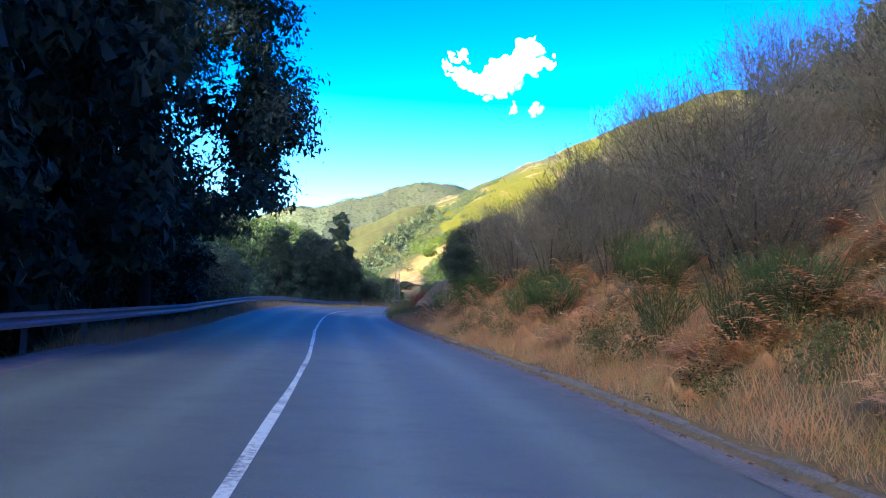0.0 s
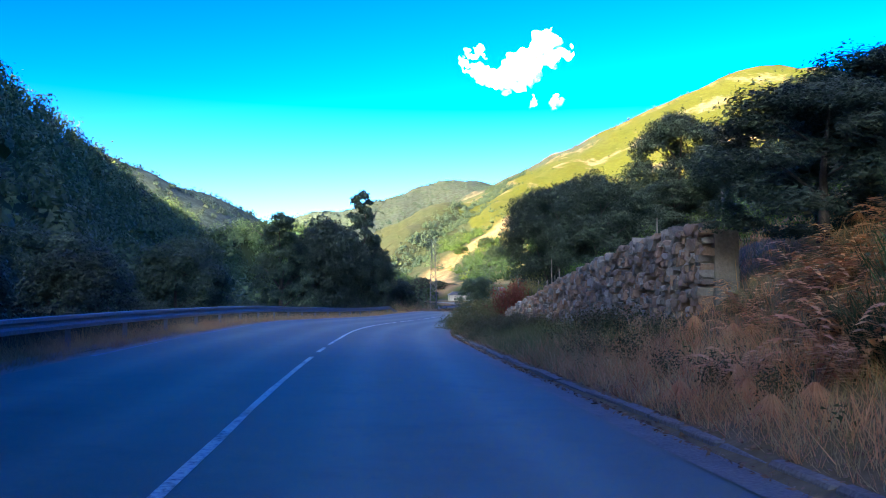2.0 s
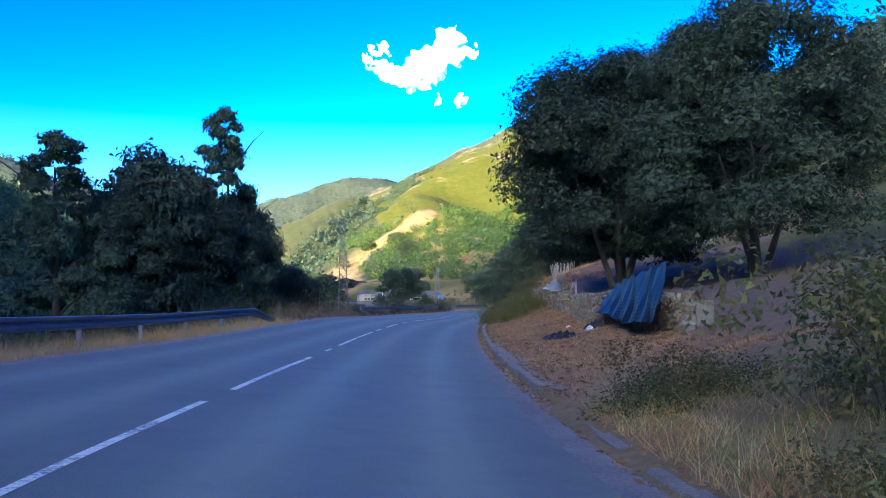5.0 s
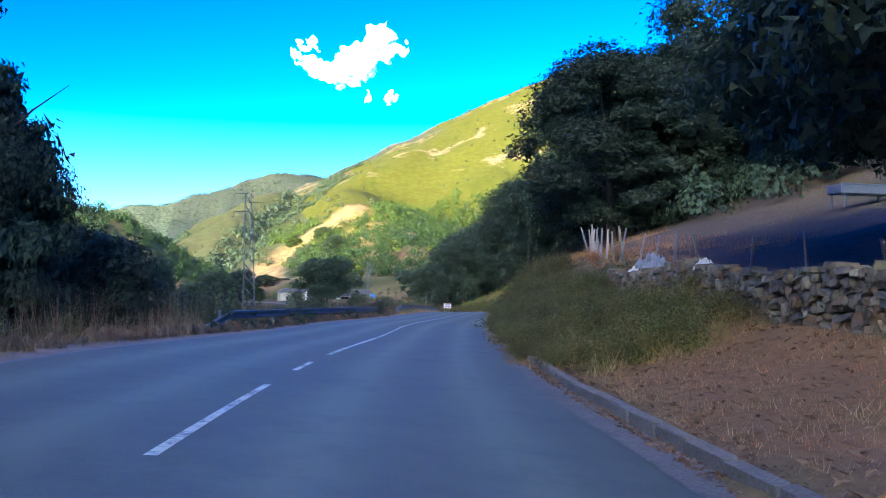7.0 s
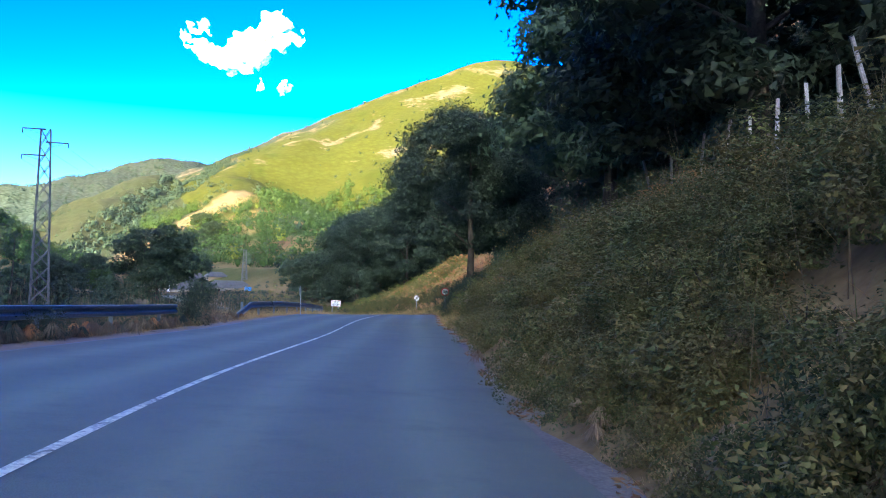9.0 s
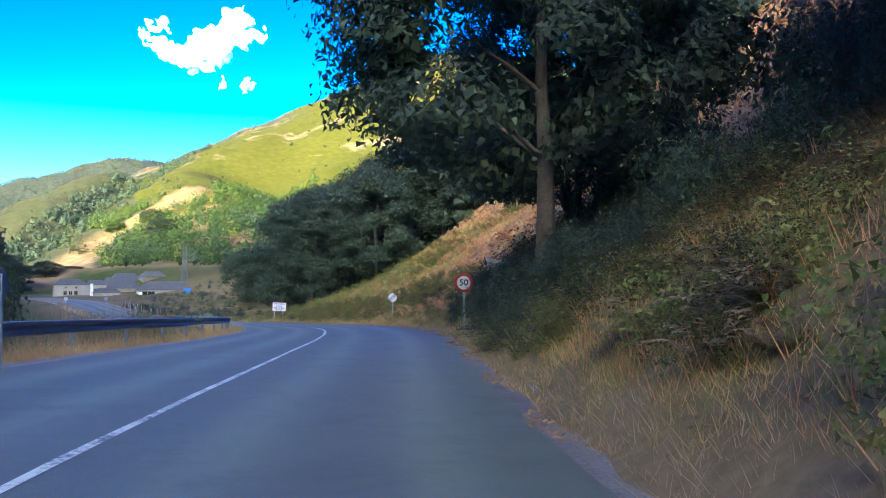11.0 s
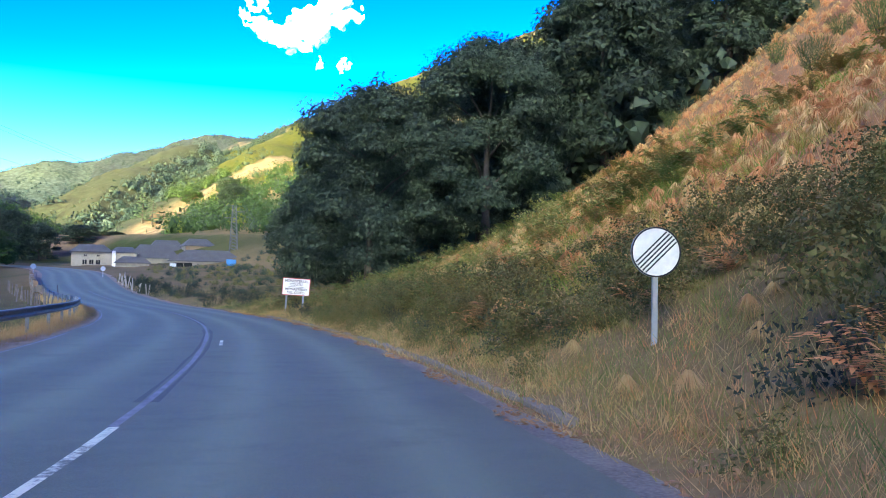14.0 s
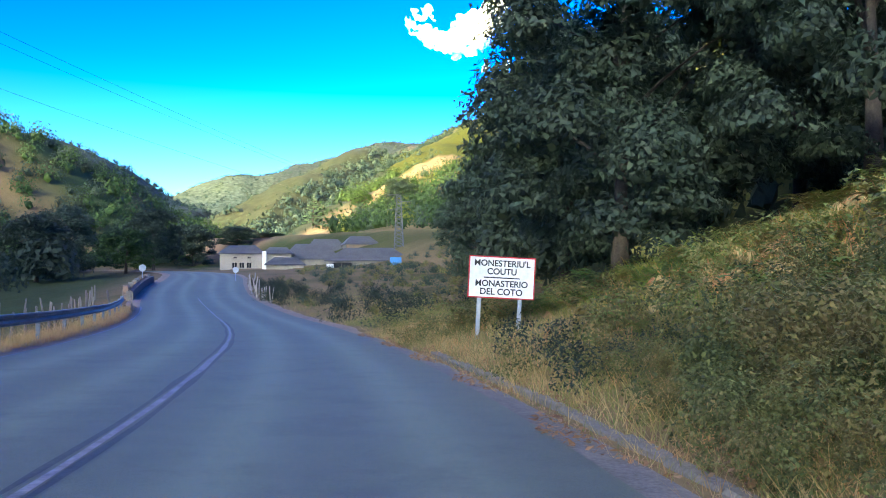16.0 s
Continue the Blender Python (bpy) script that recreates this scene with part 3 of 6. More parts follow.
# ---------------------------------------------------------------- crash barriers
def guardrail(y0, y1, d=-5.1, ramp_start=False, ramp_end=False, ground_drop=0.0):
    """A W-profile steel rail on posts along the outer edge; ends may dip into the ground."""
    sel = [i for i in range(len(ROAD)) if y0 <= ROAD[i, 1] <= y1]
    o = at_road(ROAD[sel[0], 1], d)
    top = empty("guardrail", Matrix.Translation(o), "dull galvanised crash barrier on steel posts beside the road", "guardrail", "crash barriers")
    prof = [(0.0, 0.78), (0.07, 0.765), (0.075, 0.70), (0.02, 0.655), (0.02, 0.615), (0.075, 0.57), (0.07, 0.495), (0.0, 0.48), (-0.012, 0.50), (0.05, 0.55), (0.0, 0.60), (0.0, 0.67), (0.05, 0.73), (-0.012, 0.77)]
    v, f = [], []
    n = len(prof)
    for k, i in enumerate(sel):
        y = ROAD[i, 1]
        dip = 0.0
        if ramp_start:
            dip += 0.72 * (1 - min(1, k / 5.0))
        if ramp_end:
            dip += 0.72 * (1 - min(1, (len(sel) - 1 - k) / 5.0))
        z = float(road_z(y, L_EDGE)) - 0.03 - dip
        for a, b in prof:
            p = ROAD[i, :2] + SIDE[i] * (d + a)
            v.append((p[0] - o.x, p[1] - o.y, z + b - o.z))
    for k in range(len(sel) - 1):
        for j in range(n):
            f.append((k * n + j, k * n + (j + 1) % n, (k + 1) * n + (j + 1) % n, (k + 1) * n + j))
    mesh_part("rail", v, f, M["steel"], top)
    pm = None
    for y in np.arange(y0 + (4 if ramp_start else 1), y1 - (3 if ramp_end else 0), 4.0):
        p = at_road(y, d - 0.09)
        if pm is None:
            bm = bmesh.new()
            box(bm, (0.10, 0.012, 1.25), (0, -0.035, 0.13))
            box(bm, (0.10, 0.012, 1.25), (0, 0.035, 0.13))
            box(bm, (0.012, 0.07, 1.25), (-0.045, 0, 0.13))
            post = part("post", bm, M["steel"], top)
            pm = post.data
        else:
            post = new("post", pm)
            post.parent = top
        post.location = (p.x - o.x, p.y - o.y, float(road_z(y, L_EDGE)) - o.z)
    return top


guardrail(-40, 131, ramp_end=True)
guardrail(148, 186, ramp_start=True)
guardrail(193, 330, ramp_start=True)


# ---------------------------------------------------------------- trees
def trunk_mesh(h, r, lean, limbs, seed, stems=0):
    """A tapered, slightly bent trunk with limbs that reach into the crown."""
    rr = random.Random(seed)
    pieces = []

    def tube(pts, radii, seg=7):
        v, f = [], []
        for k, (p, q) in enumerate(zip(pts, radii)):
            for j in range(seg):
                an = 2 * math.pi * j / seg
                v.append((p[0] + q * math.cos(an), p[1] + q * math.sin(an), p[2]))
            if k:
                for j in range(seg):
                    f.append([(k - 1) * seg + j, (k - 1) * seg + (j + 1) % seg, k * seg + (j + 1) % seg, k * seg + j])
        pieces.append((v, f))

    main = [(lean * (k / 6) ** 2 + rr.uniform(-.05, .05) * h * 0.1, rr.uniform(-.05, .05) * h * 0.1, h * 0.85 * k / 6 - 0.4 * (k == 0)) for k in range(7)]
    tube(main, [r * (1.35 if k == 0 else 1 - 0.14 * k) for k in range(7)])
    for j in range(stems):                 # further stems from the same foot
        a = 1.1 + 2.1 * j
        tube([(math.cos(a) * (0.12 + 0.24 * q), math.sin(a) * (0.12 + 0.24 * q), h * 0.07 * q - 0.4 * (q == 0)) for q in range(8)], [r * (1.1 - 0.12 * q) for q in range(8)])
    for _ in range(limbs):
        k = rr.randint(2, 5)
        b = main[k]
        an, ln = rr.uniform(0, 6.28), h * rr.uniform(0.18, 0.36)
        pts = [(b[0] + ln * t * math.cos(an), b[1] + ln * t * math.sin(an), b[2] + ln * (0.9 * t - 0.25 * t * t)) for t in (0, 0.35, 0.7, 1)]
        tube(pts, [r * 0.42, r * 0.3, r * 0.18, r * 0.05], 5)
    return joined(pieces)


def crown_mesh(h, radius, base, n, leaf, seed, shape="round", droop=0.0):
    """A crown of billowing boughs: each a dome of single leaves round a dark heart, with gaps between them."""
    r = np.random.default_rng(seed)
    k = 46 if shape == "round" else 38
    mid = base + 0.45 * (h - base)
    boughs = []
    for i in range(k):
        t = (i + r.uniform(0.1, 0.9)) / k
        z = base + (h - base) * (0.05 + 0.9 * t)
        if shape == "round":
            prof, s = math.sqrt(max(0.06, 1 - (2 * t - 0.8) ** 2 / 1.6)), 0.275
        elif shape == "cone":
            prof, s = 1.0 - 0.93 * t, 0.20 * (1.25 - t)
        else:
            prof, s = 0.12 + 0.85 * (1 - t) ** 0.6, 0.24 * (1.2 - 0.6 * t)
        a = i * 2.39996 + r.uniform(-0.5, 0.5)
        q = radius * prof * (0.78 if r.uniform() < 0.75 else 0.35) * r.uniform(0.85, 1.1)
        boughs.append((q * math.cos(a), q * math.sin(a), z, radius * s * r.uniform(0.7, 1.3)))
    c = np.array(boughs)
    flat = np.array([1, 1, 0.72 if shape == "round" else 0.5])
    # leaves over the outer and upper side of each bough, some on twigs that stick out
    m = int(n * 1.5)
    j = r.choice(k, m, p=c[:, 3] ** 2 / (c[:, 3] ** 2).sum())
    w = r.normal(size=(m, 3))
    w /= np.linalg.norm(w, axis=1, keepdims=True)
    outer = c[:, :3] - [0, 0, mid]
    outer /= np.linalg.norm(outer, axis=1, keepdims=True) + 1e-9
    keep = ((w * outer[j]).sum(1) > -0.35) & (w[:, 2] > -0.45)
    w, j = w[keep][:n], j[keep][:n]
    lump = 1 + 0.16 * np.sin(5 * w[:, 0] + j) * np.cos(6 * w[:, 1] + 2 * j) + 0.1 * np.sin(11 * w[:, 2] + 3 * j)
    reach = np.where(r.uniform(size=len(j)) < 0.12, r.uniform(1.0, 1.3, len(j)), r.uniform(0.72, 1.06, len(j)))
    p = c[j, :3] + w * flat * (c[j, 3] * reach * lump)[:, None]
    p[:, 2] -= droop * 0.5 * c[j, 3] * (1 - np.abs(w[:, 2])) * r.uniform(0, 1, len(j))
    lv, lf = cards(p, w + [0, 0, 0.35], leaf * r.uniform(0.5, 1.2, len(j)), 0.7, 0.55, seed, three=True)
    # inner leaves keep the sky from showing through
    many = n > 40000
    i = np.repeat(np.arange(k), 190 if many else 120)
    w2 = r.normal(size=(len(i), 3))
    w2 /= np.linalg.norm(w2, axis=1, keepdims=True)
    p2 = c[i, :3] + w2 * flat * (c[i, 3] * r.uniform(0.1, 0.72, len(i)))[:, None]
    sv, sf = cards(p2, w2, c[i, 3] * (0.19 if many else 0.24), 0.8, 0.6, seed + 1)
    return joined([(lv, lf), (sv, sf)])


LUMP = bmesh.new()
bmesh.ops.create_icosphere(LUMP, subdivisions=1, radius=1.0)
LUMP_V, LUMP_F = np.array([v.co[:] for v in LUMP.verts]), np.array([[v.index for v in f.verts] for f in LUMP.faces])
LUMP.free()
TREES = {}


def tree(kind, x, y, h, label, radius=None, z=None, turn=None, group="", seed=0):
    """A tree of one of a few kinds, copied from the first of its kind and sized to h."""
    if kind not in TREES:
        mat, shape, rad, base, n, leaf, droop = {
            "oak": ("oak", "round", 4.2, 2.2, 22000, 0.25, 0.1), "oak_b": ("oak", "round", 4.4, 1.8, 24000, 0.25, 0.2),
            "over": ("oak", "round", 4.6, 2.7, 55000, 0.17, 0.35), "dark": ("dark", "round", 4.0, 1.0, 30000, 0.22, 0.2), "chestnut": ("dark", "round", 4.6, 2.4, 30000, 0.23, 0.3),
            "tall": ("dark", "tall", 3.1, 2.2, 24000, 0.2, 0.5), "bright": ("bright", "round", 4.0, 1.2, 7000, 0.42, 0.1),
            "skirt": ("oak", "round", 4.5, 1.3, 56000, 0.17, 0.4), "low": ("oak", "round", 4.3, 0.4, 50000, 0.185, 0.3), "thick": ("dark", "round", 4.4, 1.0, 60000, 0.16, 0.3), "wood": ("oak", "round", 4.2, 0.5, 15000, 0.33, 0.3), "conifer": ("dark", "cone", 2.6, 0.8, 26000, 0.17, 0.4)}[kind]
        ob = empty("tree", Matrix(), label, "tree")
        v, f = trunk_mesh(10, 0.14 if kind == "skirt" else 0.24, 0.4, 0 if kind == "conifer" else 7, len(TREES) + 3, 3 if kind == "skirt" else 0)
        mesh_part("trunk", v, f, M["bark"], ob, smooth=True)
        v, f = crown_mesh(10, rad, base, n, leaf, len(TREES) + 21, shape, droop)
        mesh_part("crown", v, f, M[mat], ob, smooth=True)
        TREES[kind] = (ob, rad, [False])
    src, rad, used = TREES[kind]
    k = h / 10
    kr = (radius / rad) if radius else k
    z = ground_z(x, y) - 0.15 if z is None else z
    m = Matrix.Translation((x, y, z)) @ Matrix.Rotation(radians(turn if turn is not None else (x * 37 + y * 91) % 360), 4, "Z") @ Matrix.Diagonal((kr, kr, k, 1))
    if not used[0]:
        used[0] = True
        src.matrix_basis = m
        ob = src
    else:
        ob = copy_thing(src, Matrix())
        ob.matrix_basis = m
    return tagged(ob, label, "tree", group)


# kind, x, y, height of the top, radius of the crown
for kind, x, y, top, rad, label in [
    ("over", -9.6, 38.8, 17, 6.6, "tall dark broadleaf tree standing behind the crash barrier"),
    ("thick", -13.5, 34, 16, 5.5, "dense dark tree in shade beyond the barrier"), ("tall", -12.5, 29, 16, 6, "tall dark tree in shade beyond the barrier"), ("chestnut", -13.5, 20, 14, 6.5, "dense dark tree in shade beyond the barrier"),
    ("low", 6.9, 52.6, 5.6, 2.1, "tall dark shrub at the end of the dry wall"), ("low", 10.2, 55.2, 7.0, 2.7, "tall dark shrub at the end of the dry wall"),
    ("dark", -17, 42, 12, 6, "dense dark tree in shade beyond the barrier"), ("dark", -14, 9, 13, 6, "dense dark tree in shade beyond the barrier"), ("wood", -10.5, 25, 15, 5, "dense dark tree in shade beyond the barrier"), ("wood", -14, 33, 12, 5, "dense dark tree in shade beyond the barrier"), ("wood", -12, 46, 7, 4, "dense dark tree in shade beyond the barrier"), ("wood", -11, 14, 14, 5, "dense dark tree in shade beyond the barrier"),
    ("dark", -15, 52, 6, 4, "lower dark tree behind the barrier"), ("dark", -18, 64, 5, 4, "lower dark tree behind the barrier"), ("oak", -13, 72, 3.6, 2.6, "young green tree behind the barrier"),
    ("oak", -12, 58, 4.2, 2.4, "young green tree behind the barrier"), ("dark", -22, 80, 6, 5, "dark tree on the river bank"), ("dark", -24, 98, 7, 5.5, "dark tree on the river bank"),
    ("dark", -20, 116, 7, 5, "dark tree on the river bank"), ("dark", -23, 134, 9, 5.5, "dark tree on the river bank"),
    ("tall", -5.2, 160.3, 18.4, 4.2, "tall ragged tree above lower trees by the road"), ("wood", -10, 156, 13, 5.4, "broad dark tree beside the road bend"),
    ("wood", -4.0, 162, 11, 3.4, "dark tree near the road bend"), ("tall", -15, 150, 14, 5, "dark tree near the road bend"), ("wood", 0.5, 164, 4.6, 2.6, "lower dark tree near the road bend"),
    ("wood", -2, 176, 6, 4, "dark tree on the river bank"), ("thick", -9, 238, 11.0, 4.6, "dark tree on the river bank"), ("thick", -17, 234, 12.5, 5.2, "dark tree on the river bank"), ("thick", -3.5, 247, 8.6, 3.4, "dark tree on the river bank"),
    ("skirt", 17.0, 131.6, 14.5, 5.8, "spreading oak with branches over the dry wall"), ("skirt", 20.5, 124, 14.5, 5.5, "spreading oak at the field's edge"), ("skirt", 19.5, 137.5, 16, 5.5, "spreading oak at the field's edge"),
    ("low", 30, 175.4, 18, 6.5, "broad oak at the edge of the field"), ("low", 37, 178, 20, 7.5, "broad oak at the edge of the field"),
    ("low", 43, 170, 21, 7.5, "broad oak at the edge of the field"), ("low", 49, 186, 35, 9, "rounded tree high on the slope"), ("low", 38, 190, 17, 4.5, "dense low tree at the field's end"),
    ("dark", 36, 192, 20, 6, "dense dark tree at the field's end"), ("dark", 42, 200, 24, 6, "dense dark tree at the field's end"), ("chestnut", 50, 165, 25, 7, "broad oak on the slope"),
    ("wood", 34, 173, 15, 4.8, "dense low tree at the edge of the field"), ("wood", 39, 165, 16, 5, "dense low tree at the edge of the field"), ("over", 37.2, 211.2, 14.5, 5.6, "tree leaning out over the grassy bank"), ("skirt", 43.6, 219.8, 16.5, 5.2, "dark tree standing on the grassy bank"),
    ("wood", 58, 346, 12, 5, "dense dark tree on the wooded slope"), ("low", 56, 305, 16.5, 6.2, "large dense oak on the slope behind the town sign"),
    ("low", 63, 299, 19, 6, "dense oak on the wooded slope"), ("low", 67, 311, 22, 6.5, "dense oak on the wooded slope"), ("wood", 73, 300, 25, 6, "dense oak on the wooded slope"),
    ("wood", 58, 322, 17, 6, "dense oak on the wooded slope"), ("wood", 66, 332, 21, 7, "dense oak on the wooded slope"), ("wood", 80, 312, 30, 7, "dense oak on the wooded slope"),
    ("wood", 76, 325, 27, 7, "dense oak on the wooded slope"), ("wood", 90, 322, 36, 7, "dense oak on the wooded slope"), ("wood", 84, 300, 31, 6, "dense oak on the wooded slope"),
    ("conifer", 100, 300, 48, 5, "dark conifer on the skyline"), ("conifer", 106, 306, 50, 5, "dark conifer on the skyline"),
    ("conifer", 5.2, 259, 10.6, 2.6, "dark pointed tree beside the pylon"), ("conifer", 7.4, 262, 9.4, 2.4, "dark pointed tree beside the pylon"), ("conifer", 28, 713, 48, 6, "dark conifer beside the bare track"), ("conifer", 33, 706, 43, 5, "dark conifer beside the bare track"), ("bright", 52.5, 728, 49, 6, "yellow-green tree beside the bare track"), ("wood", 67, 611, 41, 7, "dark bushy tree on the hillside"), ("wood", 69.8, 702, 54, 7, "dark bushy tree on the hillside"), ("dark", 19, 240, 8.3, 5, "rounded dark tree in the valley"),
    ("wood", 62, 345, 14, 5, "dense oak above the village"), ("dark", 72, 350, 20, 6, "dense oak above the village"), ("wood", 60, 370, 12, 5, "oak above the village"),
    ("dark", -2, 372, 9, 5, "dark tree on the river bank"), ("wood", 6, 386, 10, 5, "tree on the river bank"), ("dark", -12, 360, 9, 5, "dark tree on the river bank"), ("bright", 14, 398, 9, 4, "sunlit tree by the village road"),
    ("wood", 14, 452, 13, 4.5, "willowy tree beyond the village road"), ("wood", 21, 466, 14, 4.5, "willowy tree beyond the village road"), ("dark", 27, 474, 13, 4.5, "willowy tree beyond the village road"), ("dark", 6, 446, 12, 4.5, "willowy tree beyond the village road"), ("low", -6.8, 157, 10.5, 4.0, "solid dark tree below the ragged one"), ("low", -3.2, 160.5, 9.0, 3.0, "solid dark tree below the ragged one"), ("low", -11, 153, 10, 4.2, "solid dark tree below the ragged one"), ("wood", -8.5, 158.5, 12.5, 4.6, "solid dark tree below the ragged one"), ("wood", 2, 410, 13, 5, "tree on the river bank"), ("oak_b", 12, 425, 14, 5, "tree on the river bank"),
]:
    tree(kind, x, y, top - ground_z(x, y), label, rad)


# ---------------------------------------------------------------- undergrowth
def blades(p, height, width, lean, seed):
    """Grass blades: a narrow tapering strip for each foot point."""
    r = np.random.default_rng(seed)
    n = len(p)
    a = r.uniform(0, 2 * math.pi, n)
    h = height * r.uniform(0.5, 1.3, n)
    side = np.stack([np.cos(a), np.sin(a), 0 * a], 1) * (width * r.uniform(0.6, 1.4, n))[:, None] * 0.5
    b = r.uniform(0, 2 * math.pi, n)
    out = np.stack([np.cos(b), np.sin(b), 0 * b], 1) * (h * lean * r.uniform(0.1, 1.0, n))[:, None]
    up = np.stack([0 * h, 0 * h, h], 1)
    v = np.stack([p - side * 1.3, p + side * 1.3, p + out + up], 1).reshape(-1, 3)
    return v, np.arange(3 * n).reshape(-1, 3)


def sward(name, material, label, zones, height, width, lean, seed):
    """Grass over stretches (station from, to, distance from, to, how many feet), tufted."""
    r = np.random.default_rng(seed)
    pts, hs = [], []
    for y0, y1, d0, d1, n, hk in zones:
        n = int(n * 3.0)
        m = max(1, n // 9)
        cy, cd = r.uniform(y0, y1, m), r.uniform(d0, d1, m)
        k = r.integers(0, m, n)
        y, d = cy[k] + r.normal(0, 0.16, n), np.clip(cd[k] + r.normal(0, 0.16, n), min(d0, d1), max(d0, d1))
        i = np.abs(ROAD[None, ::1, 1] - y[:, None]).argmin(1)
        fy = (y - ROAD[i, 1])[:, None] * TANG[i]
        q = ROAD[i, :2] + SIDE[i] * d[:, None] + fy
        pts.append(q)
        hs.append(hk * (0.35 + 1.1 * r.uniform(0, 1, m) ** 1.5)[k])
    q, hk = np.concatenate(pts), np.concatenate(hs)
    z, _ = land(q[:, 0], q[:, 1])
    v, f = blades(np.c_[q, z - 0.03], height * hk, width, lean, seed)
    return tagged(mesh_part(name, v, f, material), label, "grass", kind="stuff")


sward("dry_grass", M["drygrass"], "tall straw-coloured dry grass on the verges", [
    (-12, 100, 4.72, 5.4, 7000, 0.6), (140, 190, 4.35, 5.4, 2600, 0.5), (190, 300, 4.35, 5.4, 13000, 0.55), (-12, 58, 4.7, 6.6, 9000, 0.8), (-12, 58, 6.4, 12, 5000, 0.9), (52, 100, 4.8, 8.0, 4500, 0.55), (103, 142, 4.9, 9.5, 7000, 0.26), (140, 190, 5.0, 9.5, 900, 0.8),
    (186, 232, 4.9, 12, 6000, 0.6), (225, 300, 4.9, 8.5, 7000, 0.75), (225, 300, 8, 26, 8000, 0.6), (138, 152, 4.9, 8.2, 1300, 1.2), (64, 78, 4.8, 6.6, 2500, 0.6), (295, 345, 4.8, 12, 3500, 0.6),
    (20, 131, -5.9, -4.3, 22000, 0.7), (131, 200, -6.6, -4.5, 4000, 0.5), (193, 330, -6.0, -4.3, 22000, 0.6), (-10, 30, -6.5, -4.6, 700, 0.3), (20, 131, -5.75, -5.15, 9000, 1.0), (193, 330, -5.75, -5.15, 9000, 0.9)], 0.42, 0.0075, 1.35, 5)
sward("dead_fern", M["redgrass"], "rusty dead fern and grass on the bank", [
    (-12, 58, 4.7, 7.5, 15000, 0.8), (-12, 60, 7.5, 15, 6500, 0.9), (103, 142, 5.0, 9.5, 5000, 0.2), (150, 190, 9, 14, 2500, 0.7), (186, 212, 5, 15, 8000, 0.8),
    (218, 292, 11, 34, 14000, 0.75), (240, 300, 4.9, 7, 1800, 0.5)], 0.45, 0.010, 0.9, 6)
sward("green_grass", M["greengrass"], "green grass and weeds on the verges", [
    (-12, 58, 5.2, 10, 3500, 0.8), (52, 100, 4.8, 8.2, 6000, 0.6), (138, 190, 5.0, 10, 1600, 0.7), (138, 152, 4.9, 8.2, 1500, 0.9), (190, 300, 4.4, 5.6, 8000, 0.5), (54, 78, 4.8, 7.0, 8000, 0.7), (100, 190, 16, 48, 9000, 0.6), (186, 232, 5.0, 13, 14000, 0.75), (225, 310, 5.0, 10, 15000, 0.75),
    (262, 300, 9, 22, 7000, 0.9), (20, 200, -9, -5.3, 5000, 0.6), (200, 330, -9, -5.3, 2500, 0.5), (300, 345, 5, 14, 2500, 0.6)], 0.45, 0.009, 1.15, 8)

sward("fern", M["fern"], "yellow-green fern turning orange on the slope", [(258, 300, 8, 16, 13000, 0.9), (266, 300, 13, 26, 12000, 0.9)], 0.42, 0.022, 1.5, 9)


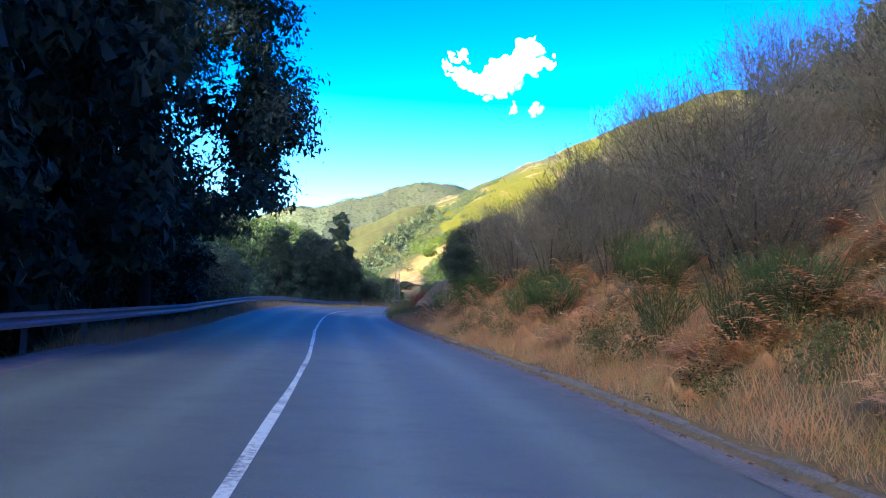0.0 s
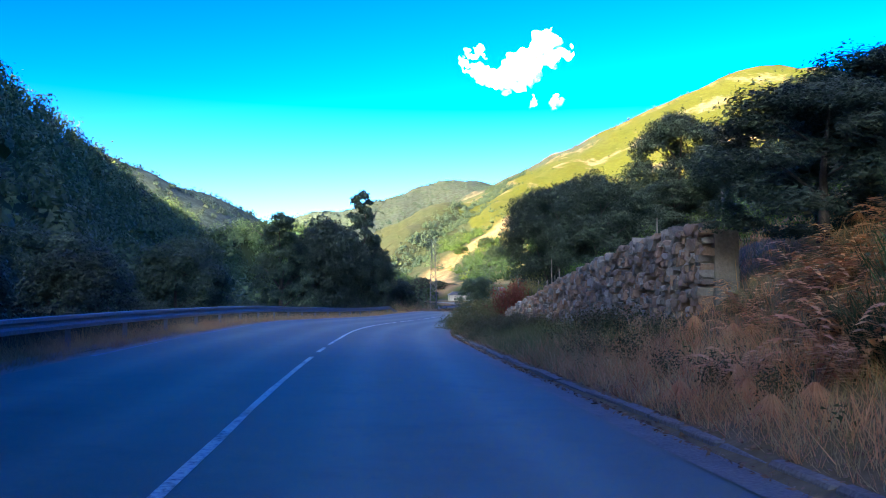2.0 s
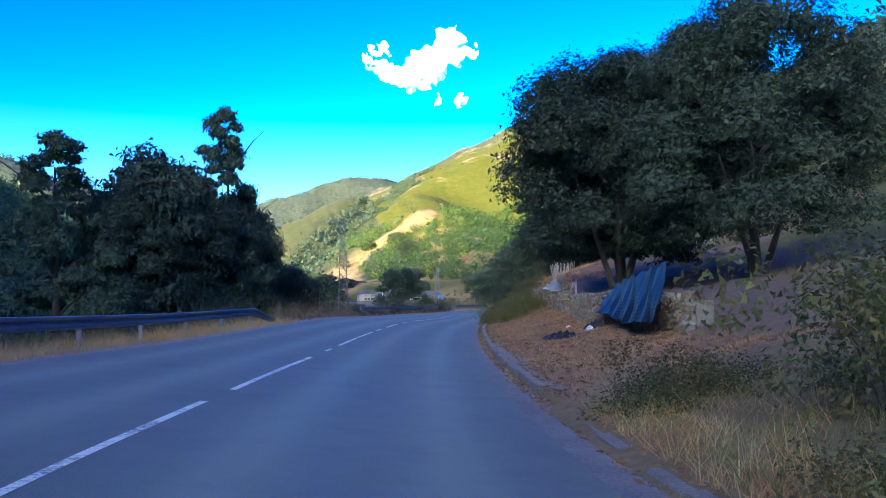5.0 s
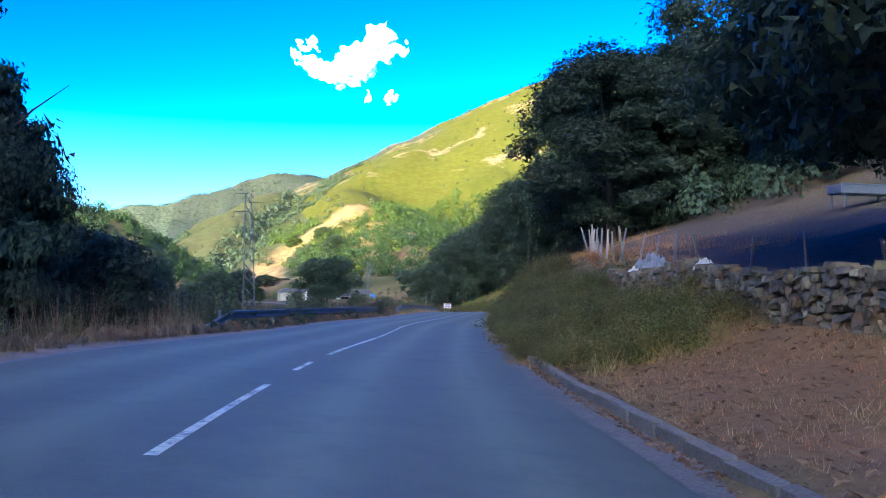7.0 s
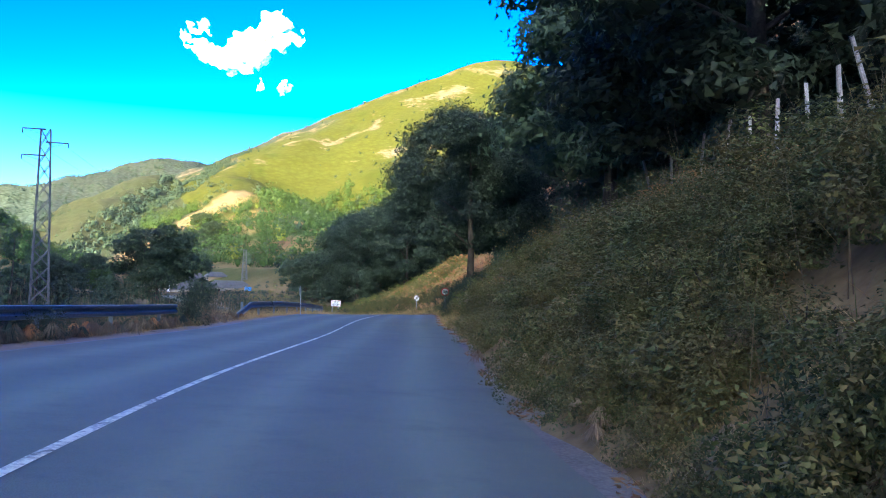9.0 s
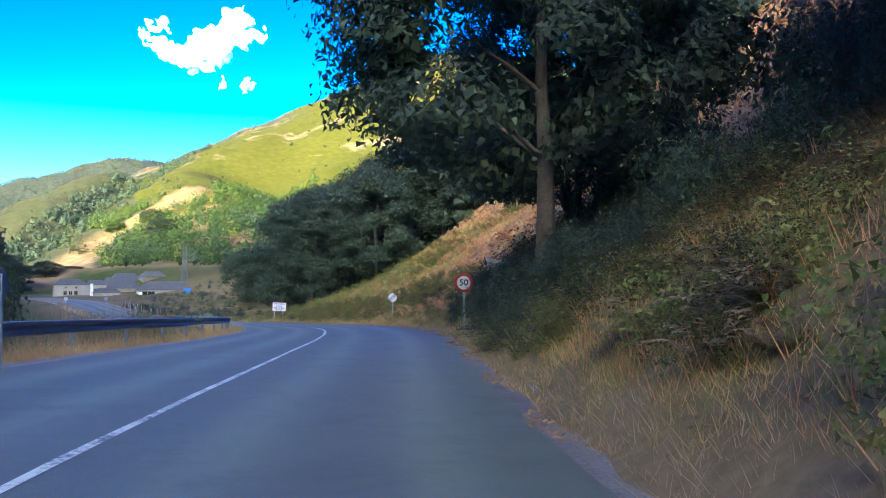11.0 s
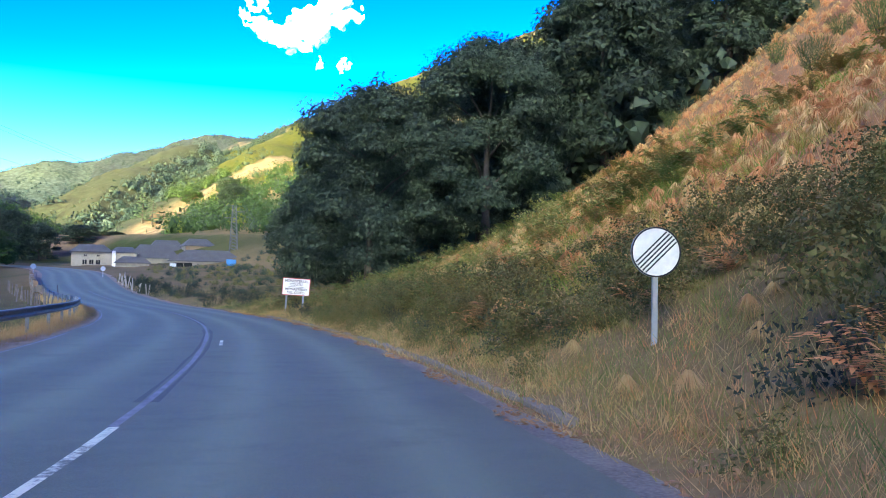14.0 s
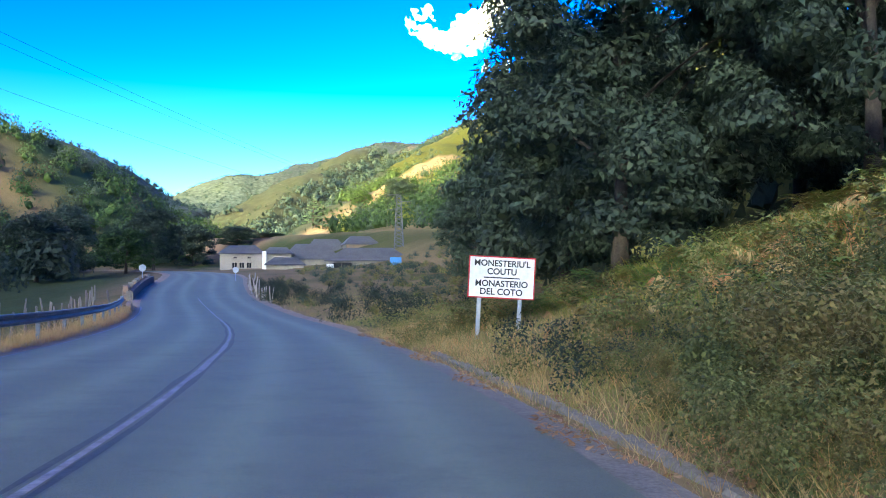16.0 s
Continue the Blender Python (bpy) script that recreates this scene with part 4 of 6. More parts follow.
def bush_mesh(kind, seed, leaves=2300):
    """One shrub, a metre in radius: leaves on clumps, thin wands, or bare twigs."""
    r = np.random.default_rng(seed)
    if kind in ("broom", "scrub"):
        n = 900 if kind == "broom" else 1500
        a, t = r.uniform(0, 2 * math.pi, n), r.uniform(0, 1, n)
        q = np.sqrt(r.uniform(0, 1, n)) * (0.35 + 0.65 * t) * 0.95
        p = np.stack([q * np.cos(a), q * np.sin(a), 0.1 + 1.35 * t * np.sqrt(np.maximum(0.15, 1 - 0.55 * q))], 1)
        dirn = np.stack([np.cos(a) * 0.5, np.sin(a) * 0.5, 0 * a + 1.0], 1) + (0.25 if kind == "broom" else 0.6) * r.normal(size=(n, 3))
        dirn /= np.linalg.norm(dirn, axis=1, keepdims=True)
        side = np.cross(dirn, r.normal(size=(n, 3)))
        side /= np.linalg.norm(side, axis=1, keepdims=True)
        ln, wd = r.uniform(0.2, 0.5, n)[:, None], (0.008 if kind == "broom" else 0.0035) * r.uniform(0.6, 1.5, n)[:, None]
        v = np.stack([p - side * wd, p + side * wd, p + dirn * ln], 1).reshape(-1, 3)
        wands = (v, np.arange(3 * n).reshape(-1, 3).tolist())
        k = 700 if kind == "broom" else 1400
        j = r.integers(0, n, k)
        lv, lf = cards(p[j] + dirn[j] * ln[j] * r.uniform(0, 1, (k, 1)), dirn[j], 0.075 if kind == "broom" else 0.045, 0.35, 1.0, seed)
        return joined([wands, (lv, lf.tolist())])
    if kind == "frond":
        pieces = []
        for f in range(15):
            a, ln, up = r.uniform(0, 6.28), r.uniform(0.7, 1.15), r.uniform(0.55, 1.25)
            for t in np.linspace(0.12, 1, 15):
                rr, z = ln * t, up * t * (1.9 - t) - 0.28 * t**3
                wide = 0.30 * ln * (1 - t) ** 0.7 * min(1, t * 5) + 0.02
                for sd in (-1, 1):
                    base = np.array([rr * math.cos(a), rr * math.sin(a), z])
                    out = np.array([-math.sin(a) * sd, math.cos(a) * sd, 0]) * wide + np.array([math.cos(a), math.sin(a), 0]) * wide * 0.45
                    out[2] += r.normal(0, 0.12) * wide - 0.15 * wide
                    along = np.array([math.cos(a), math.sin(a), 0]) * 0.045
                    pieces += [base - along, base + along, base + out]
        return np.array(pieces), np.arange(len(pieces)).reshape(-1, 3)
    k = 26
    c = np.stack([r.normal(0, 0.45, k), r.normal(0, 0.45, k), r.uniform(0.05, 1.0, k) ** 1.2], 1)
    s = r.uniform(0.14, 0.36, k)
    n = leaves
    j = r.choice(k, n, p=s**2 / (s**2).sum())
    w = r.normal(size=(n, 3))
    w /= np.linalg.norm(w, axis=1, keepdims=True)
    p = c[j] + w * (s[j] * np.where(r.uniform(size=n) < 0.15, r.uniform(1.0, 1.4, n), r.uniform(0.65, 1.05, n)))[:, None]
    p[:, 2] = np.maximum(p[:, 2], 0.02)
    return cards(p, w + [0, 0, 0.5], 0.058 if leaves > 1600 else 0.062 if leaves > 1000 else 0.085, 0.75, 0.5, seed, three=True)


BUSHES = {}


def bush(kind, x, y, r, h, label, mat=None):
    far = abs(float(nearest(x, y)[1][0])) > 7.4 or y > 292
    key = (kind, mat, int(x * 3.1 + y * 7.7) % 3, far)
    first = key not in BUSHES
    if first:
        ob = empty("bush", Matrix(), label, "bush")
        v, f = bush_mesh(kind, len(BUSHES) + 50, 1400 if far else 3800)
        mesh_part("foliage", v, f, M[mat or kind], ob)
        bm = bmesh.new()
        for a in range(5):
            rod(bm, (0, 0, -0.15), (0.35 * math.cos(a * 1.3), 0.35 * math.sin(a * 1.3), 0.75), 0.025, 0.008, 5)
        part("stem", bm, M["bark"], ob)
        BUSHES[key] = ob
    ob = BUSHES[key] if first else copy_thing(BUSHES[key], Matrix())
    ob.matrix_basis = Matrix.Translation((x, y, ground_z(x, y) - 0.05)) @ Matrix.Rotation((x * 7 + y * 13) % 6.28, 4, "Z") @ Matrix.Diagonal((r, r, h, 1))
    return tagged(ob, label, "bush")


M["broom"] = leafy("green broom wands", [(0.05, 0.08, 0.02), (0.085, 0.125, 0.035), (0.13, 0.17, 0.055)])
M["weed"] = leafy("brown dry weeds", [(0.09, 0.06, 0.035), (0.2, 0.145, 0.085), (0.4, 0.31, 0.2)], 0.15, patches=[(0.06, 0.062, 0.03), (0.2, 0.1, 0.05), (0.25, 0.2, 0.12), (0.09, 0.06, 0.035)], patch=0.6, weight=0.55)
M["vine"] = leafy("bright green vine leaves", [(0.06, 0.12, 0.02), (0.10, 0.18, 0.03), (0.16, 0.24, 0.05)], 0.3)
rb = random.Random(4)


LOOSE = {}
CLEAR = [(38.3, 218.4), (37.6, 216.2), (47.6, 250.7), (46.8, 248.5), (48.6, 291), (48.4, 288)]      # nothing grows over the signs


def thicket(kind, y0, y1, d0, d1, n, r, h, label, mat=None, loose=False, clear=3.2):
    """Shrubs strewn over a stretch: separate things, or, far from the road, one mass."""
    for _ in range(n):
        p = at_road(rb.uniform(y0, y1), rb.uniform(d0, d1))
        k = rb.uniform(0.7, 1.3)
        if any((p.x - sx) ** 2 + (p.y - sy) ** 2 < clear for sx, sy in CLEAR):
            continue
        hh = h * k * rb.uniform(0.85, 1.2)
        if not loose:
            bush(kind, p.x, p.y, r * k, hh, label, mat)
            continue
        if (kind, mat, label) not in LOOSE:
            LOOSE[kind, mat, label] = ([], bush_mesh(kind, 77 + len(LOOSE), 3400 if "steep" in label or "mound" in label or "asphalt" in label else 1500 if "barrier" in label or "sign" in label else 640))
        out, (v, f) = LOOSE[kind, mat, label]
        t = rb.uniform(0, 6.28)
        q = np.asarray(v) @ np.array([[math.cos(t), math.sin(t), 0], [-math.sin(t), math.cos(t), 0], [0, 0, 1]]) * [r * k, r * k, hh] + [p.x, p.y, ground_z(p.x, p.y) - 0.05]
        out.append((q, f))


thicket("broom", 4, 50, 6.0, 8.6, 22, 0.75, 0.8, "green broom shrub on the roadside bank")
thicket("scrub", 8, 44, 8.5, 13, 26, 1.9, 1.9, "leafless grey-violet thorn scrub on the bank")
thicket("scrub", 10, 42, 12, 22, 22, 2.6, 2.6, "leafless grey-violet thorn scrub on the bank", loose=True)
thicket("scrub", 194, 213, 13, 27, 26, 1.8, 1.8, "leafless grey-violet thorn scrub on the slope", loose=True)
thicket("bramble", 10, 56, 12, 26, 14, 2.4, 2.4, "dark bramble thicket high on the bank", "dark", loose=True)
thicket("bramble", 0, 30, 5.2, 6.6, 10, 0.6, 0.6, "olive bramble at the foot of the bank", loose=True)
thicket("bramble", 55, 72, 6.2, 7.4, 12, 0.6, 0.55, "olive bramble at the foot of the dry wall", loose=True)
thicket("bramble", 78, 93, 4.8, 6.4, 26, 0.85, 0.75, "olive bramble mound hanging over the road edge", loose=True)
thicket("bramble", 79.5, 88, 5.9, 7.2, 12, 0.8, 0.85, "olive bramble on the bank beside the wall")
thicket("bramble", 80.5, 87, 7.2, 8.6, 8, 0.9, 1.4, "tall olive shrub behind the brambles")
thicket("bramble", 78.8, 81.5, 6.2, 7.8, 5, 0.6, 1.15, "shrub with reddening leaves", "redleaf")
thicket("bramble", 66, 79, 4.9, 6.6, 34, 0.6, 0.45, "olive mound of weeds before the dry wall", "bramble", loose=True)
thicket("bramble", 86, 101, 5.6, 9, 12, 1.0, 0.9, "olive bramble beside the road")
thicket("bramble", 139.5, 150, 5.2, 7.6, 22, 0.55, 0.5, "yellow-green bramble in front of the dry wall")
thicket("bramble", 143, 188, 4.9, 7.8, 80, 0.9, 0.55, "olive bramble covering the steep bank", loose=True)
thicket("bramble", 149, 159, 4.9, 6.8, 18, 0.75, 0.65, "olive bramble covering the steep bank")
thicket("bramble", 150, 168, 5.4, 7.4, 20, 0.8, 0.5, "olive bramble covering the steep bank")
thicket("bramble", 141, 192, 4.4, 5.4, 70, 0.4, 0.4, "olive bramble trailing to the asphalt", loose=True)
thicket("bramble", 205.5, 211, 7.5, 12, 10, 1.2, 1.5, "dark shrub under the leaning tree", "dark")
thicket("bramble", 218, 230, 8, 12.5, 18, 1.2, 1.2, "olive bramble mound on the bank")
thicket("bramble", 208.5, 216.5, 5.4, 8.6, 30, 0.95, 0.9, "dark green bramble beside the speed sign", "oak")
thicket("bramble", 219, 227, 5.6, 8, 16, 0.9, 0.85, "dark green bramble beside the speed sign", "oak")
thicket("bramble", 211, 219, 5.0, 8, 34, 0.6, 0.42, "dark green weeds around the speed sign", "oak", loose=True)
thicket("bramble", 196, 214, 5.2, 10, 30, 0.7, 0.6, "green bramble and weeds on the grassy bank", "greengrass", loose=True)
thicket("bramble", 196, 214, 5.0, 9, 16, 0.7, 0.6, "olive bramble among dry grass", loose=True)
thicket("bramble", 214, 232, 6.0, 9.5, 26, 1.0, 1.0, "dark green bramble on the bank", "oak", loose=True)
thicket("bramble", 232, 262, 7.2, 11, 24, 0.8, 0.7, "olive bramble among dry grass", loose=True)
thicket("bramble", 266, 300, 6.2, 10, 16, 1.0, 0.8, "olive bramble among dry grass", loose=True)
thicket("bramble", 274, 300, 4.9, 6.6, 14, 0.5, 0.4, "green weeds among dry grass", "bramble", loose=True)
thicket("bramble", 248, 290, 5.2, 7.6, 30, 0.6, 0.5, "dark green bramble on the bank", "oak", loose=True)
thicket("bramble", 268, 292, 9, 20, 26, 1.2, 1.0, "yellow-green fern clump on the slope", "greengrass", loose=True)
thicket("broom", 266, 290, 24, 34, 5, 1.0, 1.1, "grey-green shrub at the wood's edge")
thicket("bramble", 143, 190, 4.55, 5.6, 46, 0.6, 0.5, "olive bramble trailing to the asphalt", loose=True)
thicket("bramble", 192, 232, 5.0, 7.5, 34, 0.55, 0.45, "olive weeds among the dry grass", loose=True)
thicket("bramble", 228, 300, 4.8, 7, 130, 0.5, 0.4, "olive weeds among the dry grass", "bramble", loose=True)
thicket("bramble", -5, 58, 4.9, 7, 40, 0.5, 0.45, "olive weeds among the dry grass", loose=True)
thicket("bramble", 52, 100, 4.9, 7, 50, 0.5, 0.4, "olive weeds among the dry grass", loose=True)
thicket("bramble", 300, 345, 5.2, 12, 22, 1.0, 0.9, "dark bramble below the village", "oak", loose=True)
thicket("bramble", 56, 131, -10, -6.2, 46, 1.2, 1.2, "overgrown shrub behind the crash barrier", "oak", loose=True)
thicket("bramble", 131, 150, -9, -6.0, 14, 1.0, 0.9, "bramble in the gap between barriers")
thicket("bramble", 150, 215, -12, -6.5, 40, 1.3, 1.3, "overgrown shrub behind the crash barrier", "oak", loose=True)
thicket("bramble", 152, 190, -5.6, -4.9, 7, 0.6, 0.75, "shrub growing through the crash barrier", "oak")
thicket("bramble", 205, 232, -12, -6.0, 14, 1.2, 0.9, "bramble behind the crash barrier")

thicket("frond", 262, 296, 6.5, 11, 90, 0.75, 0.8, "green fern clump on the bank", "fern", loose=True)
thicket("frond", 264, 298, 10, 24, 150, 0.9, 0.9, "green fern clump on the slope", "fern", loose=True)
thicket("frond", 240, 270, 13, 34, 110, 0.6, 0.5, "rusty dead fern clump on the slope", "redgrass", loose=True)
thicket("frond", 222, 268, 18, 50, 260, 0.6, 0.5, "rusty dead fern clump on the slope", "redgrass", loose=True)
thicket("frond", -4, 52, 5.4, 10, 150, 0.7, 0.65, "rusty dead fern clump on the slope", "redgrass", loose=True)
thicket("bramble", 143, 190, 5.0, 7.0, 60, 0.7, 0.6, "olive bramble covering the steep bank", loose=True)
thicket("bramble", 232, 264, 6.0, 10.5, 34, 0.9, 0.85, "olive bramble mound on the bank", loose=True)
thicket("bramble", 236, 262, 5.6, 9, 20, 0.6, 0.6, "dark green bramble on the bank", "oak", loose=True)
thicket("bramble", 138.5, 153, 4.8, 8.2, 46, 0.8, 0.75, "olive bramble mound before the field wall", loose=True)
thicket("bramble", 270, 281, 5.8, 8.6, 26, 0.8, 0.75, "tangled bramble mound on the bank", loose=True)
thicket("frond", 228, 264, 6.0, 12, 90, 0.6, 0.55, "rusty dead fern clump on the slope", "redgrass", loose=True)
thicket("frond", 150, 182, 8.0, 10.5, 60, 0.45, 0.35, "rusty dead fern clump on the slope", "redgrass", loose=True)
thicket("frond", 184, 211, 5.4, 14, 260, 0.6, 0.5, "brown dead fern clump on the slope", "weed", loose=True)
thicket("bramble", 334, 356, 4.7, 7.5, 26, 0.8, 0.8, "dark bramble below the village", "oak", loose=True)
kerb_dice = rb
rb = random.Random(9)
thicket("bramble", 148, 172, 4.7, 5.5, 46, 0.65, 0.6, "olive bramble covering the steep bank", loose=True)
thicket("bramble", 154, 188, -6.0, -5.0, 6, 0.8, 1.0, "shrub growing through the crash barrier", "oak")
thicket("bramble", 206, 226, 4.9, 7.6, 90, 0.55, 0.5, "dark green weeds around the speed sign", "oak", loose=True)
thicket("bramble", 210, 220, 5.0, 9.0, 80, 0.6, 0.65, "dark green weeds around the speed sign", "oak", loose=True, clear=0.5)
thicket("bramble", 206, 226, 4.7, 7.0, 40, 0.5, 0.45, "olive bramble mound on the bank", loose=True)
thicket("bramble", 270, 280, 4.9, 7.0, 46, 0.5, 0.5, "tangled bramble mound on the bank", loose=True)
rb = kerb_dice

for (kind, mat, label), (pieces, _) in LOOSE.items():
    v, f = joined(pieces)
    tagged(mesh_part("undergrowth", v, f, M[mat or kind]), label, "undergrowth", kind="stuff")


# ---------------------------------------------------------------- kerb
kerb = tagged(mesh_part("kerb", *joined([((np.array([[-.07, 0, -.12], [.07, 0, -.12], [.07, 0, -.1], [-.07, 0, -.1], [-.07, .2, -.12], [.07, .2, -.12], [.07, .2, -.1], [-.07, .2, -.1]]) + [*at_road(60, 4.55)]), [(0, 1, 2, 3), (4, 5, 6, 7), (0, 1, 5, 4), (3, 2, 6, 7), (0, 3, 7, 4), (1, 2, 6, 5)])]), M["concrete"]), "row of worn concrete kerb stones", "kerb", kind="structure")
kmesh = []
for k in range(4):
    bm = bmesh.new()
    box(bm, (0.15, 0.95, 0.30), (0, 0, -0.02), bevel=0.02)
    for v in bm.verts:
        v.co += Vector((rb.uniform(-.012, .012), rb.uniform(-.02, .02), rb.uniform(-.015, .012)))
    me = bpy.data.meshes.new("kerb_stone")
    bm.to_mesh(me)
    bm.free()
    me.materials.append(M["concrete"])
    kmesh.append(me)
for y0, y1 in ((2, 100), (104, 150), (196, 206), (222, 240), (250, 290)):
    for y in np.arange(y0, y1, 1.0):
        p = at_road(y, R_EDGE + 0.5 + rb.uniform(-.02, .02))
        i = np.abs(ROAD[:, 1] - y).argmin()
        ob = new("kerb_stone", kmesh[rb.randrange(4)])
        ob.parent = kerb
        ob.matrix_basis = Matrix.Translation((p.x, p.y, p.z + (0.05 if 100 < y < 150 else -0.03) + rb.uniform(-0.03, 0.015))) @ Matrix.Rotation(-math.atan2(TANG[i, 0], TANG[i, 1]) + rb.uniform(-.02, .02), 4, "Z")


# ---------------------------------------------------------------- dry stone walls
def stone_meshes(n, seed):
    r, out = random.Random(seed), []
    for _ in range(n):
        bm = bmesh.new()
        bmesh.ops.create_cube(bm, size=1)
        bmesh.ops.subdivide_edges(bm, edges=bm.edges[:4], cuts=1)
        for v in bm.verts:
            v.co += Vector((r.uniform(-.13, .13), r.uniform(-.12, .12), r.uniform(-.13, .13)))
        me = bpy.data.meshes.new("stone")
        bm.to_mesh(me)
        bm.free()
        me.materials.append(M["stone"])
        out.append(me)
    return out


STONES = stone_meshes(9, 8)


def stone_wall(y0, y1, d_of, low_of, top_of, course, length, label, limit=300):
    """A dry wall: a dark core and its face of separate stones, laid in rough courses."""
    ys = np.arange(y0, y1 + 0.01, 0.8)
    o = at_road(y0, d_of(y0))
    wall = empty("stone_wall", Matrix.Translation(o), label, "stone wall")
    v, f = [], []
    for y in ys:
        for d, z in ((0.16, low_of(y) - 0.6), (0.16, top_of(y) - 0.10), (0.62, top_of(y) - 0.10), (0.62, low_of(y) - 0.6)):
            p = at_road(y, d_of(y) + d)
            v.append((p.x - o.x, p.y - o.y, z - o.z))
    for k in range(len(ys) - 1):
        for j in range(4):
            f.append((4 * k + j, 4 * k + (j + 1) % 4, 4 * k + 4 + (j + 1) % 4, 4 * k + 4 + j))
    f += [(0, 1, 2, 3), tuple(4 * len(ys) - 4 + j for j in (3, 2, 1, 0))]
    mesh_part("core", v, f, M["stone"], wall)
    count, c, rest = 0, 0, []
    while True:
        y, any_ = y0 + rb.uniform(0, length), False
        while y < y1:
            ln, ht = length * rb.choice((0.5, 0.7, 0.9, 1.1, 1.4, 1.9)), course * rb.choice((0.75, 0.9, 1.05, 1.3, 1.7))
            z = low_of(y) - 0.08 + course * (c + 0.5 + rb.uniform(-.35, .35))
            if z < top_of(y) + 0.08:
                any_ = True
                p = at_road(y + ln / 2, d_of(y) + 0.10 + rb.uniform(-.08, .06))
                i = np.abs(ROAD[:, 1] - y).argmin()
                me = STONES[rb.randrange(len(STONES))]
                mat = Matrix.Translation((p.x - o.x, p.y - o.y, z - o.z)) @ Matrix.Rotation(-math.atan2(TANG[i, 0], TANG[i, 1]), 4, "Z") @ Matrix.Rotation(rb.uniform(-.3, .3), 4, "X") @ Matrix.Diagonal((0.34, ln * 0.88, ht * 0.9, 1))
                count += 1
                if count <= limit:
                    ob = new("stone", me)
                    ob.parent = wall
                    ob.matrix_basis = mat
                else:
                    rest.append(([(mat @ v.co)[:] for v in me.vertices], [list(q.vertices) for q in me.polygons]))
            y += ln
        c += 1
        if not any_:
            break
    if rest:
        tagged(mesh_part("stones", *joined(rest), M["stone"], wall), "upper courses of the same wall", kind="stuff")
    return wall


lerp = np.interp
stone_wall(53.5, 78, lambda y: float(lerp(y, [53, 74], [7.6, 6.9])), lambda y: ground_z(*at_road(y, 7.1)[:2]) - 0.05, lambda y: float(lerp(y, [53, 57, 63, 74.5, 78], [3.0, 2.9, 2.45, 1.35, 1.25])), 0.15, 0.21,
           "dry wall of large grey and rusty field stones")
for ya, yb in ((112, 130.7), (132.2, 150)):
    stone_wall(ya, yb, lambda y: float(lerp(y, [112, 128, 150], [9.6, 9.0, 7.6])), lambda y: ground_z(*at_road(y, 8.8)[:2]) - 0.1, lambda y: ground_z(*at_road(y, 8.8)[:2]) + float(lerp(y, [112, 128, 134, 140, 150], [1.1, 1.15, 0.9, 0.6, 0.25])), 0.13, 0.19,
           "low dry wall of grey field stones along a field")


# ---------------------------------------------------------------- fences, stakes
def stake(p, h, r=0.055, lean=(0, 0), label="silvered split-wood fence post", group="fence posts"):
    bm = bmesh.new()
    rod(bm, (0, 0, -0.4), (lean[0] * h, lean[1] * h, h), r * 1.1, r * 0.8, 6)
    for v in bm.verts:
        v.co += Vector((rb.uniform(-.012, .012), rb.uniform(-.012, .012), rb.uniform(-.03, .03)))
    ob = part("fence_post", bm, M["wood"] if "silvered" in label else M["post"])
    ob.location = p
    return tagged(ob, label, "fence post", group)


for y, d, h in [(138, 10.2, 1.2), (141, 10.0, 1.1), (144, 9.8, 1.2), (147, 9.6, 1.2), (150, 9.5, 1.3), (152.5, 9.4, 1.4), (154.5, 9.3, 1.5), (156, 9.2, 1.5), (157.6, 9.2, 1.6), (159, 9.3, 1.4), (160.8, 9.3, 1.4), (162.3, 9.4, 1.3),
                (163.6, 9.5, 1.3), (165, 9.6, 1.2), (166, 9.7, 1.3)]:
    p = at_road(y, d)
    p.z = ground_z(p.x, p.y)
    stake(p, h * rb.uniform(0.75, 1.1), 0.05, (rb.uniform(-.35, .35), rb.uniform(-.4, .3)))
for x, y, h in [(6.9, 79, 2.2), (7.1, 78.2, 1.5), (6.7, 79.6, 1.3), (7.6, 72.5, 1.6), (8.0, 66, 2.0), (8.4, 61, 2.0), (7.4, 84, 1.3), (7.8, 88, 1.3), (8.1, 92, 1.2), (8.6, 87, 1.2)]:
    stake(Vector((x, y, ground_z(x, y))), h * 0.9, 0.038, (rb.uniform(-.1, .1), rb.uniform(-.1, .1)), "dark weathered vine stake above the wall", "vine stakes")
for x, y in [(8.6, 60), (9.2, 63), (8.6, 66.5), (9.4, 69.5), (10.5, 61.5), (10.8, 66), (9.6, 73), (11.5, 71), (9.0, 57), (8.0, 77.5), (8.7, 79.5), (8.8, 76), (9.9, 78.5), (10.8, 80.5), (10.6, 76.5)]:
    bush("bramble", x, y, 1.2, 1.15, "leafy bright green grapevine on stakes", "vine")


# ---------------------------------------------------------------- signs
def disc(bm, r, y, seg=40, inner=0.0, thick=0.004):
    """A flat ring or disc that faces -y."""
    m = Matrix.Rotation(radians(90), 4, "X")
    a = [Vector((r * math.cos(2 * math.pi * k / seg), y, r * math.sin(2 * math.pi * k / seg))) for k in range(seg)]
    if not inner:
        bmesh.ops.create_cone(bm, cap_ends=True, segments=seg, radius1=r, radius2=r, depth=thick, matrix=Matrix.Translation((0, y, 0)) @ m)
        return bm
    b = [Vector((v.x * inner / r, y, v.z * inner / r)) for v in a]
    va, vb = [bm.verts.new(v) for v in a], [bm.verts.new(v) for v in b]
    for k in range(seg):
        bm.faces.new((va[k], va[(k + 1) % seg], vb[(k + 1) % seg], vb[k]))
    return bm


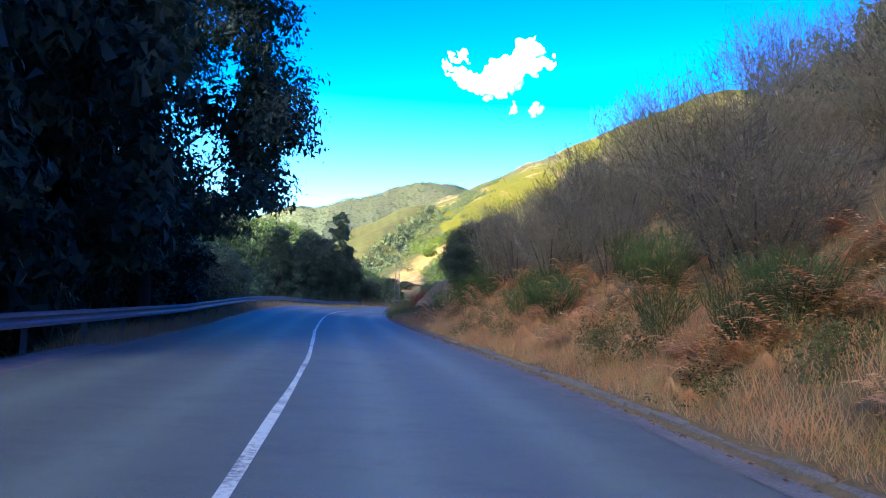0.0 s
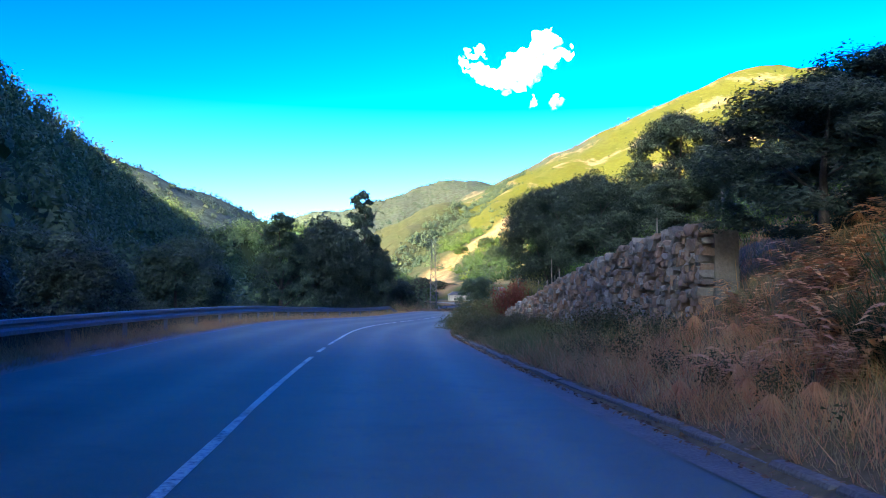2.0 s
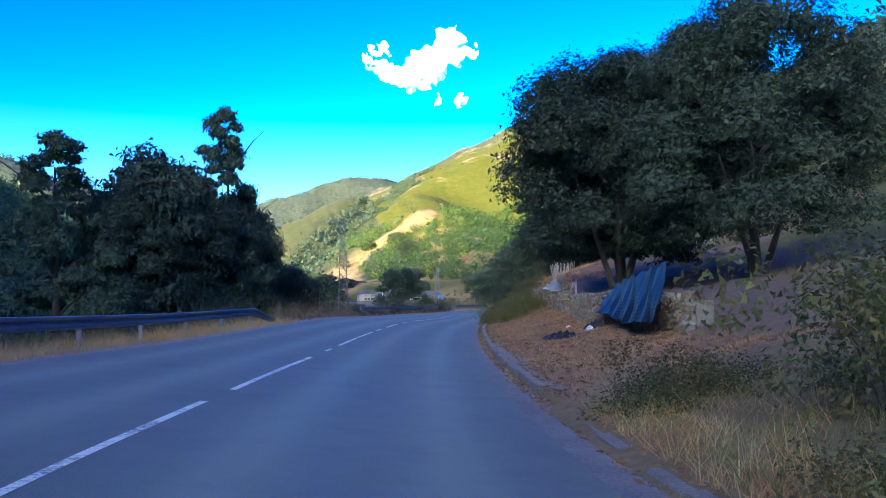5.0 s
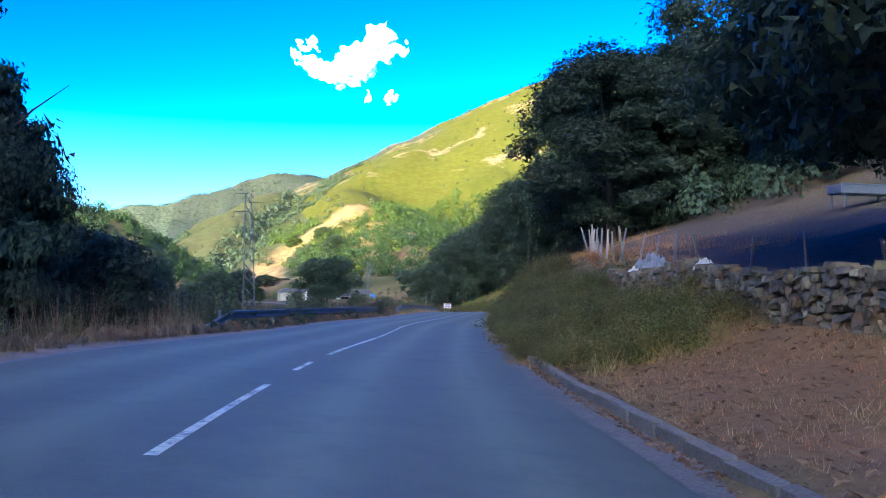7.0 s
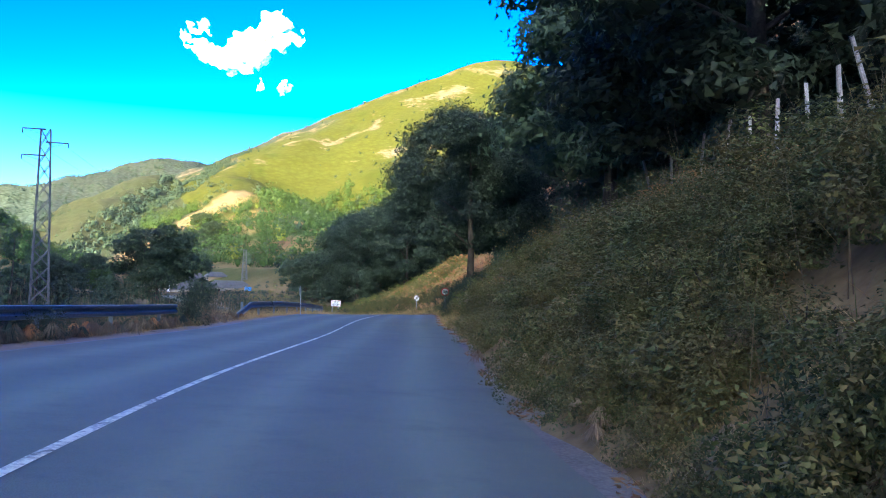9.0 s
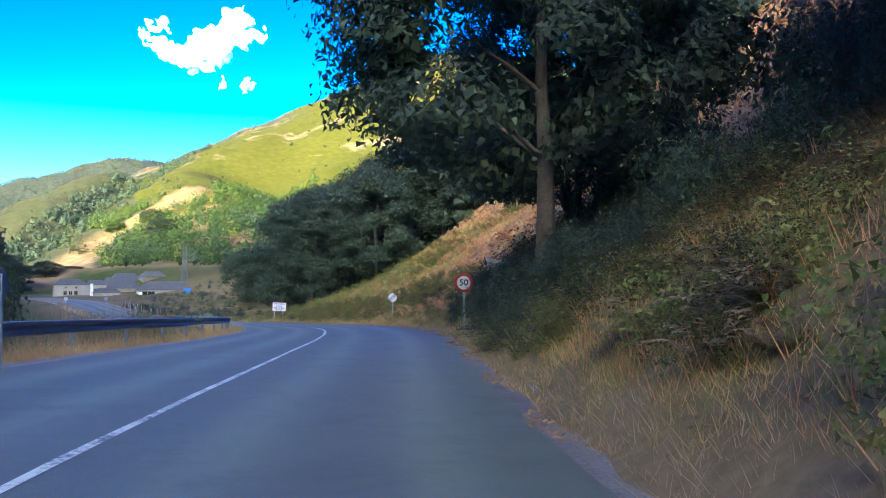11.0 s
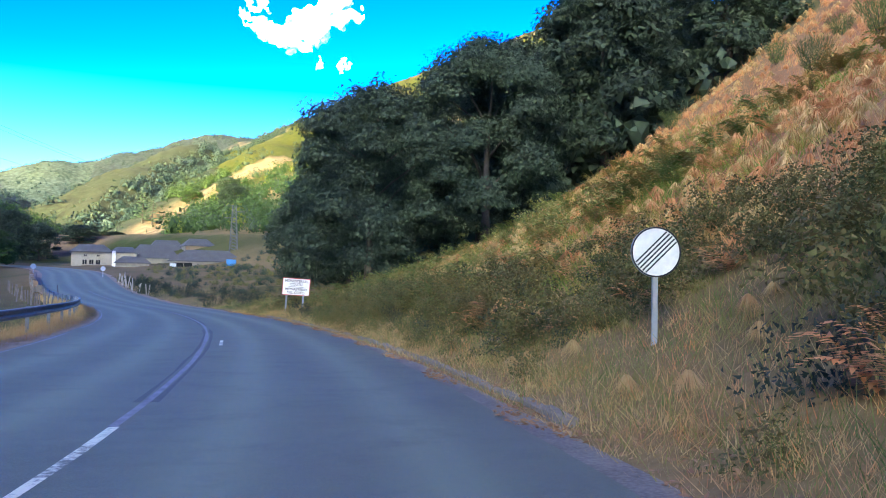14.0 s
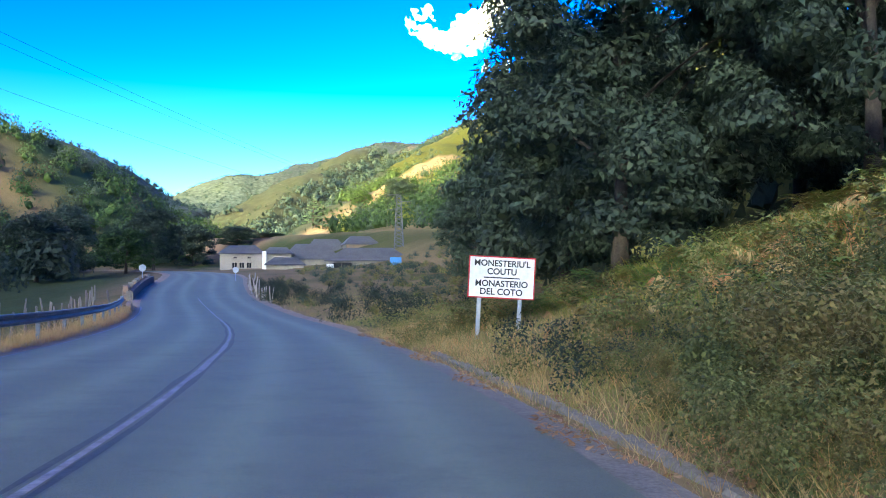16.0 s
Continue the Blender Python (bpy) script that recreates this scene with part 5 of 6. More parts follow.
def lettering(text, size, place, parent, material, name="lettering", squeeze=1.0):
    cu = bpy.data.curves.new(name, "FONT")
    cu.body, cu.size, cu.align_x, cu.align_y, cu.extrude, cu.offset = text, size, "CENTER", "CENTER", 0.001, size * 0.022
    cu.materials.append(material)
    tmp = bpy.data.objects.new(name, cu)
    me = bpy.data.meshes.new_from_object(tmp)
    bpy.data.objects.remove(tmp)
    ob = new(name, me)
    ob.parent = parent
    ob.matrix_basis = Matrix.Translation(place) @ Matrix.Rotation(radians(90), 4, "X") @ Matrix.Diagonal((squeeze, 1, 1, 1))
    return ob


def round_sign(x, y, z, r, heading, label, face):
    """A round plate on a post; it faces against the heading given in degrees."""
    g = ground_z(x, y)
    s = empty("road_sign", Matrix.Translation((x, y, z)) @ Matrix.Rotation(radians(-heading), 4, "Z"), label, "road sign")
    part("plate", disc(bmesh.new(), r, 0.0, thick=0.02), M["signgrey"], s)
    if face == "fifty":
        part("border", disc(bmesh.new(), r * 0.995, -0.012, inner=r * 0.72), M["red"], s, "red painted ring")
        part("face", disc(bmesh.new(), r * 0.73, -0.011, thick=0.002), M["white"], s)
        lettering("50", r * 0.92, (0, -0.015, 0), s, M["black"], "number")
    elif face == "end":
        part("face", disc(bmesh.new(), r * 0.97, -0.012, thick=0.002), M["white"], s)
        part("border", disc(bmesh.new(), r * 0.995, -0.015, inner=r * 0.93), M["black"], s)
        bm = bmesh.new()
        for k in range(-2, 3):
            ln = 2 * r * 0.9 * math.sqrt(max(0.1, 1 - (k * 0.14) ** 2))
            box(bm, (ln, 0.002, r * 0.06), (0, -0.016, 0), Matrix.Rotation(radians(-45), 4, "Y") @ Matrix.Translation((0, 0, k * r * 0.14)))
        part("stripes", bm, M["black"], s, "thin black diagonal stripes")
    bm = bmesh.new()
    box(bm, (0.08, 0.04, z - g + 0.3), (0, 0.035, -(z - g + 0.3) / 2 + r * 0.6 - 0.0), bevel=0.008)
    part("post", bm, M["signgrey"], s)
    return s


round_sign(38.27, 218.45, 2.37, 0.31, 21, "round fifty speed limit sign with a red border", "fifty")
round_sign(47.6, 250.7, 2.0, 0.33, 14, "round white end of restrictions sign on a grey post", "end")
round_sign(25.1, 208.5, 2.15, 0.30, 112, "back of a round road sign on a grey post", "back")
round_sign(26.3, 353.7, 2.6, 0.32, 170, "back of a round road sign by the village", "back")
round_sign(33.2, 366, 2.6, 0.32, 175, "back of a round road sign by the village", "back")

ts = empty("town_sign", Matrix.Translation((48.6, 290.95, 1.17)) @ Matrix.Rotation(radians(-4), 4, "Z") @ Matrix.Rotation(radians(3.2), 4, "Y"),
           "white rectangular village name sign with a red border", "road sign")
bm = box(bmesh.new(), (1.56, 0.03, 0.98), bevel=0.006)
part("plate", bm, M["red"], ts, "thin red border")
bm = box(bmesh.new(), (1.50, 0.006, 0.92), (0, -0.016, 0))
part("face", bm, M["white"], ts)
lettering("MONESTERIU'L", 0.20, (0, -0.022, 0.32), ts, M["black"], squeeze=0.98)
lettering("COUTU", 0.20, (0, -0.022, 0.13), ts, M["black"], squeeze=0.98)
lettering("MONASTERIO", 0.20, (0, -0.022, -0.15), ts, M["black"], squeeze=0.98)
lettering("DEL COTO", 0.205, (0, -0.022, -0.34), ts, M["black"], squeeze=0.98)
part("rule", box(bmesh.new(), (0.84, 0.004, 0.026), (0, -0.021, -0.008)), M["black"], ts)
for px in (-0.5, 0.45):
    part("post", box(bmesh.new(), (0.10, 0.06, 1.7), (px, 0.05, -0.9), bevel=0.01), M["signgrey"], ts)


# ---------------------------------------------------------------- power line
M["mast"] = speckled("dark weathered mast steel", (0.06, 0.065, 0.07), (0.12, 0.125, 0.13), 2, 20, 0.6, 0.05, 0.004, 0.3)


def pylon(x, y, top, base, wide, label):
    """A slim lattice mast with short cross arms."""
    s = empty("pylon", Matrix.Translation((x, y, base)), label, "pylon")
    h, n = top - base, 14
    bm = bmesh.new()
    half = lambda t: wide * (0.5 - 0.28 * t)  # noqa: E731
    for cx, cy in ((-1, -1), (1, -1), (1, 1), (-1, 1)):
        rod(bm, (cx * half(0), cy * half(0), -0.5), (cx * half(1), cy * half(1), h), 0.105, 0.08, 4)
    part("leg", bm, M["mast"], s)
    bm = bmesh.new()
    for k in range(n):
        t0, t1 = k / n, (k + 1) / n
        a, b = half(t0), half(t1)
        ring0, ring1 = [(-a, -a), (a, -a), (a, a), (-a, a)], [(-b, -b), (b, -b), (b, b), (-b, b)]
        for j in range(4):
            p, q = ring0[j], ring1[(j + 1) % 4]
            rod(bm, (*p, t0 * h), (*q, t1 * h), 0.05, seg=3)
            p, q = ring0[(j + 1) % 4], ring1[j]
            rod(bm, (*p, t0 * h), (*q, t1 * h), 0.05, seg=3)
    part("brace", bm, M["mast"], s)
    for z, side in ((h, -1), (h - 1.2, 1), (h - 2.5, -1)):
        bm = bmesh.new()
        rod(bm, (0, 0, z), (side * 2.0, 0, z), 0.08, 0.05, 4)
        rod(bm, (0, 0, z - 0.6), (side * 1.9, 0, z - 0.03), 0.03, seg=3)
        arm = part("arm", bm, M["mast"], s)
        bm = rod(bmesh.new(), (side * 2.0, 0, z), (side * 2.0, 0, z - 0.45), 0.05, seg=6)
        part("insulator", bm, M["black"], arm)
    return s


pylon(8.8, 247, 17.4, ground_z(8.8, 247), 1.9, "grey lattice power pylon in the valley")
pylon(53.9, 420, 16.4, ground_z(53.9, 420), 1.6, "grey lattice power pylon behind the village")
for dz, sx in ((0, -2.0), (-1.2, 2.0), (-2.5, -2.0)):
    pts = []
    for k in range(25):
        t = k / 24
        pts.append((8.8 + sx + 45.1 * t, 247 + 173 * t, 16.95 + dz + (15.9 - 16.95) * t - 4 * 2.2 * t * (1 - t)))
    bm = bmesh.new()
    for a, b in zip(pts[:-1], pts[1:]):
        rod(bm, a, b, 0.009, seg=4)
    tagged(part("power_cable", bm, M["black"]), "thin sagging power cable between pylons", "cable", "power cables")


# ---------------------------------------------------------------- village
def house(x, y, w, l, wall_h, roof_h, turn, label, wall="render", windows=(), z=None, hip=0.45, over=0.35, porch=False):
    """A house with a hipped slate roof; its front faces -y before it is turned."""
    z = ground_z(x, y) - 0.1 if z is None else z
    s = empty("house", Matrix.Translation((x, y, z)) @ Matrix.Rotation(radians(turn), 4, "Z"), label, "house", "village houses")
    bm = bmesh.new()
    t = 0.4
    holes = sorted(windows)
    # front wall in strips round its openings
    xs = [-w / 2]
    for cx, cz, ww, wh in holes:
        xs += [cx - ww / 2, cx + ww / 2]
    cols = sorted({round(v, 3) for v in xs + [w / 2]})
    for a, b in zip(cols[:-1], cols[1:]):
        mid, cuts = (a + b) / 2, [0.0, wall_h]
        for cx, cz, ww, wh in holes:
            if cx - ww / 2 < mid < cx + ww / 2:
                cuts += [cz - wh / 2, cz + wh / 2]
        cuts.sort()
        for k in range(0, len(cuts) - 1, 2):
            box(bm, (b - a, t, cuts[k + 1] - cuts[k]), (mid, -l / 2 + t / 2, (cuts[k] + cuts[k + 1]) / 2))
    box(bm, (w - 0.01, t, wall_h), (0, l / 2 - t / 2, wall_h / 2))
    for sx in (-1, 1):
        box(bm, (t, l - 2 * t, wall_h), (sx * (w / 2 - t / 2), 0, wall_h / 2))
    part("wall", bm, M[wall], s)
    for cx, cz, ww, wh in holes:
        win = part("window", box(bmesh.new(), (ww, 0.03, wh), (cx, -l / 2 + 0.22, cz)), M["glass"], s)
        bm = bmesh.new()
        box(bm, (ww, 0.05, 0.06), (cx, -l / 2 + 0.18, cz + wh / 2 - 0.03))
        box(bm, (ww, 0.05, 0.06), (cx, -l / 2 + 0.18, cz - wh / 2 + 0.03))
        box(bm, (0.06, 0.05, wh - 0.13), (cx, -l / 2 + 0.18, cz))
        part("window_frame", bm, M["wood"], win)
        part("sill", box(bmesh.new(), (ww + 0.16, 0.16, 0.07), (cx, -l / 2 - 0.03, cz - wh / 2 - 0.036)), M["stone"], win)
    # hipped roof with thickness, in slate courses
    W, L = w / 2 + over, l / 2 + over
    r0 = W * (1 - hip)
    bm = bmesh.new()
    lower = [bm.verts.new((sx * W, sy * L, wall_h - 0.02)) for sx, sy in ((-1, -1), (1, -1), (1, 1), (-1, 1))]
    eave = [bm.verts.new((sx * W, sy * L, wall_h + 0.12)) for sx, sy in ((-1, -1), (1, -1), (1, 1), (-1, 1))]
    rid = [bm.verts.new((-r0, 0, wall_h + roof_h)), bm.verts.new((r0, 0, wall_h + roof_h))]
    bm.faces.new((eave[0], eave[1], rid[1], rid[0]))
    bm.faces.new((eave[2], eave[3], rid[0], rid[1]))
    bm.faces.new((eave[1], eave[2], rid[1]))
    bm.faces.new((eave[3], eave[0], rid[0]))
    bm.faces.new(lower[::-1])
    for k in range(4):
        bm.faces.new((lower[k], lower[(k + 1) % 4], eave[(k + 1) % 4], eave[k]))
    roof = part("roof", bm, M["slate"], s)
    bm = bmesh.new()
    n = max(4, int(roof_h / 0.22))
    for sy in (-1, 1):
        for k in range(n):
            q = (k + 0.15) / n
            yy, zz, hw = sy * L * (1 - q), wall_h + 0.13 + (roof_h - 0.12) * q, W + (r0 - W) * q
            box(bm, (2 * hw, 0.05, 0.03), (0, yy, zz + 0.012))
    part("slate_course", bm, M["slate"], roof)
    return s


house(27.2, 423.5, 7.2, 6, 3.9, 1.6, 4, "two-storey pale rendered house with a hipped slate roof", windows=[(-1.2, 2.0, 0.75, 1.0), (0.0, 2.0, 0.75, 1.0), (1.2, 2.0, 0.75, 1.0), (-1.1, 3.3, 0.5, 0.4), (1.2, 3.3, 0.5, 0.4)], z=2.3)
house(35.2, 413, 5.8, 4, 1.5, 1.3, 2, "low stone shed with a slate roof", "stone", z=2.6)
house(38.7, 429, 9.6, 7, 3.0, 2.9, 0, "stone house with a broad slate roof", "stone", windows=[(-3, 1.9, 0.8, 0.9)], z=2.4)
house(41, 441, 7.6, 7, 4.6, 2.4, 5, "stone house with a pale slate roof behind the others", "stone", z=2.8)
house(33.2, 424, 4.6, 5, 3.9, 1.3, 0, "house with a white balcony and slate roof", windows=[(0.2, 2.6, 1.4, 1.0)], z=2.3)
house(48.6, 414, 13.4, 7, 2.5, 2.3, -3, "long pale house with a dark porch and slate roof", windows=[(-4.2, 1.3, 3.2, 2.0), (0.8, 1.3, 0.8, 0.9)], z=2.2)
house(47.5, 436, 6, 6, 5.2, 1.7, 8, "grey slate-roofed house at the back", "stone", z=3.2)
tagged(part("white_panel", box(bmesh.new(), (1.1, 0.15, 1.9), (42.4, 409.9, 3.3), bevel=0.02), M["white"]), "white panel standing against the porch", "panel")
tagged(part("white_pillar", box(bmesh.new(), (0.6, 0.5, 4.3), (31.9, 412.4, 4.2), bevel=0.03), M["white"]), "tall white wall end between houses", "wall")
M["blue"] = plain("blue paint", (0.05, 0.22, 0.55), 0.5)
tagged(part("blue_shed", box(bmesh.new(), (1.7, 1.2, 2.8), (52.4, 403, 3.7), bevel=0.03), M["blue"]), "small blue metal hut below the pylon", "hut")

# parapet and fence where the road enters the village
stone_wall(338, 362, lambda y: -5.3, lambda y: float(road_z(y, -4.5)) - 0.1, lambda y: float(road_z(y, -4.5)) + 0.75, 0.28, 0.5, "low stone parapet beside the village road", 110)
for k, y in enumerate(np.arange(300, 342, 2.6)):
    p = at_road(y, -6.6 - 0.06 * k)
    p.z = ground_z(p.x, p.y)
    stake(p, rb.uniform(0.9, 1.3), 0.06, (rb.uniform(-.15, .15), rb.uniform(-.15, .15)), "rough wooden fence post by the meadow", "meadow fence")
for k in range(16):
    x, y = 16 + k * 1.1, 318 + 0.4 * k
    stake(Vector((x, y, ground_z(x, y))), rb.uniform(0.9, 1.4), 0.06, (rb.uniform(-.2, .2), rb.uniform(-.2, .2)), "rough wooden fence post by the meadow", "meadow fence")

for k in range(15):
    p = at_road(333 + 1.5 * k, 4.7 + 0.25 * math.sin(k * 2.1))
    p.z = ground_z(p.x, p.y)
    stake(p, rb.uniform(0.9, 1.4), 0.06, (rb.uniform(-.3, .3), rb.uniform(-.3, .3)), "rough silvered stake of a fence by the road", "roadside stakes")
for y, d in [(167.4, 9.7), (168.6, 9.8), (170, 9.8), (171.6, 9.9), (173, 10.0), (174.8, 10.1), (176.5, 10.2), (178.6, 10.3), (180.5, 10.4), (183, 10.5), (185, 10.6)]:
    p = at_road(y, d)
    p.z = ground_z(p.x, p.y)
    stake(p, rb.uniform(1.25, 1.75), 0.05, (rb.uniform(-.35, .25), rb.uniform(-.3, .3)))

# a stile of boards and a post on the bank
gate = empty("stile", Matrix.Translation((44.1, 227.2, ground_z(44.1, 227.2))) @ Matrix.Rotation(radians(-40), 4, "Z"), "rough wooden stile with bleached boards on the bank", "stile")
part("post", box(bmesh.new(), (0.12, 0.12, 1.7), (-0.5, 0, 0.6), bevel=0.015), M["wood"], gate)
part("post", box(bmesh.new(), (0.12, 0.12, 1.5), (0.6, 0, 0.5), bevel=0.015), M["wood"], gate)
for z, t in ((0.35, 3), (0.75, -2), (1.15, 6)):
    part("board", box(bmesh.new(), (1.3, 0.04, 0.16), (0.05, -0.085, z), Matrix.Rotation(radians(t), 4, "Y"), bevel=0.01), M["wood"], gate)
# a hose lying across the dry slope
hose = [(52.7, 251.4), (52.2, 248.8), (51.7, 246.4), (51.0, 244.3), (50.5, 242.5), (50.7, 241.7), (51.5, 241.0), (52.8, 240.4), (54.6, 239.4)]
bm = bmesh.new()
for (x0, y0), (x1, y1) in zip(hose[:-1], hose[1:]):
    rod(bm, (x0, y0, ground_z(x0, y0) + 0.22), (x1, y1, ground_z(x1, y1) + 0.22), 0.035, 0.035, 6)
tagged(part("hose", bm, M["bark"]), "dark thin hose lying across the dry slope", "hose")

# ---------------------------------------------------------------- litter and tarpaulin by the field wall
M["tarp"] = speckled("black plastic sheet", (0.005, 0.0055, 0.008), (0.014, 0.015, 0.02), 2, 12, 0.5, 0.3, 0.02)


def sheet(name, place, lx, ly, h, mat, label, category, seed, turn=0.0):
    """Crumpled plastic: a heap with sharp folds."""
    r = np.random.default_rng(seed)
    n = 26
    u, v = [a.ravel() for a in np.meshgrid(np.linspace(-1, 1, n), np.linspace(-1, 1, n))]
    q = np.sqrt(u**2 + v**2)
    z = h * np.clip(1 - q**2, 0, 1) ** 0.7 + 0.8 * h * np.abs(fbm(u, v, 0.4, 3, seed)) * np.clip(1.2 - q, 0, 1) - 0.03
    x, y = u * lx * (1 + 0.08 * fbm(v, u, 0.9, 2, seed + 1)), v * ly * (1 + 0.08 * fbm(u, v, 0.9, 2, seed + 2))
    idx = np.arange(n * n).reshape(n, n)
    f = np.stack([idx[:-1, :-1], idx[:-1, 1:], idx[1:, 1:], idx[1:, :-1]], -1).reshape(-1, 4)
    ob = mesh_part(name, np.stack([x, y, np.where(q < 1, z, -0.05)], 1), f, mat)
    ob.matrix_basis = Matrix.Translation(place) @ Matrix.Rotation(turn, 4, "Z")
    return tagged(ob, label, category)


def on_ground(x, y, dz=0.0):
    return Vector((x, y, ground_z(x, y) + dz))


sheet("rubbish_bag", on_ground(9.6, 117.6), 0.75, 0.55, 0.16, M["tarp"], "torn black rubbish bags on dry ground", "rubbish bag", 3)
sheet("rubbish_bag", on_ground(10.9, 118.6), 0.16, 0.13, 0.12, M["white"], "crumpled white plastic bag on dry ground", "rubbish bag", 4)
sheet("rubbish_bag", on_ground(11.4, 119.2), 0.5, 0.4, 0.2, M["tarp"], "torn black rubbish bag on dry ground", "rubbish bag", 5)
sheet("rubbish_bag", on_ground(12.0, 124.5), 0.14, 0.1, 0.07, M["white"], "scrap of white plastic by the wall", "rubbish bag", 6)
# the sheet hangs over the wall
v, f = [], []
n, m = 30, 14
for i in range(n):
    y = 112.5 + 10.5 * i / (n - 1)
    low = ground_z(*at_road(y, 8.8)[:2])
    high = float(lerp(y, [112.5, 116.5, 119.6, 123], [2.0, 1.95, 1.5, 0.8]))
    for j in range(m):
        t = j / (m - 1)
        fold = 0.09 * math.sin(i * 1.1 + 0.4 * j) + 0.05 * math.sin(i * 2.7)
        p = at_road(y, 9.15 - 0.35 * t + fold * (0.3 + 0.6 * t))
        v.append((p.x, p.y, low + 0.45 + (high - 0.45) * (1 - t) + (0.07 * math.sin(i * 1.7) + 0.04 * math.sin(i * 0.6)) * (1 - t)))
for i in range(n - 1):
    for j in range(m - 1):
        f.append((i * m + j, i * m + j + 1, (i + 1) * m + j + 1, (i + 1) * m + j))
tarp = mesh_part("tarpaulin", v, f, M["tarp"])
sol = tarp.modifiers.new("thickness", "SOLIDIFY")
sol.thickness = 0.015
tagged(tarp, "black plastic tarpaulin draped over the dry wall", "tarpaulin")
sheet("feed_sack", on_ground(*at_road(150.5, 9.0)[:2]), 0.8, 0.5, 0.45, M["signgrey"], "pale crumpled sack between the fence posts", "sack", 9)

for ys, ds, ls, mt, lb in ((148.2, 7.95, 0.24, "white", "crumpled white plastic on the field wall"), (142.2, 8.25, 0.26, "white", "crumpled white plastic on the field wall"), (147.6, 7.95, 0.2, "tarp", "crumpled black plastic on the field wall")):
    pw = at_road(ys, ds)
    pw.z = ground_z(*at_road(ys, 8.8)[:2]) + float(lerp(ys, [140, 150], [0.6, 0.25]))
    sheet("plastic_scrap", pw, ls, ls * 0.7, 0.14, M[mt], lb, "plastic scrap", int(ys))
# a rough gate in the gap of the field wall
def gate_in_wall(y, d):
    p = at_road(y, d)
    i = np.abs(ROAD[:, 1] - y).argmin()
    s = empty("field_gate", Matrix.Translation((p.x, p.y, ground_z(p.x, p.y))) @ Matrix.Rotation(-math.atan2(TANG[i, 0], TANG[i, 1]) + math.pi / 2, 4, "Z"), "rough brown plank gate in the gap of a dry wall", "gate")
    for sx in (-0.72, 0.72):
        part("post", rod(bmesh.new(), (sx, 0, -0.3), (sx * 1.03, 0.02, 1.45), 0.07, 0.055, 7), M["wood"], s)
    for k in range(7):
        part("plank", box(bmesh.new(), (0.16, 0.03, 1.05 + 0.1 * math.sin(k * 2.3)), (-0.54 + 0.18 * k, 0.03, 0.6), Matrix.Rotation(0.03 * math.sin(k * 1.7), 4, "Y"), bevel=0.006), M["plank"], s)
    for z in (0.3, 0.92):
        part("rail", box(bmesh.new(), (1.36, 0.04, 0.09), (0, 0.066, z), bevel=0.006), M["plank"], s)
    return s


M["plank"] = speckled("rusty brown weathered planks", (0.10, 0.055, 0.035), (0.22, 0.13, 0.085), 3, 30, 0.9, 0.5, 0.01)
gate_in_wall(131.45, 9.05)
# yellow leaves fallen into the gutter
rl = np.random.default_rng(91)
ly, ld = rl.uniform(104, 128, 240), R_EDGE + 0.42 - np.abs(rl.normal(0, 0.16, 240))
lp = np.array([(*at_road(a, b)[:2], float(road_z(a, b)) + 0.03) for a, b in zip(ly, ld)])
v, f = cards(lp, np.tile([0, 0, 1.0], (240, 1)), 0.07, 0.6, 0.3, 92)
M["fallen"] = leafy("fallen yellow leaves", [(0.45, 0.30, 0.03), (0.55, 0.42, 0.06), (0.32, 0.17, 0.05)], 0.1)
tagged(mesh_part("fallen_leaves", v, f, M["fallen"]), "yellow leaves fallen along the gutter", "leaves", kind="stuff")

# brown leaf litter and dry stalks along the asphalt's edge
M["litter"] = leafy("brown leaf litter", [(0.16, 0.08, 0.04), (0.30, 0.17, 0.08), (0.42, 0.28, 0.15)], 0.0, patches=[(0.14, 0.07, 0.04), (0.36, 0.20, 0.09), (0.24, 0.15, 0.08)], patch=0.8, weight=0.5)
for ya, yb, n in ((-8, 102, 9000), (102, 146, 5000), (140, 300, 15000)):
    ly = rl.uniform(ya, yb, n)
    ld = R_EDGE + 0.12 + np.abs(rl.normal(0, 0.42, n)) + (0.25 * np.sin(ly * 1.3) if ya > 139 else 0.1)
    i = np.abs(ROAD[None, :, 1] - ly[:, None]).argmin(1)
    lq = ROAD[i, :2] + SIDE[i] * ld[:, None] + (ly - ROAD[i, 1])[:, None] * TANG[i]
    lz = np.maximum(road_z(ly, ld) + 0.022, land(lq[:, 0], lq[:, 1])[0] + 0.02)
    v, f = cards(np.c_[lq, lz], np.tile([0, 0, 1.0], (n, 1)), rl.uniform(0.04, 0.12, n), 0.4, 0.35, int(ya) + 200)
    tagged(mesh_part("leaf_litter", v, f, M["litter"]), "brown leaf litter and stalks along the asphalt", "litter", kind="stuff")

n = 9000
ly, ld = rl.uniform(103, 142, n), R_EDGE + rl.uniform(0.7, 5.2, n)
i = np.abs(ROAD[None, :, 1] - ly[:, None]).argmin(1)
lq = ROAD[i, :2] + SIDE[i] * ld[:, None] + (ly - ROAD[i, 1])[:, None] * TANG[i]
v, f = cards(np.c_[lq, sheet_z(lq[:, 0], lq[:, 1]) + 0.02], np.tile([0, 0, 1.0], (n, 1)), rl.uniform(0.05, 0.16, n), 0.35, 0.35, 301)
tagged(mesh_part("leaf_litter", v, f, M["litter"]), "brown leaf litter strewn on the bare strip", "litter", kind="stuff")

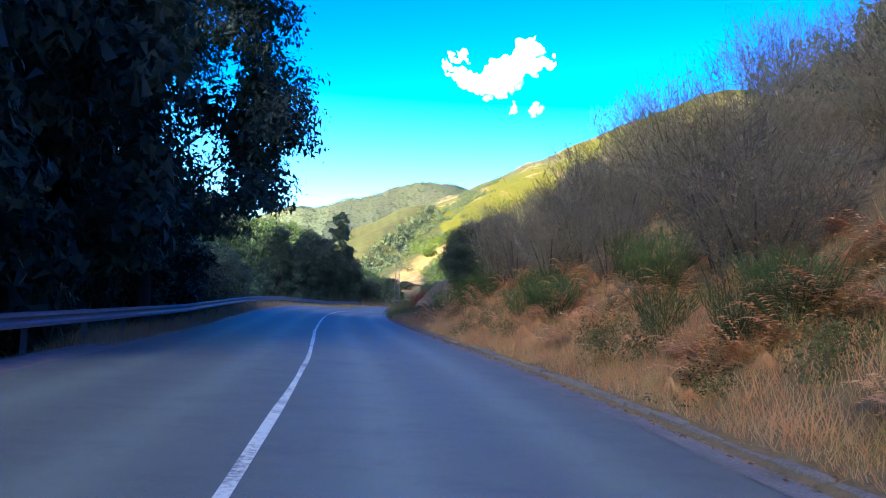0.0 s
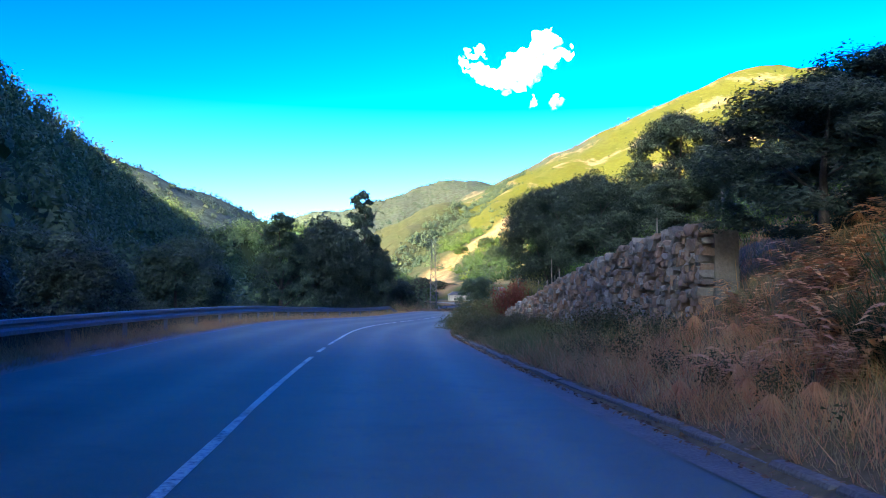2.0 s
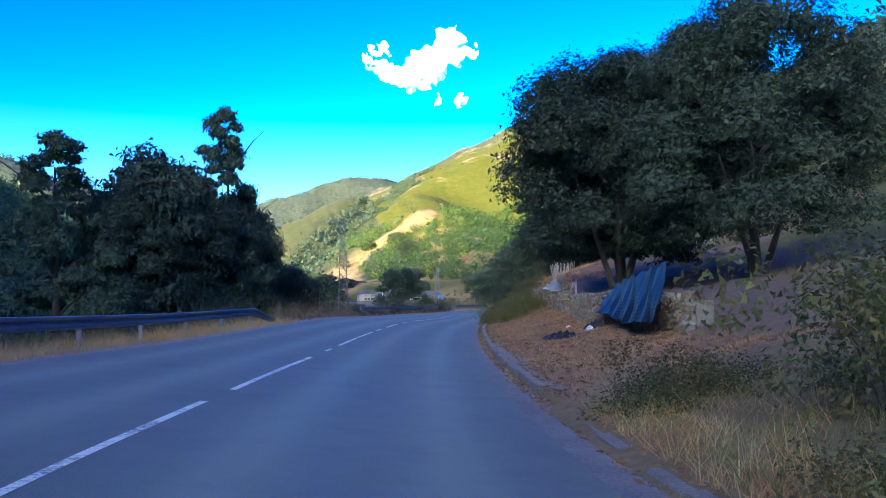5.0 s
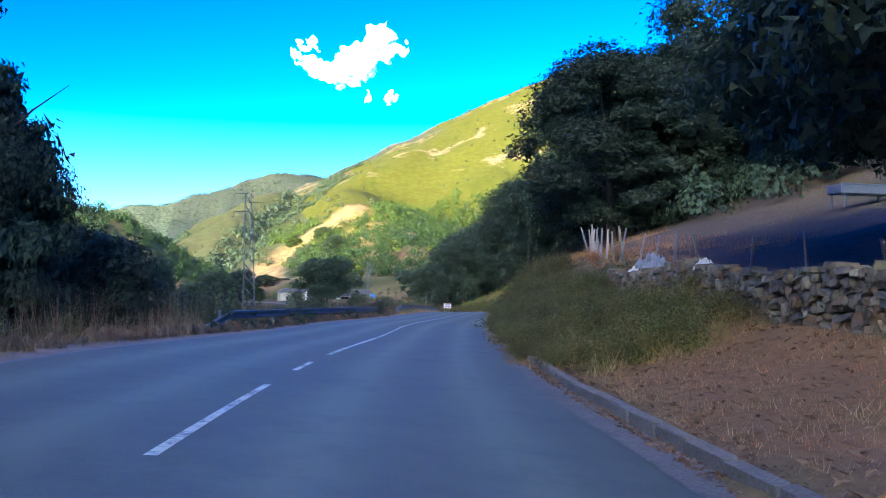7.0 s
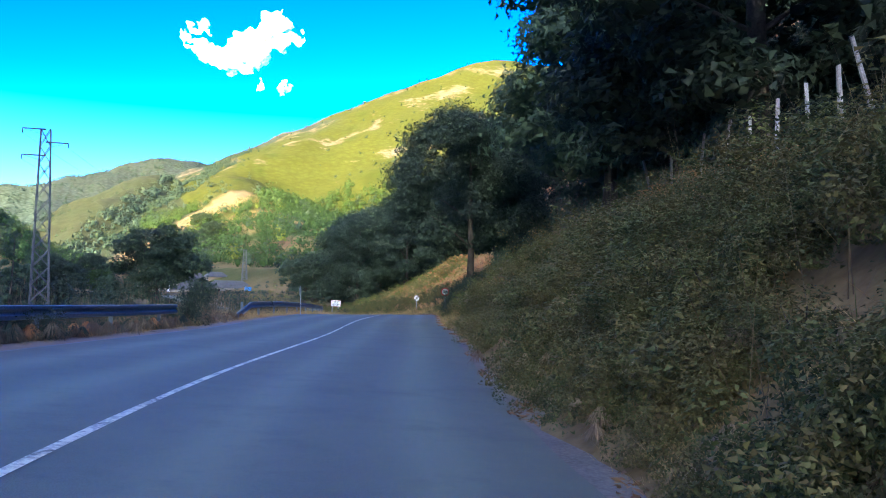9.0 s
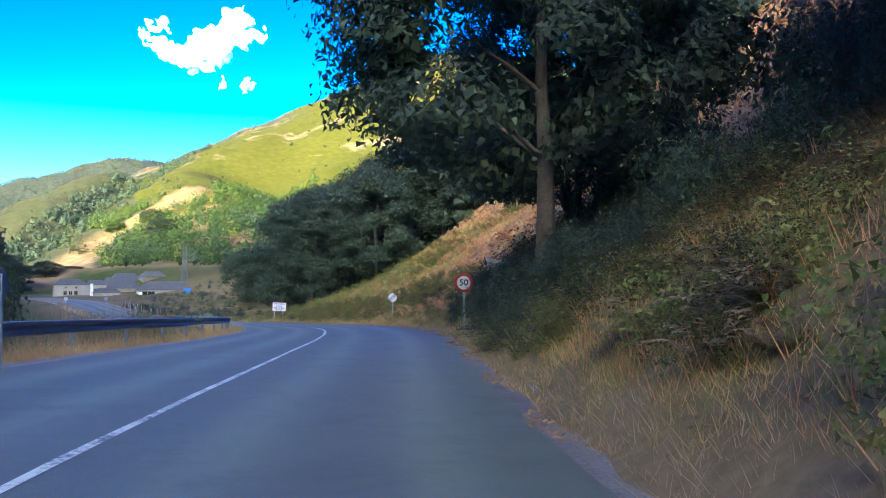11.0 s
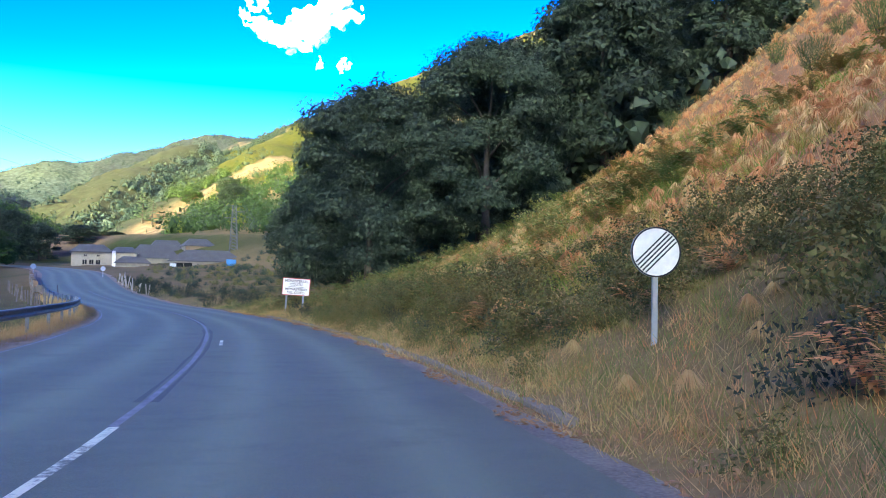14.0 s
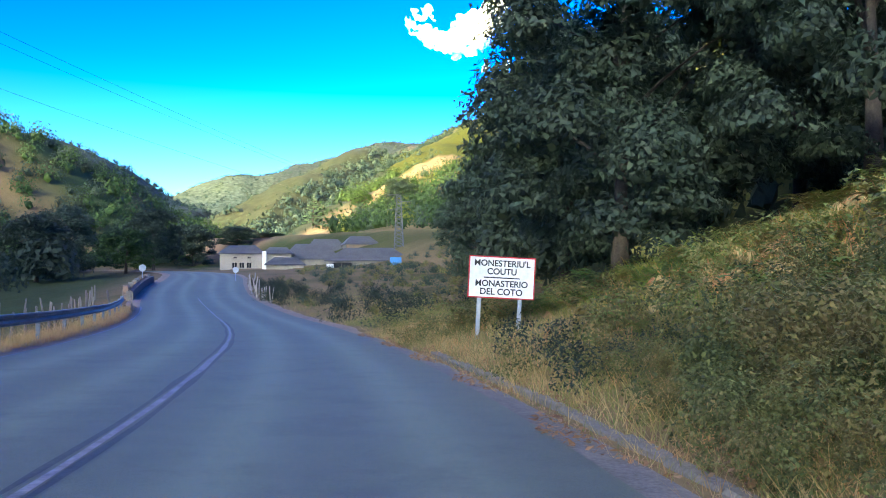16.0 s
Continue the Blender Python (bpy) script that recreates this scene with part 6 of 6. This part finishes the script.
# a metal hay trough on the field
def trough(x, y, turn):
    s = empty("feed_trough", Matrix.Translation((x, y, ground_z(x, y))) @ Matrix.Rotation(radians(turn), 4, "Z"), "galvanised metal cattle trough on the dry field", "trough")
    bm = bmesh.new()
    for sy in (-1, 1):
        box(bm, (3.2, 0.03, 0.38), (0, sy * 0.4, 0.72), bevel=0.01)
        box(bm, (3.2, 0.09, 0.06), (0, sy * 0.4, 0.93), bevel=0.01)
    box(bm, (3.14, 0.76, 0.03), (0, 0, 0.54))
    for sx in (-1, 1):
        box(bm, (0.03, 0.76, 0.38), (sx * 1.58, 0, 0.74))
    part("tray", bm, M["signgrey"], s)
    for sx in (-1.4, 1.4):
        for sy in (-0.36, 0.36):
            part("leg", rod(bmesh.new(), (sx, sy, -0.1), (sx * 0.97, sy * 0.95, 0.6), 0.035, seg=6), M["steel"], s)
    return s


trough(33, 156, 8)

# paved strip behind the kerb
paving = tagged(ribbon("paving", R_EDGE + 0.58, R_EDGE + 1.7, M["verge"], 103, 119, lift=0.10, cols=3), "strip of worn grey paving setts", "paving", kind="structure")
setts = []
for k in range(3):
    me = bpy.data.meshes.new("sett")
    bm = box(bmesh.new(), (0.20, 0.36, 0.08), bevel=0.012)
    bm.to_mesh(me)
    bm.free()
    me.materials.append(M["concrete"])
    setts.append(me)
for j in range(5):
    for y in np.arange(103.2 + 0.2 * (j % 2), 118.5, 0.39):
        p = at_road(y, R_EDGE + 0.70 + 0.215 * j)
        i = np.abs(ROAD[:, 1] - y).argmin()
        ob = new("sett", setts[rb.randrange(3)])
        ob.parent = paving
        ob.matrix_basis = Matrix.Translation((p.x, p.y, p.z + 0.10 + rb.uniform(-.008, .008))) @ Matrix.Rotation(-math.atan2(TANG[i, 0], TANG[i, 1]), 4, "Z")
M["faded"] = speckled("almost worn-off white paint", (0.12, 0.12, 0.125), (0.34, 0.34, 0.34), 2.5, 12, 0.8, 0.1, 0.004)
gutter = tagged(ribbon("gutter", R_EDGE - 0.05, R_EDGE + 0.44, M["concrete"], 1, 190, lift=0.012, wobble=0.03, cols=3, seed=12), "pale dusty gutter between asphalt and kerb", "gutter", kind="structure")
tagged(ribbon("gutter", R_EDGE - 0.05, R_EDGE + 0.3, M["concrete"], 190, 300, lift=0.012, wobble=0.015, cols=3, seed=13), "pale dusty gutter between asphalt and kerb", "gutter", kind="structure")
tagged(ribbon("road_marking", -0.045, 0.045, M["faded"], 250, 340, lift=0.006, wobble=0.015, seed=16), "almost worn-off white middle line", "road marking", kind="structure")
edge = tagged(ribbon("road_marking", L_EDGE + 0.06, L_EDGE + 0.12, M["faded"], 55, 330, lift=0.006, wobble=0.02, seed=15), "worn white edge line", "road marking", kind="structure")
M["tar"] = speckled("dark tar seam", (0.06, 0.062, 0.05), (0.10, 0.104, 0.085), 3, 40, 0.7, 0.2, 0.004)
for da, db in ((-0.14, -0.07), (0.07, 0.15)):
    tagged(ribbon("tar_seam", da, db, M["tar"], 252, 312, lift=0.005, wobble=0.025, seed=31), "dark tar seam along the middle line", "tar seam", kind="structure")
tick = tagged(ribbon("road_marking", 0.38, 0.47, M["paint"], 263.6, 266.0, lift=0.006), "short white tick beside the middle line", "road marking", kind="structure")

# ---------------------------------------------------------------- woods on the slopes
def woods(name, mat, label, spots, leaves, leaf, seed, tall=1.25, core=True):
    """Many small trees in one mass: each a lumpy heart and a cloud of leaves over its foot."""
    r = np.random.default_rng(seed)
    q = np.asarray(spots, float)
    m, s = len(q), q[:, 2]
    foot = np.c_[q[:, :2], sheet_z(q[:, 0], q[:, 1]) + s * 0.45]
    w = r.normal(size=(m, leaves, 3))
    w /= np.linalg.norm(w, axis=2, keepdims=True)
    w[..., 2] = np.abs(w[..., 2]) * 1.15 - 0.25
    lump = 1 + 0.28 * np.sin(w[..., :1] * 5 + q[:, None, :1]) * np.cos(w[..., 1:2] * 4 + q[:, None, 1:2])
    size = s[:, None, None] * [1, 1, tall]
    p = foot[:, None] + w * r.uniform(0.6, 1.08, (m, leaves, 1)) * lump * size
    v, f = cards(p.reshape(-1, 3), w.reshape(-1, 3) + [0, 0, 0.4], np.repeat(leaf * s * 1.2, leaves), 0.9, 0.7, seed, three=True)
    if core:
        cv = foot[:, None] + LUMP_V[None] * r.uniform(0.15, 0.45, (m, len(LUMP_V), 1)) * size * [1, 1, 0.9]
        cf = (LUMP_F[None] + (np.arange(m) * len(LUMP_V))[:, None, None]).reshape(-1, 3)
        v, f = np.concatenate([v, cv.reshape(-1, 3)]), np.concatenate([f, cf + len(v)])
    return tagged(mesh_part(name, v, f, M[mat]), label, "woods", kind="stuff")


def strewn(n, x0, x1, y0, y1, s0, s1, keep, seed):
    r = np.random.default_rng(seed)
    x, y, s = r.uniform(x0, x1, n), r.uniform(y0, y1, n), r.uniform(s0, s1, n)
    z, d = land(x, y)
    ok = keep(x, y, z, d, fbm(x, y, 55, 3, 31), r.uniform(0, 1, n))
    return np.stack([x, y, s], 1)[ok]


# leaf colour shifted to blue, so the haze of distance sits in it
M["farleaf"] = leafy("haze-blued distant woods", [(0.012, 0.026, 0.026), (0.02, 0.038, 0.034), (0.032, 0.052, 0.04)], 0.0)
HOMES = lambda x, y: (x > 18) & (x < 60) & (y > 395) & (y < 452)  # noqa: E731
M["rust"] = leafy("yellowing leaves", [(0.08, 0.105, 0.018), (0.12, 0.14, 0.022), (0.16, 0.165, 0.028)])
woods("slope_woods", "darkwood", "dense dark woods on the shaded valley side", strewn(1700, -170, -24, -10, 520, 2.6, 6.5, lambda x, y, z, d, n, u: (d < -26) & (z < 150), 41), 110, 0.15, 42, 1.4)
woods("slope_woods", "oak", "mixed woods and scrub on the slope above the road", strewn(2600, 70, 190, 0, 420, 1.5, 4.0, lambda x, y, z, d, n, u: (d > 27) & ((n > -0.4) | (y > 190)) & ~((y > 205) & (y < 296) & (x < 92)), 43), 50, 0.24, 44)
woods("slope_woods", "oak", "oaks and scrub on the slope above the field", strewn(900, 24, 72, 60, 212, 1.0, 2.6, lambda x, y, z, d, n, u: (d > 22) & ((n > 0.1) | ((y > 180) & (d < 42))) & ~((y > 112) & (y < 166) & (d < 34)), 64), 260, 0.15, 65, 1.25, False)
woods("slope_woods", "dark", "dark undergrowth beneath the oaks", strewn(120, 20, 56, 164, 212, 1.0, 2.2, lambda x, y, z, d, n, u: (d > 11.5) & (d < 32), 66), 420, 0.12, 67, 1.25, False)
woods("hill_woods", "bright", "sunlit yellow-green trees on the lower hillside", strewn(3200, 40, 330, 400, 1000, 2.2, 5.0, lambda x, y, z, d, n, u: (z > 5) & (z < 66) & (n > -0.6) & (d > 14) & ~HOMES(x, y) & (off_track(x, y) > 14) & (np.hypot(x - 78, y - 505) > 14), 45), 80, 0.15, 46)
woods("hill_woods", "bright", "belt of yellow-green trees below the pasture", strewn(5200, 110, 420, 700, 1160, 3.0, 6.5, lambda x, y, z, d, n, u: (z > 55) & (z < 62 + 0.3 * (x - 90) + 14 * n) & (n > -0.55) & (u < 0.75), 85), 36, 0.24, 86)
woods("hill_woods", "oak", "darker trees within the belt below the pasture", strewn(1600, 110, 420, 700, 1160, 3.0, 6.0, lambda x, y, z, d, n, u: (z > 55) & (z < 56 + 0.28 * (x - 90)) & (n < 0.2) & (u < 0.6), 87), 36, 0.24, 88)
woods("hill_woods", "bright", "dense green trees on the knoll across the river", strewn(900, -100, 12, 448, 650, 1.8, 3.6, lambda x, y, z, d, n, u: (z > 2) & (u < 0.75), 89), 110, 0.15, 90)
woods("hill_woods", "oak", "darker trees on the knoll across the river", strewn(420, -100, 12, 448, 650, 1.8, 3.6, lambda x, y, z, d, n, u: (z > 2) & (u < 0.8), 91), 110, 0.15, 92)
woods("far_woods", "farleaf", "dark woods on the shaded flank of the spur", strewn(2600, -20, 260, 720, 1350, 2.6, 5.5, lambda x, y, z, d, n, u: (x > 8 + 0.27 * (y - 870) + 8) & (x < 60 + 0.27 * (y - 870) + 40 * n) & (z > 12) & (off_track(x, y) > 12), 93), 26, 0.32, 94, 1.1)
woods("hill_woods", "oak", "darker trees on the lower hillside", strewn(1800, 40, 400, 400, 1100, 2.2, 5.5, lambda x, y, z, d, n, u: (z > 5) & (z < 90) & (n < 0.1) & (n > -0.45) & (d > 14) & (u < 0.7) & ~HOMES(x, y) & (off_track(x, y) > 14) & (np.hypot(x - 78, y - 505) > 12), 47), 80, 0.15, 48)
woods("hill_woods", "rust", "single yellowing trees on the hillside", strewn(150, 40, 300, 450, 900, 2.5, 5.0, lambda x, y, z, d, n, u: (z > 5) & (z < 66) & (u < 0.5), 68), 90, 0.16, 69)
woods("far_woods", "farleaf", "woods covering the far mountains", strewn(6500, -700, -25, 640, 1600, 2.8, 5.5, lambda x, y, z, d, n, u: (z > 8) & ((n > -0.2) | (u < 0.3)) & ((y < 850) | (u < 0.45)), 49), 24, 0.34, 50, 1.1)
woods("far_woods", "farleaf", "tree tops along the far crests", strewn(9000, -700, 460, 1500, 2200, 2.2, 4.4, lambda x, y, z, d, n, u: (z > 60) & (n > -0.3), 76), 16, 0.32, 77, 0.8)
woods("valley_woods", "oak", "green trees along the river below the village", strewn(600, -150, 14, 330, 760, 2.2, 4.8, lambda x, y, z, d, n, u: (d < -14) & (z < 70) & (n > -0.5), 51), 170, 0.16, 52, 1.25, False)
woods("valley_woods", "bright", "sunlit trees on the hill across the river", strewn(1500, -150, 0, 400, 760, 2.2, 4.6, lambda x, y, z, d, n, u: (d < -20) & (z > 3) & (z < 70) & (n > -0.4), 70), 60, 0.2, 71)
woods("village_shrubs", "oak", "bushes and small trees between the village and the road", strewn(150, 40, 66, 322, 405, 0.35, 0.8, lambda x, y, z, d, n, u: (d > 6) & (n > -0.5), 72), 220, 0.12, 73, 1.0)
woods("village_shrubs", "bramble", "olive scrub below the village", strewn(220, 38, 64, 300, 405, 0.35, 0.7, lambda x, y, z, d, n, u: (d > 6), 74), 160, 0.14, 75, 0.8)
woods("spur_bushes", "oak", "low bushes on the grassy spur", strewn(900, -40, 110, 640, 1250, 0.8, 2.4, lambda x, y, z, d, n, u: (z > 8) & (n > -0.1) & (u < 0.6) & (off_track(x, y) > 12), 78), 16, 0.28, 79, 1.0)
woods("bushy_pasture", "oak", "scattered bushes on the pasture", strewn(700, 100, 700, 600, 1500, 1.2, 3.4, lambda x, y, z, d, n, u: (z > 60) & (u < 0.4), 53), 24, 0.3, 54)



def tufts(name, mat, label, n, y0, y1, d0, d1, k0, k1, seed):
    """Tussocks: a dozen stiff blades spread from one foot."""
    r = np.random.default_rng(seed)
    y, d, k = r.uniform(y0, y1, n), r.uniform(d0, d1, n), r.uniform(k0, k1, n)
    i = np.abs(ROAD[None, :, 1] - y[:, None]).argmin(1)
    q = ROAD[i, :2] + SIDE[i] * d[:, None] + r.normal(0, 0.4, (n, 2))
    foot = np.repeat(np.c_[q, sheet_z(q[:, 0], q[:, 1]) - 0.04], 16, 0)
    k = np.repeat(k, 16)
    foot[:, :2] += r.normal(0, 0.12, (len(k), 2)) * k[:, None] * 2
    v, f = blades(foot, k, 0.02, 1.0, seed)
    return tagged(mesh_part(name, v, f, M[mat]), label, "grass", kind="stuff")


def mounds(name, mat, label, n, y0, y1, d0, d1, k0, k1, seed, m=56, wide=0.011):
    """Drooping tussocks: many blades bent over a low dome."""
    r = np.random.default_rng(seed)
    y, d, k = r.uniform(y0, y1, n), d0 + (d1 - d0) * r.uniform(0, 1, n) ** 1.4, r.uniform(k0, k1, n)
    i = np.abs(ROAD[None, :, 1] - y[:, None]).argmin(1)
    q = ROAD[i, :2] + SIDE[i] * d[:, None] + r.normal(0, 0.12, (n, 2))
    top = np.repeat(np.c_[q, sheet_z(q[:, 0], q[:, 1])], m, 0)
    k = np.repeat(k, m)
    a, w = r.uniform(0, 6.283, len(k)), r.uniform(0.2, 1.0, len(k))
    out = np.stack([np.cos(a), np.sin(a), 0 * a], 1)
    side = np.stack([-np.sin(a), np.cos(a), 0 * a], 1) * wide
    start = top + out * (k * w * 0.35)[:, None] + np.array([0, 0, 1.0]) * (k * (1.05 - 0.4 * w**2))[:, None]
    end = top + out * (k * (w * 0.75 + 0.25))[:, None] + np.array([0, 0, 1.0]) * (k * r.uniform(0.0, 0.45, len(k)))[:, None]
    v = np.stack([start - side, start + side, end], 1).reshape(-1, 3)
    return tagged(mesh_part(name, v, np.arange(len(v)).reshape(-1, 3), M[mat]), label, "grass", kind="stuff")


mounds("tussocks", "drygrass", "pale drooping tussocks on the dry slope", 2200, 218, 290, 9.5, 62, 0.25, 0.6, 63)
mounds("tussocks", "redgrass", "rusty drooping tussocks on the dry slope", 1800, 218, 290, 9.5, 62, 0.25, 0.55, 65)
mounds("tussocks", "drygrass", "pale drooping tussocks on the verge", 80, 226, 300, 5.0, 8.5, 0.18, 0.32, 67, 150, 0.004)
mounds("tussocks", "redgrass", "rusty drooping tussocks on the bank", 200, -8, 52, 5.0, 10, 0.2, 0.36, 69, 150, 0.004)
tufts("tussocks", "redgrass", "rusty tussocks of heath on the dry slope", 2600, 216, 292, 9, 62, 0.3, 0.7, 61)
tufts("tussocks", "drygrass", "straw-coloured tussocks on the dry slope", 1600, 214, 285, 9, 62, 0.25, 0.6, 62)

mounds("dry_weeds", "weed", "brown dry weeds crowding the foot of the crash barrier", 620, 133, 196, -4.75, -6.4, 0.2, 0.48, 81, 130, 0.005)
mounds("dry_weeds", "redgrass", "rusty dead fern under the crash barrier", 70, 148, 186, -5.0, -5.9, 0.25, 0.45, 82, 130, 0.005)
mounds("dry_weeds", "oak", "dark green weeds under the crash barrier", 110, 150, 188, -4.9, -6.2, 0.2, 0.5, 83, 130, 0.006)
mounds("dry_weeds", "weed", "brown dry weeds at the foot of the bramble bank", 150, 146, 192, 4.5, 5.6, 0.15, 0.35, 86, 120, 0.005)
sward("dry_weeds", M["weed"], "tall brown weed stalks behind the crash barrier", [(133, 222, -9.5, -5.6, 13000, 1.15), (56, 131, -9, -6.0, 3500, 0.9)], 1.15, 0.008, 0.35, 84)
sward("dry_weeds", M["weed"], "dry stalks among the brambles", [(143, 190, 4.8, 8.5, 700, 1.0)], 1.25, 0.006, 0.6, 85)

# ---------------------------------------------------------------- cloud
M["cloud"] = plain("white cloud", (0.95, 0.95, 0.95), 1.0)
# added glow keeps the cloud's shaded underside white
glow = M["cloud"].node_tree.nodes["Principled BSDF"]
glow.inputs["Emission Color"].default_value, glow.inputs["Emission Strength"].default_value = (1, 1, 1, 1), 0.45
rc = random.Random(12)
puffs = [(-92, 0, 6), (-86, 12, 6), (-74, -12, 8), (-62, -16, 7), (-66, 14, 9), (-50, 22, 13), (-34, 34, 14), (-16, 38, 13), (4, 38, 13), (20, 28, 13), (-8, 16, 17), (14, 4, 17), (30, -10, 17), (28, 12, 13), (46, -32, 14), (58, -42, 10), (66, -28, 11), (62, -6, 12), (82, -8, 8), (94, -10, 5), (72, 70, 6), (66, 77, 4), (32, 76, 3)]
bm = bmesh.new()
for px, py, pr in puffs:
    for _ in range(14 if pr > 10 else 7):
        a, q = rc.uniform(0, 6.28), pr * rc.uniform(0.2, 1.0)
        bmesh.ops.create_icosphere(bm, subdivisions=2, radius=pr * rc.uniform(0.12, 0.5) * 2.6, matrix=Matrix.Translation(((px + q * math.cos(a)) * 2.6, rc.uniform(-40, 40), -(py + q * 0.8 * math.sin(a)) * 2.6)))
for v in bm.verts:
    v.co += Vector((noise.noise(v.co / 22), noise.noise(v.co / 22 + Vector((7, 0, 0))), noise.noise(v.co / 22 + Vector((0, 9, 0))))) * 20
cloud = part("cloud", bm, M["cloud"], smooth=True)
thin, tn, tl, tb = nodes_of("thin cloud edge")
tb.inputs["Base Color"].default_value, tb.inputs["Roughness"].default_value = (0.95, 0.95, 0.95, 1), 1.0
# the thin edge gets the same added glow
tb.inputs["Emission Color"].default_value, tb.inputs["Emission Strength"].default_value, tb.inputs["Alpha"].default_value = (1, 1, 1, 1), 0.4, 0.07
bm = bmesh.new()
for px, py, pr in puffs:
    for _ in range(18 if pr > 10 else 7):
        a, q = rc.uniform(0, 6.28), (pr + 2) * rc.uniform(0.6, 1.2)
        bmesh.ops.create_icosphere(bm, subdivisions=2, radius=(2 + pr * rc.uniform(0.1, 0.35)) * 2.6, matrix=Matrix.Translation(((px + q * math.cos(a)) * 2.6, rc.uniform(-60, 60), -(py + q * 0.8 * math.sin(a)) * 2.6)))
for v in bm.verts:
    v.co += Vector((noise.noise(v.co / 22), noise.noise(v.co / 22 + Vector((7, 0, 0))), noise.noise(v.co / 22 + Vector((0, 9, 0))))) * 22
part("wisp", bm, thin, cloud, smooth=True)
caz, cel, cdist = radians(8.0), radians(16.3), 4000
cloud.matrix_basis = Matrix.Translation((cdist * math.sin(caz) * math.cos(cel) + 20, cdist * math.cos(caz) * math.cos(cel) + 130, cdist * math.sin(cel))) @ Matrix.Rotation(-caz, 4, "Z")
tagged(cloud, "small bright white cloud in a clear sky", "cloud", kind="structure")
